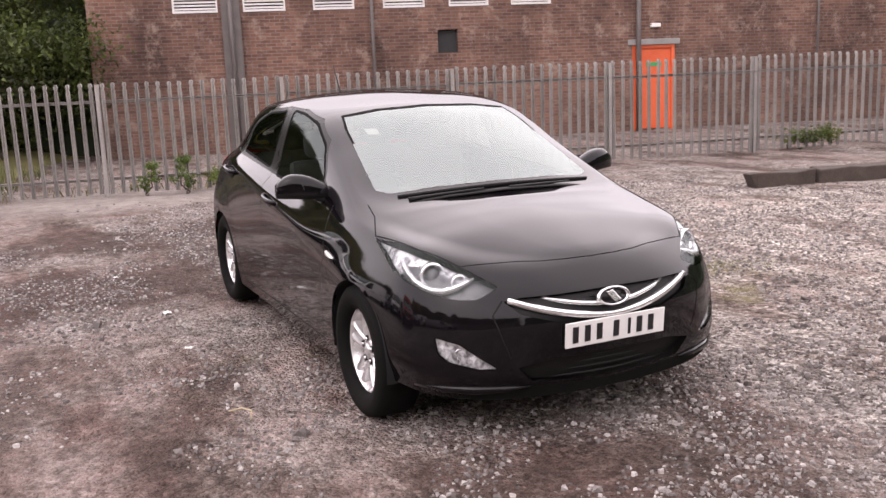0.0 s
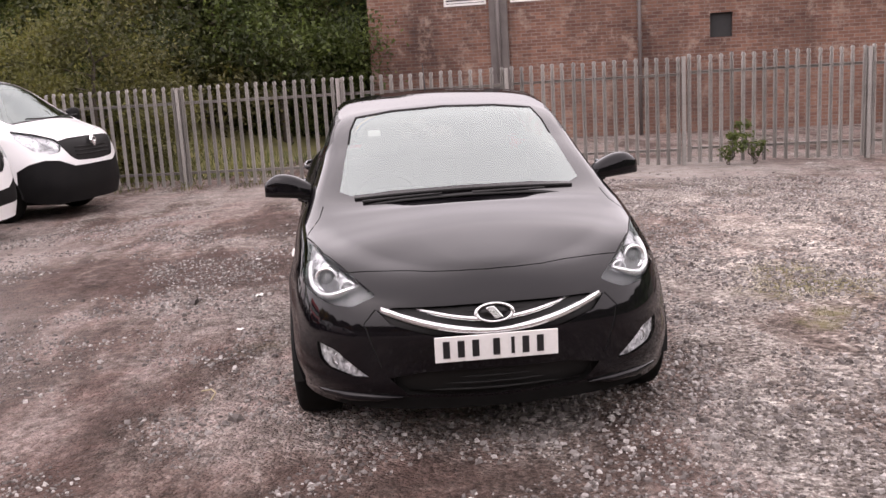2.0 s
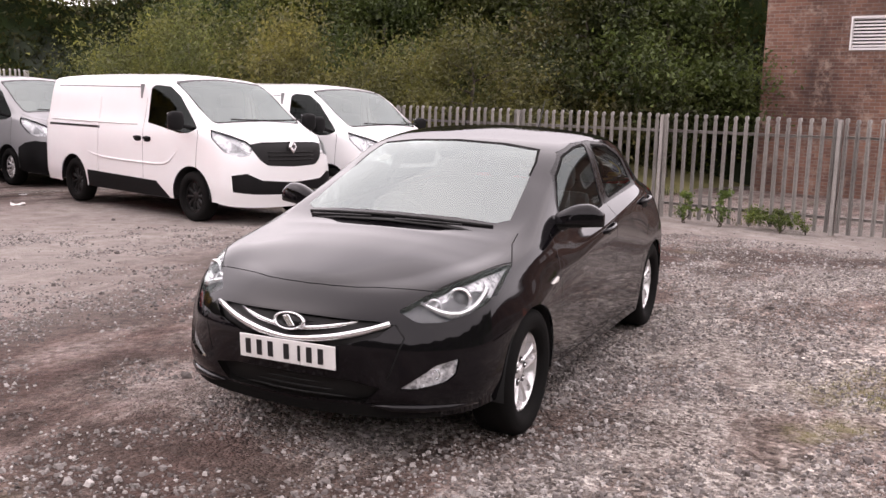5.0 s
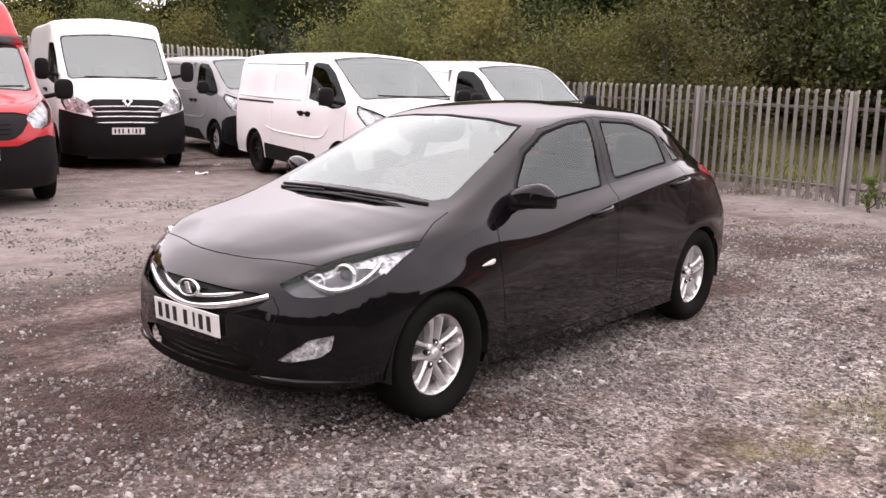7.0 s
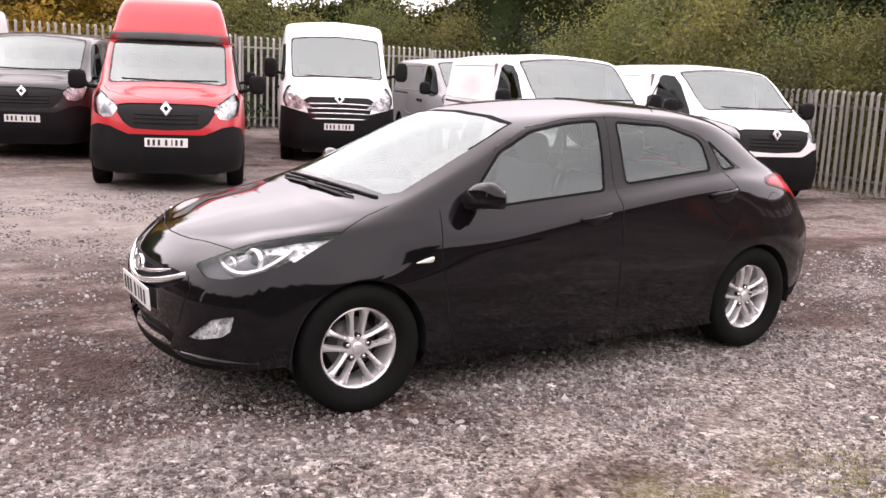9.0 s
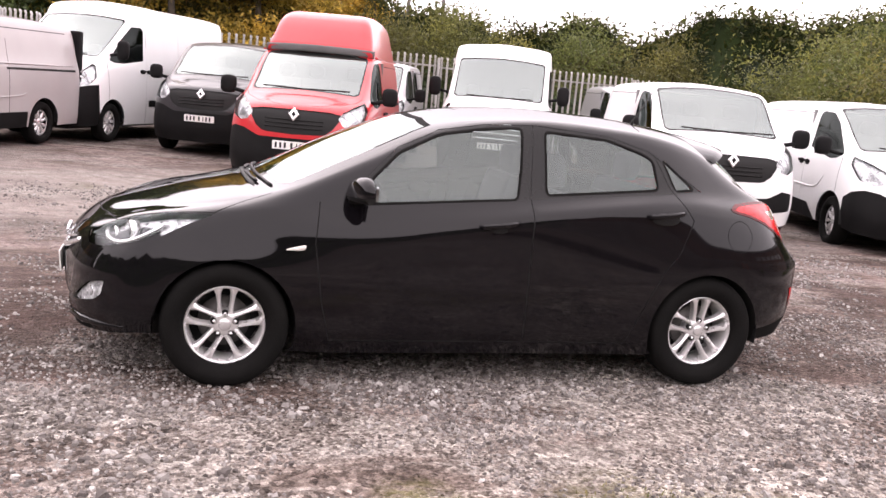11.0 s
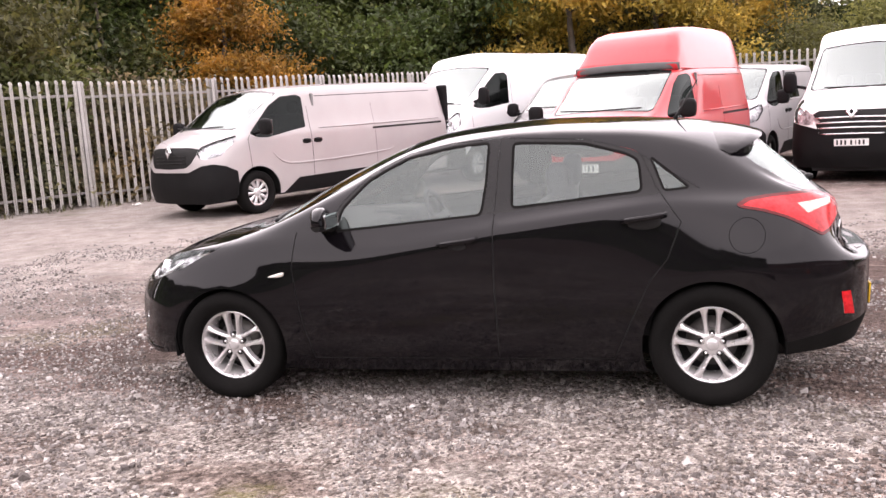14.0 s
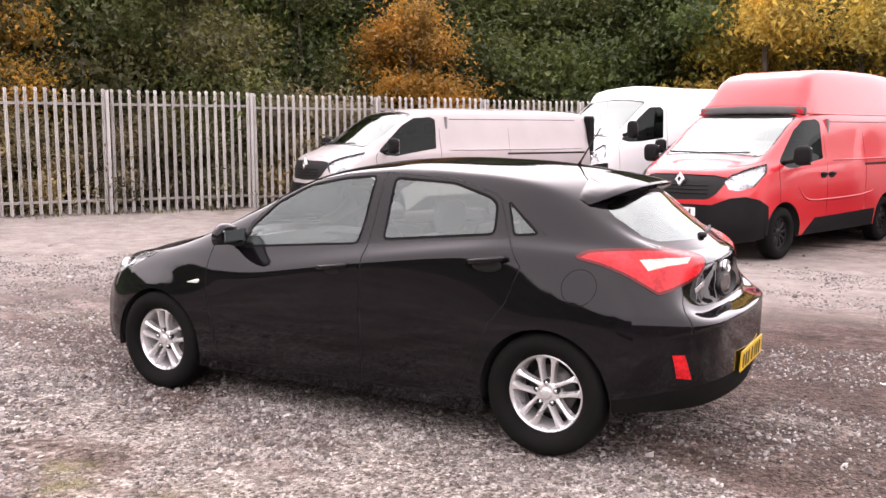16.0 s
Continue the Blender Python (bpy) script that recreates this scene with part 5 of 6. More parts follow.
    g_rear = [(-.33, 1.04), (-.335, 1.372), (-.71, 1.35), (-.93, 1.285), (-.985, 1.25), (-1.0, 1.10)]
    g_quarter = [(-1.045, 1.265), (-1.235, 1.108), (-1.11, 1.10)]
    trim = [(.72, .935), (.63, 1.095), (.475, 1.24), (.25, 1.343), (0, 1.388), (-.3, 1.40), (-.71, 1.372), (-.96, 1.305), (-1.285, 1.10), (-1.0, 1.075), (-.3, 1.018)]
    d_front = [(.885, .95), (.905, .75), (.86, .45), (.81, .25), (-.24, .25), (-.235, .6), (-.24, 1.03), (-.268, 1.40), (-.02, 1.392), (.25, 1.347), (.47, 1.24), (.64, 1.095), (.80, .975)]
    d_rear = [(-.248, .25), (-.84, .25), (-.93, .45), (-1.03, .66), (-1.12, .77), (-1.19, .95), (-1.07, 1.12), (-1.0, 1.275), (-.95, 1.312), (-.71, 1.377), (-.276, 1.402)]
    lamp = [(-1.077, .706), (-.95, .762), (-.80, .815), (-.62, .854), (-.43, .862), (-.53, .803), (-.67, .722), (-.80, .682), (-.90, .664), (-1.0, .662)]
    tail = [(.335, 1.009), (.40, 1.035), (.503, 1.043), (.623, 1.046), (.80, 1.038), (.95, 1.015), (1.03, .985), (1.01, .945), (.938, .903), (.80, .876), (.64, .848), (.558, .905), (.496, .947), (.418, .984)]
    lamp_edge = [tuple(p[:2]) for p in skin.at(skin.find([(-.90, .781), (-.80, .816), (-.70, .838), (-.60, .856), (-.44, .866)], 45))]
    hood_line = [(1.975, 0), (1.967, .12), (1.948, .24), (1.915, .34)] + lamp_edge + [(1.24, .715), (1.12, .70)]
    zones = [
        ("arch", 90, side(ring(1.325, .31, .345))), ("arch", 90, side(ring(-1.325, .31, .345))),
        ("tail_clear", 140, [(.602, 1.0), (.75, 1.003), (.912, .995), (.87, .972), (.74, .968), (.622, .951)]),
        ("tail_edge", 140, seam(rounded(tail, .015) + rounded(tail, .015)[:1], .014)), ("tail_lamp", 140, rounded(tail, .015)), ("lamp_chrome", 45, rounded([(-.96, .752), (-.80, .811), (-.62, .85), (-.45, .859), (-.54, .79), (-.60, .745), (-.63, .79), (-.72, .80), (-.84, .768), (-.95, .725)], .01)), ("headlamp", 45, rounded(lamp, .02)),
        ("grille", 0, [(0, .668), (.40, .664), (.475, .652), (.42, .60), (.27, .556), (0, .54)]),
        ("intake", 0, [(0, .405), (.30, .40), (.44, .375), (.37, .30), (0, .285)]),
        ("fog_lamp", 30, rounded([(-.313, .508), (-.42, .483), (-.58, .375), (-.50, .375), (-.37, .405), (-.325, .44)], .012)),
        ("reflector", 150, [(.318, .566), (.38, .563), (.428, .438), (.346, .452)]),
        ("front_valance", 0, [(0, .2), (0, .272), (.36, .288), (.50, .31), (.62, .285), (.72, .2)]),
        ("rear_valance", 150, [(.02, .2), (.06, .33), (.3, .385), (.6, .41), (1.1, .41), (1.1, .2)]),
        ("gasket1", 90, side(seam(rounded(g_front, .03) + rounded(g_front, .03)[:1], .013))), ("gasket2", 90, side(seam(rounded(g_rear, .03) + rounded(g_rear, .03)[:1], .013))), ("gasket3", 90, side(seam(rounded(g_quarter, .02) + rounded(g_quarter, .02)[:1], .011))),
        ("front_window", 90, side(rounded(g_front, .03))), ("rear_window", 90, side(rounded(g_rear, .03))), ("quarter_window", 90, side(rounded(g_quarter, .02))),
        ("gasket4", 0, seam([(.56, 1.22), (.545, 1.29), (.51, 1.352), (.3, 1.378), (0, 1.39)], .012)),
        ("windscreen", 0, [(0, 1.03), (.35, 1.022), (.56, 1.005), (.615, 1.02), (.585, 1.14), (.545, 1.29), (.51, 1.352), (.3, 1.378), (0, 1.39)]),
        ("tailgate_window", 180, [(0, 1.285), (-.42, 1.27), (-.50, 1.24), (-.525, 1.19), (-.505, 1.095), (-.45, 1.07), (0, 1.055)]),
        ("seam1", 90, side(seam(d_front[:4]))), ("seam2", 90, side(seam(d_front[4:8]))), ("seam3", 90, side(seam(d_rear[1:8]))), ("seam4", 90, side(seam([(.81, .25), (-.84, .25)], .008))),
        ("seam5", "top", seam(hood_line)), ("seam6", 90, side(seam(ring(-1.50, .87, .085, 30) + [(-1.415, .87)], .003))),
        ("seam7", 0, seam([(.48, .655), (.53, .60), (.50, .50), (.47, .42)], .006)),
        ("seam8", 160, seam([(.27, .97), (.17, .90), (.06, .76), (.05, .66)], .006)),
        ("window_trim", 90, side(trim)), ("door_front", 90, side(d_front)), ("door_rear", 90, side(d_rear)),
        ("bonnet", "top", hood_line + [(1.09, .675), (1.13, .4), (1.16, 0)]),
    ]
    cut = parted(skin, zones, 136, 50)
    panel("body", cut, ["body"], BLACK_PAINT, car, 0)
    panel("bonnet", cut, ["bonnet"], BLACK_PAINT, car, 0)
    panel("windscreen", cut, ["windscreen"], SCREEN, car, 0, label="sky-reflecting windscreen glass").visible_shadow = False
    panel("window_seal", cut, ["gasket4"], RUBBER, car, 0, 0.0, "black rubber windscreen seal")
    panel("tailgate_window", cut, ["tailgate_window"], TAIL_GLASS, car, 0, label="tailgate window glass").visible_shadow = False
    grille = panel("grille", cut, ["grille"], BLACK_PLASTIC, car, 0, 0.022, "black mesh grille")
    # black lower bumpers, coloured darker still for the shade beneath the car
    panel("front_valance", cut, ["front_valance"], RUBBER, car, 0, 0.0, "matt black lower front bumper with shade in its colour")
    panel("rear_valance", cut, ["rear_valance"], RUBBER, car, 0, 0.0, "matt black lower rear bumper with shade in its colour")
    panel("lower_intake", cut, ["intake"], BLACK_PLASTIC, car, 0, 0.035, "black lower air intake")
    for s in (1, -1):
        for k in range(1, 9):
            panel("shut_line", cut, ["seam%d" % k], SEAM, car, s, 0.003)
        fd = panel("front_door", cut, ["door_front"], BLACK_PAINT, car, s)
        rd = panel("rear_door", cut, ["door_rear"], BLACK_PAINT, car, s)
        panel("window_trim", cut, ["window_trim"], GLOSS_BLACK, car, s, 0.002, "gloss black window surround")
        for z, nm, par, seal in (("front_window", "front_door_window", fd, "gasket1"), ("rear_window", "rear_door_window", rd, "gasket2"), ("quarter_window", "quarter_window", car, "gasket3")):
            panel(nm, cut, [z], SIDE_GLASS, par, s, 0.004).visible_shadow = False
            panel("window_seal", cut, [seal], RUBBER, par, s, 0.001, "black rubber window seal")
        hl = panel("headlamp", cut, ["headlamp", "lamp_chrome"], CLEAR, car, s, 0.001, "clear swept-back headlamp with chrome bowls")
        hl.visible_shadow = False
        panel("reflector", cut, ["lamp_chrome"], LAMP_BOWL, hl, s, 0.04)
        panel("bezel", cut, ["headlamp"], LAMP_DARK, hl, s, 0.04)
        aim = look((0, 0, 0), (1, 0.32 * s, 0.05))
        at = Vector((1.775, 0.672 * s, 0.742))
        facing = Matrix.Translation(at) @ aim @ Matrix.Rotation(radians(-90), 4, "X")
        lathed("projector_ring", [(0.038, 0.0), (0.044, 0.022), (0.052, 0.026), (0.056, 0.02), (0.056, -0.02), (0.038, -0.02)], CHROME, hl, 28, facing, True)
        lathed("projector_lens", [(0.0, 0.02), (0.02, 0.016), (0.036, 0.0), (0.037, -0.02)], LAMP_DARK, hl, 24, facing)
        sweep = skin.find([(-.967, .75), (-.93, .73), (-.895, .712), (-.85, .698), (-.80, .697), (-.755, .708), (-.715, .725), (-.67, .754), (-.635, .782), (-.62, .804), (-.64, .818)], 45)
        strip = [Vector(map(float, p - n * .022)) for p, n in zip(skin.at(sweep), skin.at(sweep, skin.n))]
        swept("light_strip", [(p.x, p.y * s, p.z) for p in strip], 0.026, 0.026, CHROME, hl, "curved chrome light strip", [.5, .9, 1.1, 1.2, 1.2, 1.1, 1, .9, .9, .8, .4])
        fl = panel("fog_lamp", cut, ["fog_lamp"], CLEAR, car, s, 0.002, "clear fog lamp in the bumper")
        fl.visible_shadow = False
        panel("reflector", cut, ["fog_lamp"], LAMP_BOWL, fl, s, 0.016)
        fc = skin.at(skin.find([(-.425, .437)], 30))[0]
        fog_m = Matrix.Translation((fc[0] - .024, (fc[1] - .012) * s, fc[2])) @ look((0, 0, 0), (1, .5 * s, 0)) @ Matrix.Rotation(radians(-90), 4, "X")
        lathed("fog_bulb", [(.0, .004), (.016, .003), (.02, .010), (.026, .010), (.028, -.01)], CHROME, fl, 22, fog_m)
        lathed("indicator_ring", [(.024, 0.0), (.03, .016), (.036, .018), (.04, .012), (.04, -.012), (.024, -.012)], CHROME, hl, 24, Matrix.Translation((1.855, .585 * s, .712)) @ look((0, 0, 0), (1, .32 * s, .05)) @ Matrix.Rotation(radians(-90), 4, "X"), True)
        tl = panel("tail_lamp", cut, ["tail_lamp"], RED_LENS, car, s, -0.004, "red wraparound tail lamp")
        panel("lamp_edge", cut, ["tail_edge"], RED_EDGE, tl, s, -0.003, "dark red lamp rim")
        panel("clear_segment", cut, ["tail_clear"], CLEAR_SEG, tl, s, -0.004, "pale clear lamp segment")
        panel("rear_reflector", cut, ["reflector"], RED_LENS, car, s, -0.003, "red bumper reflector")
        for x, z, nm in ((-.045, .878, fd), (-1.005, .974, rd)):
            swept("door_handle", [(x + .105, .862 * s, z - .014), (x + .075, .89 * s, z - .006), (x + .02, .90 * s, z + .002), (x - .05, .90 * s, z + .01), (x - .085, .889 * s, z + .015), (x - .112, .862 * s, z + .018)], 0.022, 0.027, BLACK_PAINT, nm, "body-coloured pull handle")
            blob("handle_recess", (x - .005, .863 * s, z - .022), (.17, .03, .07), SEAM, nm, 2.2)
        blob("side_repeater", (1.0, .872 * s, .722), (.098, .024, .034), AMBER_WHITE, car, 3.4, label="small clear side repeater", shape=lambda c: Vector((c.x - .25 * c.z, c.y, c.z * (.2 + .8 * (.049 - c.x) / .098) - .12 * c.x)))
        mir = door_mirror(car, s)
        lip = [(2.088, .39 * s, .288), (2.052, .49 * s, .286), (1.995, .60 * s, .285), (1.905, .70 * s, .285), (1.80, .785 * s, .288)]
        swept("bumper_lip", lip, 0.06, 0.038, BLACK_PAINT, car, taper=[.15, .8, 1, .9, .35])
        for x in (1.325, -1.325):
            lathed("wheel_arch_liner", [(.352, .865), (.356, .60), (.33, .52), (.0, .50)] if s > 0 else [(.352, -.865), (.356, -.60), (.33, -.52), (.0, -.50)], SEAM, car, 40, pose(x, 0, .31), floor=.2)
            alloy_wheel(car, pose(x, .768 * s, .316, 0, 18, 0 if s > 0 else 180))
    # grille bars, emblem, plates
    chrome_low = [(2.03 + .115 * (1 - (y / .46) ** 2), y, .562 + .094 * abs(y / .46) ** 1.9) for y in np.linspace(-.455, .455, 25)]
    swept("grille_bar", chrome_low, 0.03, 0.03, CHROME, grille, "curved chrome grille bar", [0.5 + 0.5 * min(1, 0.3 + 2 * abs(k - 12) / 12) if abs(k - 12) < 10 else 0.9 for k in range(25)])
    chrome_high = [(2.055 + .075 * (1 - (y / .32) ** 2), y, .607 + .05 * abs(y / .32) ** 1.9) for y in np.linspace(-.31, .31, 19)]
    swept("grille_bar", chrome_high, 0.022, 0.02, CHROME, grille, "curved chrome grille bar", [0.55 if abs(k - 9) > 7 else 0.9 for k in range(19)])
    for z in (.582, .632):
        y1 = .40 if z > .6 else .25
        swept("grille_slat", [(2.095 - .1 * (y / .46) ** 2, y, z + .02 * abs(y)) for y in np.linspace(-y1, y1, 13)], 0.012, 0.008, BLACK_PLASTIC, grille)
    for k in range(4):
        z = .305 + .026 * k
        swept("intake_slat", [(2.10 - .1 * (y / .46) ** 2, y, z) for y in np.linspace(-.36, .36, 13)], 0.012, 0.008, BLACK_PLASTIC, car)
    em = pose(2.135, 0, .634, 0, -14, 0) @ Matrix.Rotation(radians(-90), 4, "Z") @ Matrix.Diagonal((1.14, 1, .56, 1))
    badge = lathed("emblem", [(.058, .006), (.066, .012), (.073, .006), (.073, -.006), (.058, -.006)], CHROME, car, 36, em, True, "plain oval chrome emblem")
    lathed("emblem_field", [(0, .002), (.058, .002), (.06, -.004)], GLOSS_BLACK, badge, 32, em)
    bm = bmesh.new()
    box(bm, (-.016, .002, -.045), (.016, .009, .045), .004, em @ Matrix.Rotation(radians(22), 4, "Y"))
    part("emblem_bar", bm, CHROME, badge)
    number_plate(car, pose(2.15, 0, .498, 0, 0, -90) @ pose(0, 0, 0, -4, 0, 0), PLATE_WHITE, "white front number plate with black bars")
    number_plate(car, pose(-2.148, 0, .45, 0, 0, 90) @ pose(0, 0, 0, -4, 0, 0), PLATE_YELLOW, "yellow rear number plate with black bars")
    # tail: spoiler, emblem, latch, wiper
    bm = bmesh.new()
    rows = []
    for y in np.linspace(-.56, .56, 25):
        t, q = (abs(y) / .56) ** 5, (abs(y) / .56) ** 2.3
        thin = 1 - .93 * (abs(y) / .56) ** 2
        top = [(-1.29 + .04 * t, 1.412 - .125 * q), (-1.42 + .05 * t, 1.395 - .085 * q - .03 * t), (-1.55 + .12 * t, 1.366 - .045 * q - .05 * t), (-1.615 + .165 * t, 1.347 - .03 * q - .06 * t)]
        under = [(-1.62 + .17 * t, 1.347 - .012 * thin - .03 * q - .062 * t), (-1.57 + .15 * t, 1.347 - .038 * thin - .035 * q - .06 * t), (-1.42 + .09 * t, 1.35 - .03 * thin - .10 * q - .03 * t)]
        pts = top + under
        rows.append([bm.verts.new((x, y, z)) for x, z in pts])
    for a, b in zip(rows, rows[1:]):
        for k in range(6):
            bm.faces.new((a[k], b[k], b[k + 1], a[k + 1]))
    bm.faces.new(rows[0])
    bm.faces.new(rows[-1][::-1])
    bmesh.ops.recalc_face_normals(bm, faces=bm.faces)
    sharpened(part("roof_spoiler", bm, BLACK_PAINT, car, "black roof spoiler", smooth=True), 50)
    em2 = pose(-2.006, 0, .905, 0, 10, 0) @ Matrix.Rotation(radians(90), 4, "Z") @ Matrix.Diagonal((1, 1, .6, 1))
    b2 = lathed("emblem", [(.044, .004), (.052, .012), (.058, .005), (.058, -.01), (.044, -.01)], CHROME, car, 30, em2, True, "plain oval chrome emblem")
    bm = bmesh.new()
    box(bm, (-.014, .002, -.045), (.014, .009, .045), .004, em2 @ Matrix.Rotation(radians(22), 4, "Y"))
    part("emblem_bar", bm, CHROME, b2)
    lathed("tailgate_recess", [(.0, -.012), (.09, -.008), (.115, .012), (.125, .01), (.125, -.03)], BLACK_PLASTIC, car, 30, pose(-2.012, 0, .82, 0, 8, 0) @ Matrix.Rotation(radians(90), 4, "Z") @ Matrix.Diagonal((1.5, 1, .55, 1)))
    boxed("model_badge", (-.05, 0, -.011), (.05, .004, .011), CHROME, car, .001, "small chrome badge bar", pose(-1.975, .43, .85, 0, 16, 90 - 12))
    swept("rear_wiper", [(-1.878, 0, 1.066), (-1.866, -.15, 1.073), (-1.825, -.36, 1.08)], .016, .014, BLACK_PLASTIC, car)
    blob("wiper_pivot", (-1.875, 0, 1.066), (.05, .06, .035), BLACK_PLASTIC, car, 2.6)
    # roof aerial and wipers
    tubed("aerial", [(-1.16, 0, 1.42), (-1.175, 0, 1.455), (-1.29, 0, 1.64)], [.016, .006, .003], BLACK_PLASTIC, car, 8)
    for y0, y1, y2 in ((-.54, .16, -.50), (.10, .56, .04)):
        ys = np.linspace(y0, y1, 9)
        swept("wiper_blade", [(1.165 - .20 * abs(y) ** 2.2, y, 1.014 - .07 * y * y) for y in ys], .016, .016, BLACK_PLASTIC, car)
        swept("wiper_arm", [(1.20 - .2 * abs(y) ** 2.2, y, .998 + .008 * f - .06 * y * y) for f, y in zip(np.linspace(0, 1, 7), np.linspace(y2, (y0 + y1) / 2 + .08, 7))], .022, .014, BLACK_PLASTIC, car, "black windscreen wiper", [1.3, 1.1, 1, .9, .8, .7, .6])
    swept("scuttle", [(1.12, -.60, .957), (1.17, -.3, .984), (1.182, 0, .993), (1.17, .3, .984), (1.12, .60, .957)], .10, .014, BLACK_PLASTIC, car)
    # underbody and cabin
    bm = bmesh.new()
    box(bm, (-1.72, -.56, .19), (1.9, .56, .30), .02)
    box(bm, (-.95, -.83, .185), (.95, .83, .27), .02)
    box(bm, (1.72, -.60, .235), (1.93, .60, .62), .02)
    box(bm, (1.93, -.42, .235), (2.03, .42, .60), .02)
    part("underbody", bm, SEAM, car)
    bm = bmesh.new()
    box(bm, (.55, -.72, .5), (1.15, .72, .93), .08)
    box(bm, (.45, .1 - .55, .82), (.75, -.12, .96), .05)
    part("dashboard", bm, DASH, car)
    for y in (.36, -.36):
        seat(car, -.05, y)
    seat(car, -.86, 0, 1.25, True)
    wheel_m = pose(.36, -.36, .87, 0, 25, 0) @ Matrix.Rotation(radians(90), 4, "Z")
    bm = bmesh.new()
    ringp = [wheel_m @ Vector((.185 * math.cos(a), 0, .185 * math.sin(a))) for a in np.linspace(0, math.tau, 29)]
    tube(bm, ringp, .015, 8, cap=False)
    box(bm, (-.17, -.015, -.025), (.17, .015, .025), .01, wheel_m)
    part("steering_wheel", bm, DASH, car, smooth=True)
    boxed("rear_shelf", (-1.75, -.55, .93), (-1.2, .55, .96), DASH, car, .01)
    boxed("permit_sticker", (-.035, -.035, -.001), (.035, .035, .001), WHITE_PLASTIC, car, 0, "small white paper permit inside the windscreen", pose(.487, -.413, 1.272, 0, 23.6, 0))
    blob("interior_mirror", (.34, 0, 1.31), (.04, .22, .06), DASH, car, 3)
    return car


hatchback()


# ---- the parked vans ----
WHITE_PAINT = paint("white_van_paint", (0.76, 0.76, 0.76), (0.84, 0.84, 0.84), 0.3)
SILVER_PAINT = paint("pale_silver_van_paint", (0.36, 0.331, 0.328), (0.432, 0.403, 0.4), 0.34)
GREY_PAINT = paint("mid_grey_van_paint", (0.203, 0.203, 0.21), (0.255, 0.255, 0.262), 0.34)
PALE_GREY = paint("pale_grey_van_paint", (0.36, 0.35, 0.36), (0.45, 0.44, 0.45), 0.3)
RED_PAINT = paint("red_van_paint", (0.43, 0.016, 0.021), (0.52, 0.027, 0.032), 0.3)
DARK_PAINT = paint("black_van_paint", (0.01, 0.01, 0.012), (0.018, 0.018, 0.02), 0.3)
GREY_PLASTIC = surface("dark_bumper_plastic", (0.004, 0.004, 0.0044), (0.0105, 0.01, 0.0102), 0.6, 0, 4, 140, 0.2, spec=0.12)
BULKHEAD = surface("grey_bulkhead", (0.12, 0.12, 0.12), (0.2, 0.2, 0.2), 0.8, 0, 3, 80, 0.1)
VAN_BOWL = surface("van_lamp_reflector", (0.22, 0.22, 0.225), (0.86, 0.86, 0.87), 0.25, 0.3, 9, 26, 0.3, stops=(0.42, 0.6))
BAND = surface("grey_roof_band", (0.085, 0.08, 0.08), (0.13, 0.125, 0.125), 0.6, 0, 4, 120, 0.15, spec=0.2)
DARK_GLASS = glass_material("van_door_glass", (0.06, 0.07, 0.066), 0.01, 0.0, 0.4)
PAPER = surface("white_paper", (0.7, 0.7, 0.68), (0.8, 0.8, 0.78), 0.9, 0, 8, 90, 0.05)


def ramp_x(rows, k):
    """Stretches the load bay by k and narrows the nose a little."""
    return [(x if x > -1.0 else -1.0 + (x + 1.0) * k, y * (1 - 0.05 * min(1, max(0, x + 0.4))), z) for x, y, z in rows]


def level(front, xs, y, z, rear):
    """A long curve: its front, a straight stretch along the flank, its rear."""
    return front + [(x, y, z) for x in xs] + rear


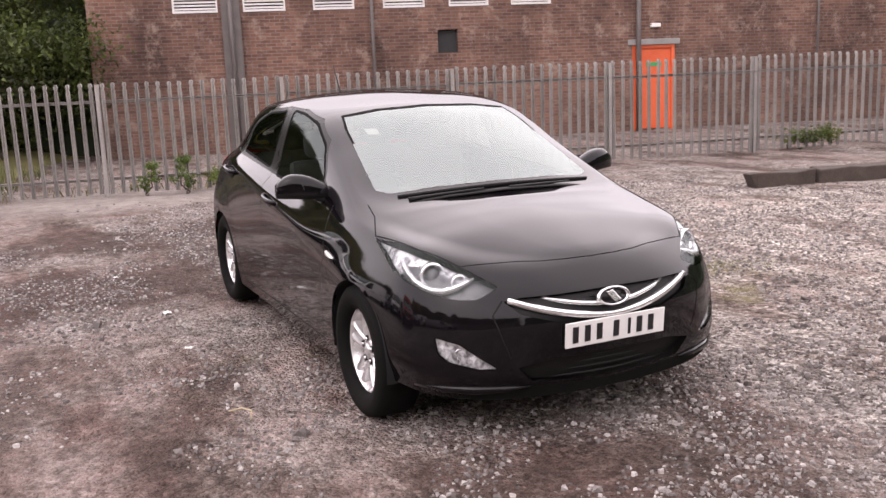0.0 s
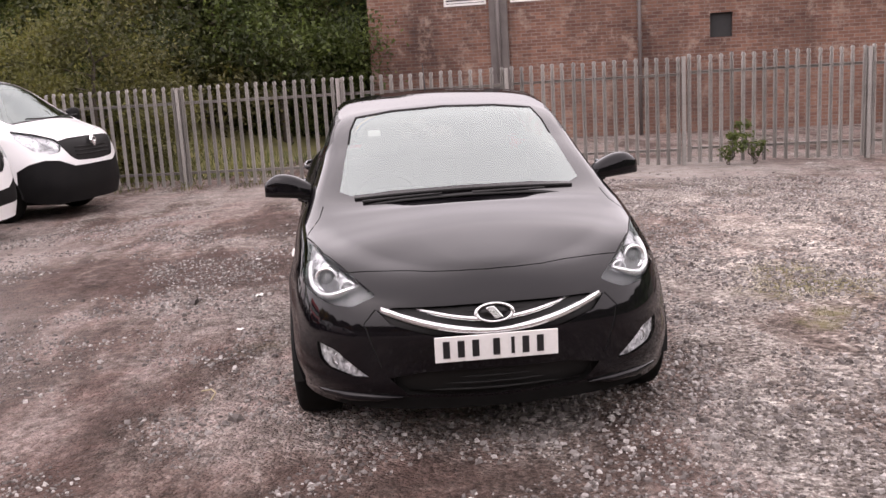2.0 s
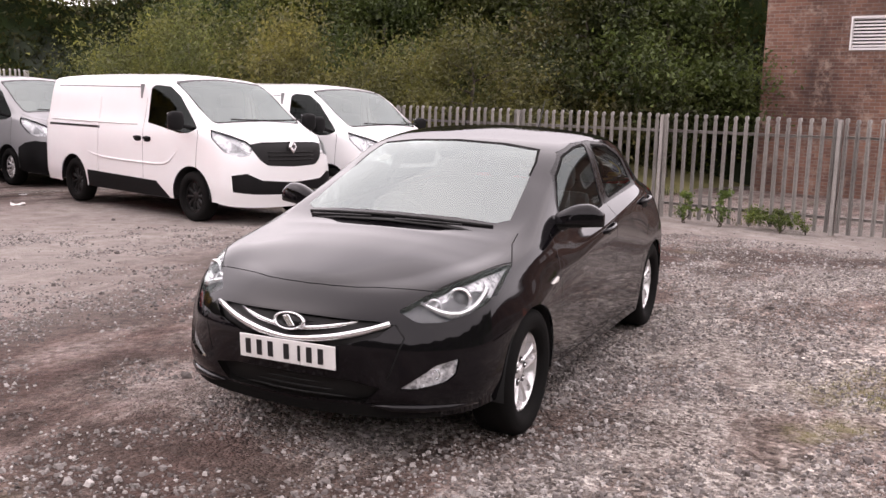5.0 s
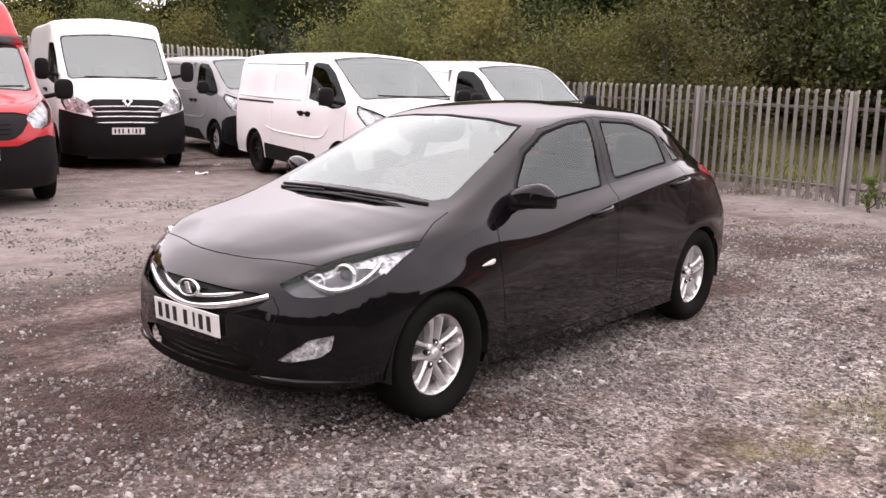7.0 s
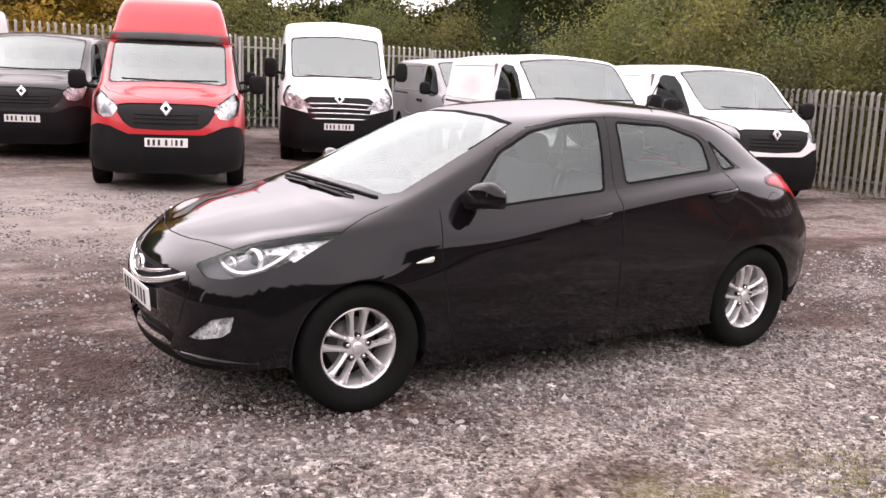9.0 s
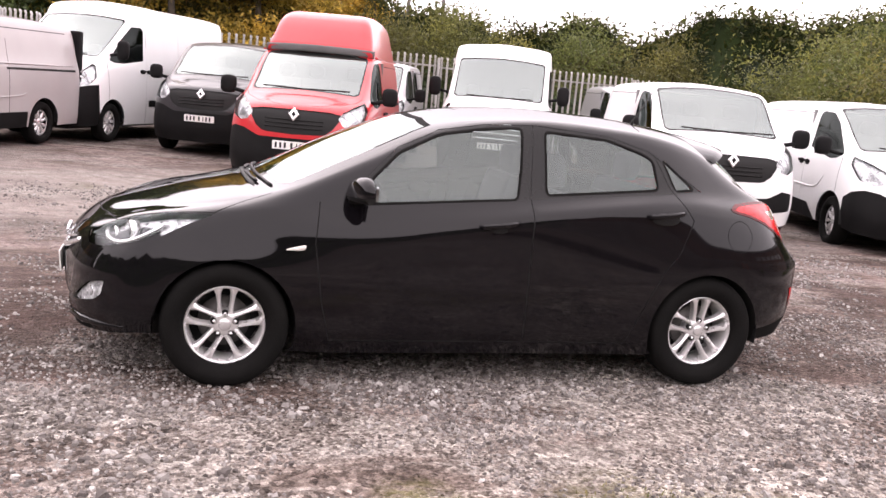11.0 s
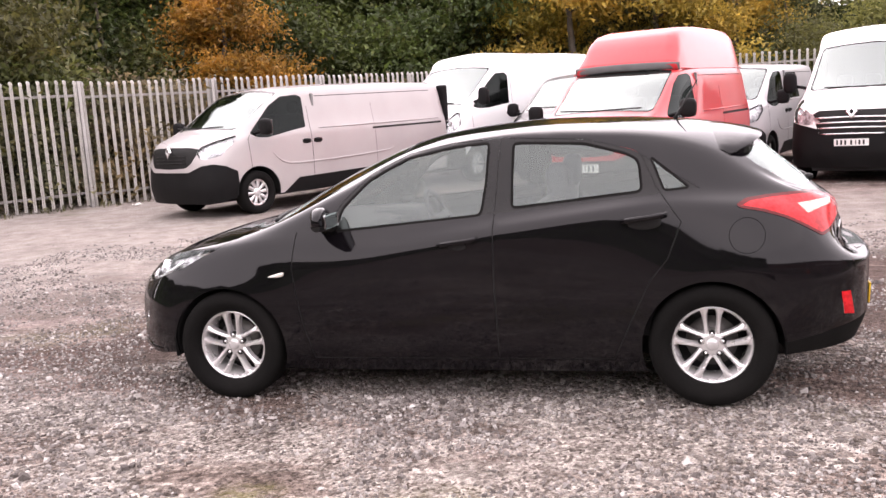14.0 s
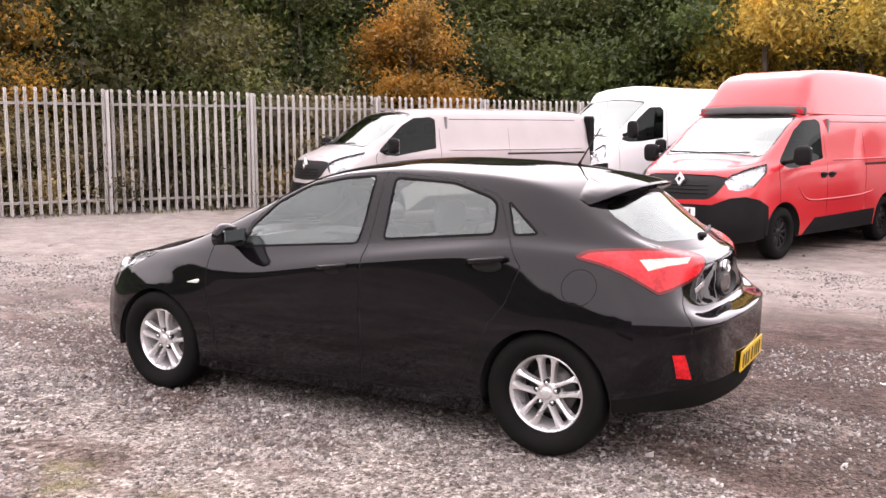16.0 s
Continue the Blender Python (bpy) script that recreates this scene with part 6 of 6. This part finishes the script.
TRAFFIC_XS = (-1.5, -2.3, -3.1)
SMALL_VAN = [
    level([(.90, 0, .24), (.88, .4, .24), (.80, .72, .25), (.62, .90, .27), (.40, .945, .30), (0, .955, .28), (-.4, .955, .28), (-.8, .95, .28)], TRAFFIC_XS, .95, .28, [(-3.7, .94, .30), (-4.0, .88, .30), (-4.06, .45, .30), (-4.06, 0, .30)]),
    level([(.955, 0, .5), (.935, .4, .5), (.84, .74, .5), (.65, .925, .52), (.40, .968, .55), (0, .978, .55), (-.4, .975, .52), (-.8, .972, .5)], TRAFFIC_XS, .972, .5, [(-3.7, .965, .52), (-4.03, .90, .5), (-4.08, .45, .5), (-4.08, 0, .5)]),
    level([(.95, 0, .74), (.925, .4, .74), (.82, .73, .76), (.63, .912, .78), (.40, .962, .80), (0, .975, .83), (-.4, .975, .83), (-.8, .975, .82)], TRAFFIC_XS, .975, .82, [(-3.7, .97, .82), (-4.03, .90, .8), (-4.07, .45, .8), (-4.07, 0, .8)]),
    level([(.905, 0, 1.02), (.875, .4, 1.03), (.755, .70, 1.05), (.57, .86, 1.08), (.35, .93, 1.11), (0, .955, 1.13), (-.4, .965, 1.13), (-.8, .967, 1.13)], TRAFFIC_XS, .967, 1.13, [(-3.7, .96, 1.13), (-4.02, .89, 1.13), (-4.05, .45, 1.13), (-4.05, 0, 1.13)]),
    level([(.83, 0, 1.13), (.79, .36, 1.14), (.65, .62, 1.17), (.47, .76, 1.20), (.28, .84, 1.235), (-.02, .885, 1.28), (-.4, .91, 1.32), (-.8, .918, 1.35)], TRAFFIC_XS, .92, 1.37, [(-3.7, .91, 1.37), (-3.99, .855, 1.37), (-4.03, .45, 1.37), (-4.03, 0, 1.37)]),
    level([(.74, 0, 1.175), (.68, .28, 1.185), (.52, .52, 1.215), (.38, .64, 1.25), (.22, .72, 1.305), (-.12, .76, 1.49), (-.48, .765, 1.72), (-.85, .775, 1.86)], TRAFFIC_XS, .80, 1.885, [(-3.7, .795, 1.87), (-3.94, .74, 1.85), (-3.975, .4, 1.87), (-3.98, 0, 1.88)]),
    level([(.70, 0, 1.19), (.64, 0, 1.21), (.56, 0, 1.235), (.48, 0, 1.265), (.36, 0, 1.305), (0, 0, 1.50), (-.42, 0, 1.755), (-.82, 0, 1.915)], TRAFFIC_XS, 0, 1.965, [(-3.6, 0, 1.945), (-3.86, 0, 1.925), (-3.93, 0, 1.905), (-3.96, 0, 1.89)]),
]
MASTER_XS = (-1.08, -2.2, -3.6)
LARGE_VAN = [
    level([(.80, 0, .27), (.78, .45, .27), (.70, .78, .28), (.53, .95, .30), (.35, .98, .32), (0, .985, .30), (-.4, .985, .30), (-.8, .985, .30)], MASTER_XS, .985, .30, [(-4.3, .975, .32), (-4.64, .92, .32), (-4.70, .5, .32), (-4.70, 0, .32)]),
    level([(.855, 0, .55), (.835, .45, .55), (.74, .80, .55), (.56, .965, .57), (.35, .998, .6), (0, 1.008, .6), (-.4, 1.008, .58), (-.8, 1.005, .56)], MASTER_XS, 1.005, .56, [(-4.3, 1.0, .56), (-4.66, .94, .56), (-4.72, .5, .56), (-4.72, 0, .56)]),
    level([(.845, 0, .85), (.82, .45, .85), (.72, .78, .87), (.55, .95, .89), (.34, .995, .92), (0, 1.008, .94), (-.4, 1.01, .94), (-.8, 1.01, .93)], MASTER_XS, 1.01, .93, [(-4.3, 1.005, .93), (-4.66, .94, .93), (-4.71, .5, .93), (-4.71, 0, .93)]),
    level([(.80, 0, 1.12), (.775, .45, 1.12), (.66, .75, 1.14), (.50, .91, 1.17), (.30, .97, 1.2), (0, .99, 1.23), (-.4, .998, 1.25), (-.8, 1.0, 1.26)], MASTER_XS, 1.0, 1.27, [(-4.3, .995, 1.27), (-4.65, .93, 1.27), (-4.70, .5, 1.27), (-4.70, 0, 1.27)]),
    level([(.73, 0, 1.26), (.69, .4, 1.265), (.56, .69, 1.29), (.41, .835, 1.32), (.22, .905, 1.36), (-.05, .935, 1.42), (-.4, .955, 1.47), (-.8, .965, 1.51)], MASTER_XS, .97, 1.55, [(-4.3, .965, 1.55), (-4.63, .905, 1.55), (-4.68, .5, 1.55), (-4.68, 0, 1.55)]),
    level([(.63, 0, 1.33), (.57, .32, 1.335), (.44, .58, 1.365), (.33, .71, 1.41), (.18, .785, 1.48), (-.15, .825, 1.70), (-.48, .84, 1.96), (-.77, .85, 2.17)], MASTER_XS, .87, 2.39, [(-4.3, .865, 2.37), (-4.58, .82, 2.34), (-4.62, .45, 2.37), (-4.63, 0, 2.38)]),
    level([(.58, 0, 1.35), (.51, 0, 1.37), (.43, 0, 1.395), (.36, 0, 1.43), (.27, 0, 1.48), (-.08, 0, 1.72), (-.43, 0, 2.0), (-.72, 0, 2.25)], MASTER_XS, 0, 2.485, [(-4.2, 0, 2.47), (-4.5, 0, 2.45), (-4.58, 0, 2.42), (-4.61, 0, 2.40)]),
]
flank_of = lambda pts: [(-x, z) for x, z in pts]


def small_van_cut(k, glazed=False):
    s = lambda x: x if x > -1.0 else -1.0 + (x + 1.0) * k
    rear_axle = s(-3.1)
    window = [(.05, 1.235), (-.06, 1.175), (-.24, 1.16), (-.72, 1.235), (-1.04, 1.275), (-1.07, 1.755), (-.98, 1.795), (-.66, 1.775), (-.42, 1.645)]
    zones = [
        ("arch", 90, flank_of(ring(0, .335, .405))), ("arch", 90, flank_of(ring(rear_axle, .335, .395))),
        ("headlamp", 45, rounded([(-.18, 1.02), (-.10, 1.095), (.1, 1.165), (.40, 1.235), (.37, 1.12), (.18, .95), (-.02, .90), (-.14, .92)], .02)),
        ("grille", 0, [(0, 1.095), (.44, 1.088), (.60, 1.06), (.58, .98), (.50, .86), (.42, .80), (.36, .785), (0, .77)]),
        ("insert", 45, [(-.75, .40), (-.75, .56), (-.30, .60), (-.12, .69), (.08, .66), (.06, .45), (-.2, .42)]),
        ("bumper", 45, [(-.75, .2), (-.75, .72), (-.33, .72), (-.12, .81), (.06, .83), (.25, .79), (.40, .70), (.42, .2)]),
        ("window", 90, flank_of(rounded(window, .03))),
        ("windscreen", 0, [(0, 1.36), (.4, 1.345), (.66, 1.325), (.71, 1.35), (.71, 1.6), (.705, 1.79), (.67, 1.825), (.4, 1.86), (0, 1.88)]), ("screen_seal", 0, [(0, 1.338), (0.4, 1.323), (0.682, 1.303), (0.732, 1.328), (0.732, 1.622), (0.727, 1.812), (0.692, 1.847), (0.4, 1.882), (0, 1.902)]),
        *([("window2", 90, flank_of(rounded([(-1.2, 1.27), (-1.22, 1.75), (-2.26, 1.76), (-2.28, 1.28)], .04)))] if glazed else []),
        ("sill", 90, flank_of([(-.48, .28), (rear_axle + .44, .28), (rear_axle + .44, .52), (-.80, .49)])),
        ("seam1", 90, flank_of(seam([(.10, .60), (.12, 1.15), (.06, 1.22)], .008))), ("seam2", 90, flank_of(seam([(-1.13, .3), (-1.13, 1.6)], .008))),
        ("seam3", 90, flank_of(seam([(s(-2.35), .3), (s(-2.35), 1.6)], .008))), ("rail", 90, flank_of(seam([(s(-2.3), 1.17), (s(-3.85), 1.17)], .035))),
        ("seam4", 90, flank_of(seam([(-1.35, 1.76), (s(-3.7), 1.76)], .012))), ("seam5", 90, flank_of(seam([(-1.3, 1.24), (s(-3.8), 1.24)], .008))),
        ("seam6", "top", seam([(.80, .2), (.68, .52), (.42, .72), (.24, .78)], .008)),
    ]
    return parted(Skin([ramp_x(c, k) for c in SMALL_VAN], 520, 220), zones, 96, 44)


def large_van_cut():
    window = [(.02, 1.43), (-.12, 1.39), (-.4, 1.39), (-1.05, 1.46), (-1.08, 2.0), (-1.0, 2.06), (-.74, 2.05), (-.44, 1.84)]
    zones = [
        ("arch", 90, flank_of(ring(0, .345, .415))), ("arch", 90, flank_of(ring(-3.682, .345, .405))),
        ("headlamp", 45, rounded([(-.23, .99), (-.1, 1.1), (.1, 1.21), (.30, 1.345), (.36, 1.33), (.355, 1.12), (.22, .99), (-.04, .94)], .02)),
        ("grille", 0, [(0, 1.17), (.50, 1.165), (.60, 1.11), (.49, .80), (0, .78)]),
        ("bumper", 45, [(-.7, .2), (-.7, .84), (-.3, .86), (-.02, .935), (.22, .985), (.40, 1.0), (.45, .2)]),
        ("window", 90, flank_of(rounded(window, .03))),
        ("windscreen", 0, [(0, 1.525), (.4, 1.51), (.72, 1.49), (.775, 1.52), (.78, 1.85), (.775, 2.11), (.74, 2.15), (.4, 2.185), (0, 2.20)]), ("screen_seal", 0, [(0, 1.503), (0.4, 1.488), (0.742, 1.468), (0.797, 1.498), (0.802, 1.872), (0.797, 2.132), (0.762, 2.172), (0.4, 2.207), (0, 2.222)]),
        ("sill", 90, flank_of([(-1.25, .62), (-3.2, .62), (-3.2, .74), (-1.25, .74)])),
        ("seam1", 90, flank_of(seam([(.12, .62), (.14, 1.3), (.06, 1.40)], .008))), ("seam2", 90, flank_of(seam([(-1.16, .32), (-1.16, 2.2)], .008))),
        ("seam3", 90, flank_of(seam([(-2.45, .32), (-2.45, 2.25)], .008))), ("rail", 90, flank_of(seam([(-2.4, 1.3), (-4.2, 1.3)], .03))),
        ("seam4", "top", seam([(.70, .2), (.60, .55), (.40, .76), (.2, .84)], .008)),
    ]
    return parted(Skin(LARGE_VAN, 520, 220), zones, 96, 44)


def van_wheel(parent, m, cap, r=0.335):
    """A steel wheel with a ten-slot cover; its face looks along +y."""
    bm = bmesh.new()
    k = r / 0.335
    lathe(bm, [(0, .055), (.05, .055), (.06, .045), (.075, .04)], 30)
    for i in range(10):
        a = math.tau * i / 10
        rings = []
        for f in (0, .5, 1):
            c, d = Vector((math.cos(a), 0, math.sin(a))), Vector((-math.sin(a), 0, math.cos(a)))
            p = c * (.065 + f * .115) * k + Vector((0, .045 + .01 * math.sin(f * 3), 0))
            w = .018 + .014 * f
            rings.append([bm.verts.new(p + d * q * w + Vector((0, y, 0))) for q, y in ((-1, -.025), (-.8, 0), (.8, 0), (1, -.025))])
        for p, q in zip(rings, rings[1:]):
            for j in range(3):
                bm.faces.new((p[j], p[j + 1], q[j + 1], q[j]))
    lathe(bm, [(.178 * k, .045), (.2 * k, .055), (.212 * k, .05), (.212 * k, .0)], 36)
    bmesh.ops.recalc_face_normals(bm, faces=bm.faces)
    w = part("wheel", bm, cap, parent, smooth=True)
    w.matrix_basis = m
    lathed("tyre", [(.2 * k, -.1), (.24 * k, -.11), (.3 * k, -.105), (.327 * k, -.085), (.335 * k, -.05), (.335 * k, .05), (.327 * k, .085), (.3 * k, .105), (.24 * k, .11), (.212 * k, .09), (.2 * k, .0)], RUBBER, w, 40, close=True)
    lathed("wheel_disc", [(0, .01), (.2 * k, .01), (.2 * k, -.02)], SEAM, w, 28)
    return w


def diamond(parent, m, size=0.085):
    """A plain chrome diamond ring."""
    bm = bmesh.new()
    outer = [(0, 1.3), (1, 0), (0, -1.3), (-1, 0)]
    rings = [[bm.verts.new(m @ Vector((x * size * k, y, z * size * k))) for x, z in outer] for k, y in ((1, -.01), (1, .012), (.78, .022), (.42, .022), (.42, -.01))]
    for a, b in zip(rings, rings[1:]):
        for i in range(4):
            bm.faces.new((a[i], a[(i + 1) % 4], b[(i + 1) % 4], b[i]))
    bmesh.ops.recalc_face_normals(bm, faces=bm.faces)
    return part("emblem", bm, CHROME, parent, "plain chrome diamond emblem")


def van(cut, label, m, colour, large=False, k=1.0, dark_bumper=True, cap=None, plate=True, high_roof=False, group="row of parked vans"):
    root = thing("van", label, "van", m, group=group)
    s_ = lambda x: x if x > -1.0 else -1.0 + (x + 1.0) * k
    axle = -3.682 if large else s_(-3.1)
    rear = -4.7 if large else s_(-4.05)
    wide, hub = (1.0, .345) if large else (.97, .335)
    body = panel("body", cut, ["body"] + ([] if dark_bumper else ["bumper"]), colour, root, 0)
    panel("bumper", cut, ["bumper", "insert"] if dark_bumper else ["insert"], GREY_PLASTIC, root, 0, 0.0, "dark plastic front bumper")
    panel("windscreen", cut, ["windscreen"], VAN_SCREEN, root, 0, 0.004).visible_shadow = False
    panel("screen_seal", cut, ["screen_seal"], GLOSS_BLACK, root, 0, 0.003, "black rubber windscreen surround")
    grille = panel("grille", cut, ["grille"], BLACK_PLASTIC, root, 0, 0.012)
    nose = .86 if large else .955
    if large:
        for z, w in ((.805, .47), (.90, .50), (.98, .53), (1.06, .56)):
            swept("grille_bar", [(.855 - .055 * (y / .5) ** 2 - .12 * max(0, z - .9), y, z - .012 * (y / .5) ** 2) for y in np.linspace(-w, w, 13)], .02, .022, CHROME, grille, "thin chrome grille bar")
    else:
        for z in (.86, .91, .96):
            swept("grille_slat", [(.94 - .06 * (y / .5) ** 2 - .2 * (z - .86), y, z) for y in np.linspace(-.38, .38, 11)], .016, .014, BLACK_PLASTIC, grille)
    diamond(root, pose(.85 if large else .925, 0, 1.14 if large else 1.03, 0, 0, -90) @ pose(0, 0, 0, 8, 0, 0), .085 if large else .07)
    for s in (1, -1):
        hl = panel("headlamp", cut, ["headlamp"], CLEAR, root, s, 0.001, "clear headlamp")
        hl.visible_shadow = False
        panel("reflector", cut, ["headlamp"], VAN_BOWL, hl, s, 0.04)
        c = (.62, .80 * s, 1.16) if large else (.70, .62 * s, 1.02)
        aim = Matrix.Translation(c) @ look((0, 0, 0), (1, .45 * s, .05)) @ Matrix.Rotation(radians(-90), 4, "X")
        lathed("lamp_ring", [(.04, 0), (.05, .02), (.06, .02), (.062, -.01)], CHROME, hl, 22, aim)
        panel("door_window", cut, ["window"], DARK_GLASS, root, s, 0.005).visible_shadow = False
        rear_pane = panel("side_window", cut, ["window2"], DARK_GLASS, root, s, 0.005)
        if rear_pane:
            rear_pane.visible_shadow = False
        panel("sill_moulding", cut, ["sill"], GREY_PLASTIC, root, s, -0.006)
        panel("door_rail", cut, ["rail"], SEAM, root, s, 0.008)
        for k in range(1, 7):
            panel("shut_line", cut, ["seam%d" % k], SEAM, root, s, 0.004)
        mz = 1.62 if large else 1.33
        mr = blob("door_mirror", ((-.02 if large else -.07), (wide + .16) * s, mz), (.13, .22, .34 if large else .25), GREY_PLASTIC, root, 3.2, label="black door mirror")
        boxed("mirror_glass", ((-.092 if large else -.142), (wide + .08) * s if s > 0 else (wide + .24) * s, mz - .12), ((-.086 if large else -.136), (wide + .24) * s if s > 0 else (wide + .08) * s, mz + .1), CHROME, mr, .004)
        swept("mirror_arm", [((-.04), (wide - .09) * s, mz - .1), ((-.05), (wide + .08) * s, mz - .06)], .06, .05, GREY_PLASTIC, mr)
        for x in (-1.02, -1.26):
            blob("handle_recess", (x, (wide - .004) * s, 1.05 if not large else 1.26), (.2, .022, .085), SEAM, root, 2.6)
            swept("door_handle", [(x + .09, (wide - .01) * s, 1.06 if not large else 1.27), (x + .05, (wide + .025) * s, 1.065 if not large else 1.275), (x - .06, (wide + .025) * s, 1.065 if not large else 1.275), (x - .09, (wide - .01) * s, 1.06 if not large else 1.27)], .02, .04, GREY_PLASTIC, root)
        if not large:
            low_line = [(-.30, .972, .93), (-.38, .974, .85), (-.48, .976, .775), (-.62, .977, .735), (-.85, .977, .722), (-1.6, .977, .722), (-2.2, .977, .735), (axle + .62, .977, .765), (axle + .47, .974, .80)]
            swept("flank_pressing", [(x, y * s, z) for x, y, z in low_line], .022, .026, colour, root, "", [.2, .7, 1, 1, 1, 1, 1, .8, .2])
            swept("flank_pressing", [(x, (.955 if x > axle - .5 else .945) * s, 1.245) for x in np.linspace(-1.38, rear + .42, 8)], .022, .022, colour, root, "", [.2, 1, 1, 1, 1, 1, .8, .2])
        for x in (0, axle):
            lathed("wheel_arch_liner", [(hub + .07, .95 * s), (hub + .075, .6 * s), (hub + .03, .55 * s), (0, .54 * s)], SEAM, root, 32, pose(x, 0, hub), floor=.28)
            van_wheel(root, pose(x, (wide - .135) * s, hub, 0, 17 if x else 40, 0 if s > 0 else 180), cap or ALLOY, hub)
    if plate:
        number_plate(root, pose(nose + .002, 0, .67 if large else .625, 0, 0, -90), PLATE_WHITE, "white front number plate with dark bars")
    # cab, floor and bulkhead
    bm = bmesh.new()
    box(bm, (rear + .1, -.62, .22), (.75, .62, .32), .02)
    box(bm, (axle + .45, -.9, .26), (-.45, .9, .34), .02)
    part("underbody", bm, SEAM, root)
    base = 1.3 if not large else 1.45
    bm = bmesh.new()
    box(bm, (-.12, -.8, .8), (.34, .8, base - .05), .05)
    part("dashboard", bm, DASH, root)
    boxed("bulkhead", (-1.3, -.88, .34), (-1.26, .88, 1.8 if not large else 2.25), BULKHEAD, root)
    for y in (.48, -.1, -.55):
        seat_m = part_seat(root, -.78, y, base)
    wz = base + .035
    for y0, y1 in ((-.55, .12), (.08, .62)):
        swept("wiper", [(.36 - .05 * abs(y) - (0.0 if not large else .1), y, wz + .02 + .02 * abs(y)) for y in np.linspace(y0, y1, 6)], .016, .02, BLACK_PLASTIC, root)
    boxed("paper", (.05, .1, base - .04), (.2, .42, base - .034), PAPER, root)
    if high_roof:
        bm = bmesh.new()
        rows = []
        for x, top, w in ((-.66, 1.93, .765), (-.72, 2.01, .775), (-.90, 2.2, .79), (-1.06, 2.345, .80), (-1.2, 2.425, .805), (-1.5, 2.48, .81), (-2.2, 2.51, .815), (-3.2, 2.5, .81), (-3.75, 2.48, .80), (-3.92, 2.43, .79), (-3.98, 2.3, .775)):
            lo = 1.86
            tall = min(1, max(0, (top - 1.95) / .5))
            ring_ = []
            for a in np.linspace(0, math.pi, 25):
                c, q = math.cos(a), math.sin(a)
                h = q ** (.25 + .15 * (1 - tall))
                y = (w - .15 * tall * h) * math.copysign(abs(c) ** .16, c)
                bow = .10 * (y / w) ** 2 if x > -1.0 else 0
                ring_.append(bm.verts.new((x - bow, y, lo + (top - lo) * h)))
            rows.append(ring_)
        for a, b in zip(rows, rows[1:]):
            for i in range(24):
                bm.faces.new((a[i], a[i + 1], b[i + 1], b[i]))
        bm.faces.new(rows[0][::-1])
        bm.faces.new(rows[-1])
        bmesh.ops.recalc_face_normals(bm, faces=bm.faces)
        part("high_roof", bm, colour, root, "raised red roof moulding", smooth=True)
        swept("roof_band", [(-.665 - .14 * (y / .78) ** 2, y, 1.925 - .02 * (y / .78) ** 2) for y in np.linspace(-.785, .785, 15)], .05, .105, BAND, root, "dark grey band above the windscreen")
        for s in (1, -1):
            swept("roof_seam", [(x, .815 * s, 1.865) for x in np.linspace(-.78, -3.95, 8)], .02, .022, colour, root)
    return root


def part_seat(parent, x, y, base):
    bm = bmesh.new()
    box(bm, (x - .22, y - .24, .6), (x + .28, y + .24, .85), .05)
    box(bm, (-.07, y - .24, 0), (.07, y + .24, .7), .05, Matrix.Translation((x - .25, 0, .8)) @ Matrix.Rotation(radians(-12), 4, "Y"))
    s = part("seat", bm, SEAT_CLOTH, parent)
    blob("headrest", (x - .42, y, 1.6), (.1, .26, .2), SEAT_CLOTH, s, 3)
    return s


SHORT, CREW, LONG, TALL = small_van_cut(1.0), small_van_cut(1.0, True), small_van_cut(1.0 + 0.4 / 2.1), large_van_cut()
van(SHORT, "white panel van with body-coloured bumper and dark insert", pose(-5.22, -5.60, -0.05, 0, 0, 73.4), WHITE_PAINT, dark_bumper=False, cap=BLACK_PLASTIC, plate=False)
van(SHORT, "white panel van with dark plastic bumper by the fence", pose(-7.82, -5.05, -0.10, 0, 0, 72.7), WHITE_PAINT, plate=False)
van(SHORT, "red high-roof panel van with dark plastic bumper", pose(-0.12, -7.77, -0.01, 0, 0, 72.5), RED_PAINT, high_roof=True, cap=BLACK_PLASTIC)
silver_van = van(LONG, "pale silver long panel van with dark bumper", pose(6.04, -8.09, 0.06, 0, 0, 64.3), SILVER_PAINT, k=1.0 + 0.4 / 2.1, plate=False)
# dark upright box along the van's rear corner
boxed("rear_corner_strip", (-4.66, .74, .48), (-4.53, .93, 1.84), GREY_PLASTIC, silver_van, .04, "dark upright strip at the van's rear corner")
van(TALL, "large white panel van with chrome grille bars", pose(-3.94, -10.89, -0.08, 0, 0, 69), WHITE_PAINT, large=True)
van(TALL, "large white panel van parked near the far fence", pose(3.61, -12.74, 0.03, 0, 0, 63.2), WHITE_PAINT, large=True, plate=False)
van(SHORT, "black panel van parked behind the red van", pose(0.95, -11.74, 0.02, 0, 0, 71.1), DARK_PAINT)
van(CREW, "pale silver crew van with dark side windows", pose(-1.75, -12.6, -0.02, 0, 0, 72), PALE_GREY, plate=False)
van(SHORT, "mid-grey panel van parked between white vans", pose(-7.4, -11.5, -0.08, 0, 0, 74), GREY_PAINT, plate=False)

# ---- far utility poles beyond the trees ----
for x in (-11.1, -13.2):
    tagged(tubed("utility_pole", [(x, -50, -0.3), (x, -50, 11)], [0.14, 0.09], PIPE, None, 10), "tall thin grey utility pole beyond the trees", "pole", group="far utility poles")
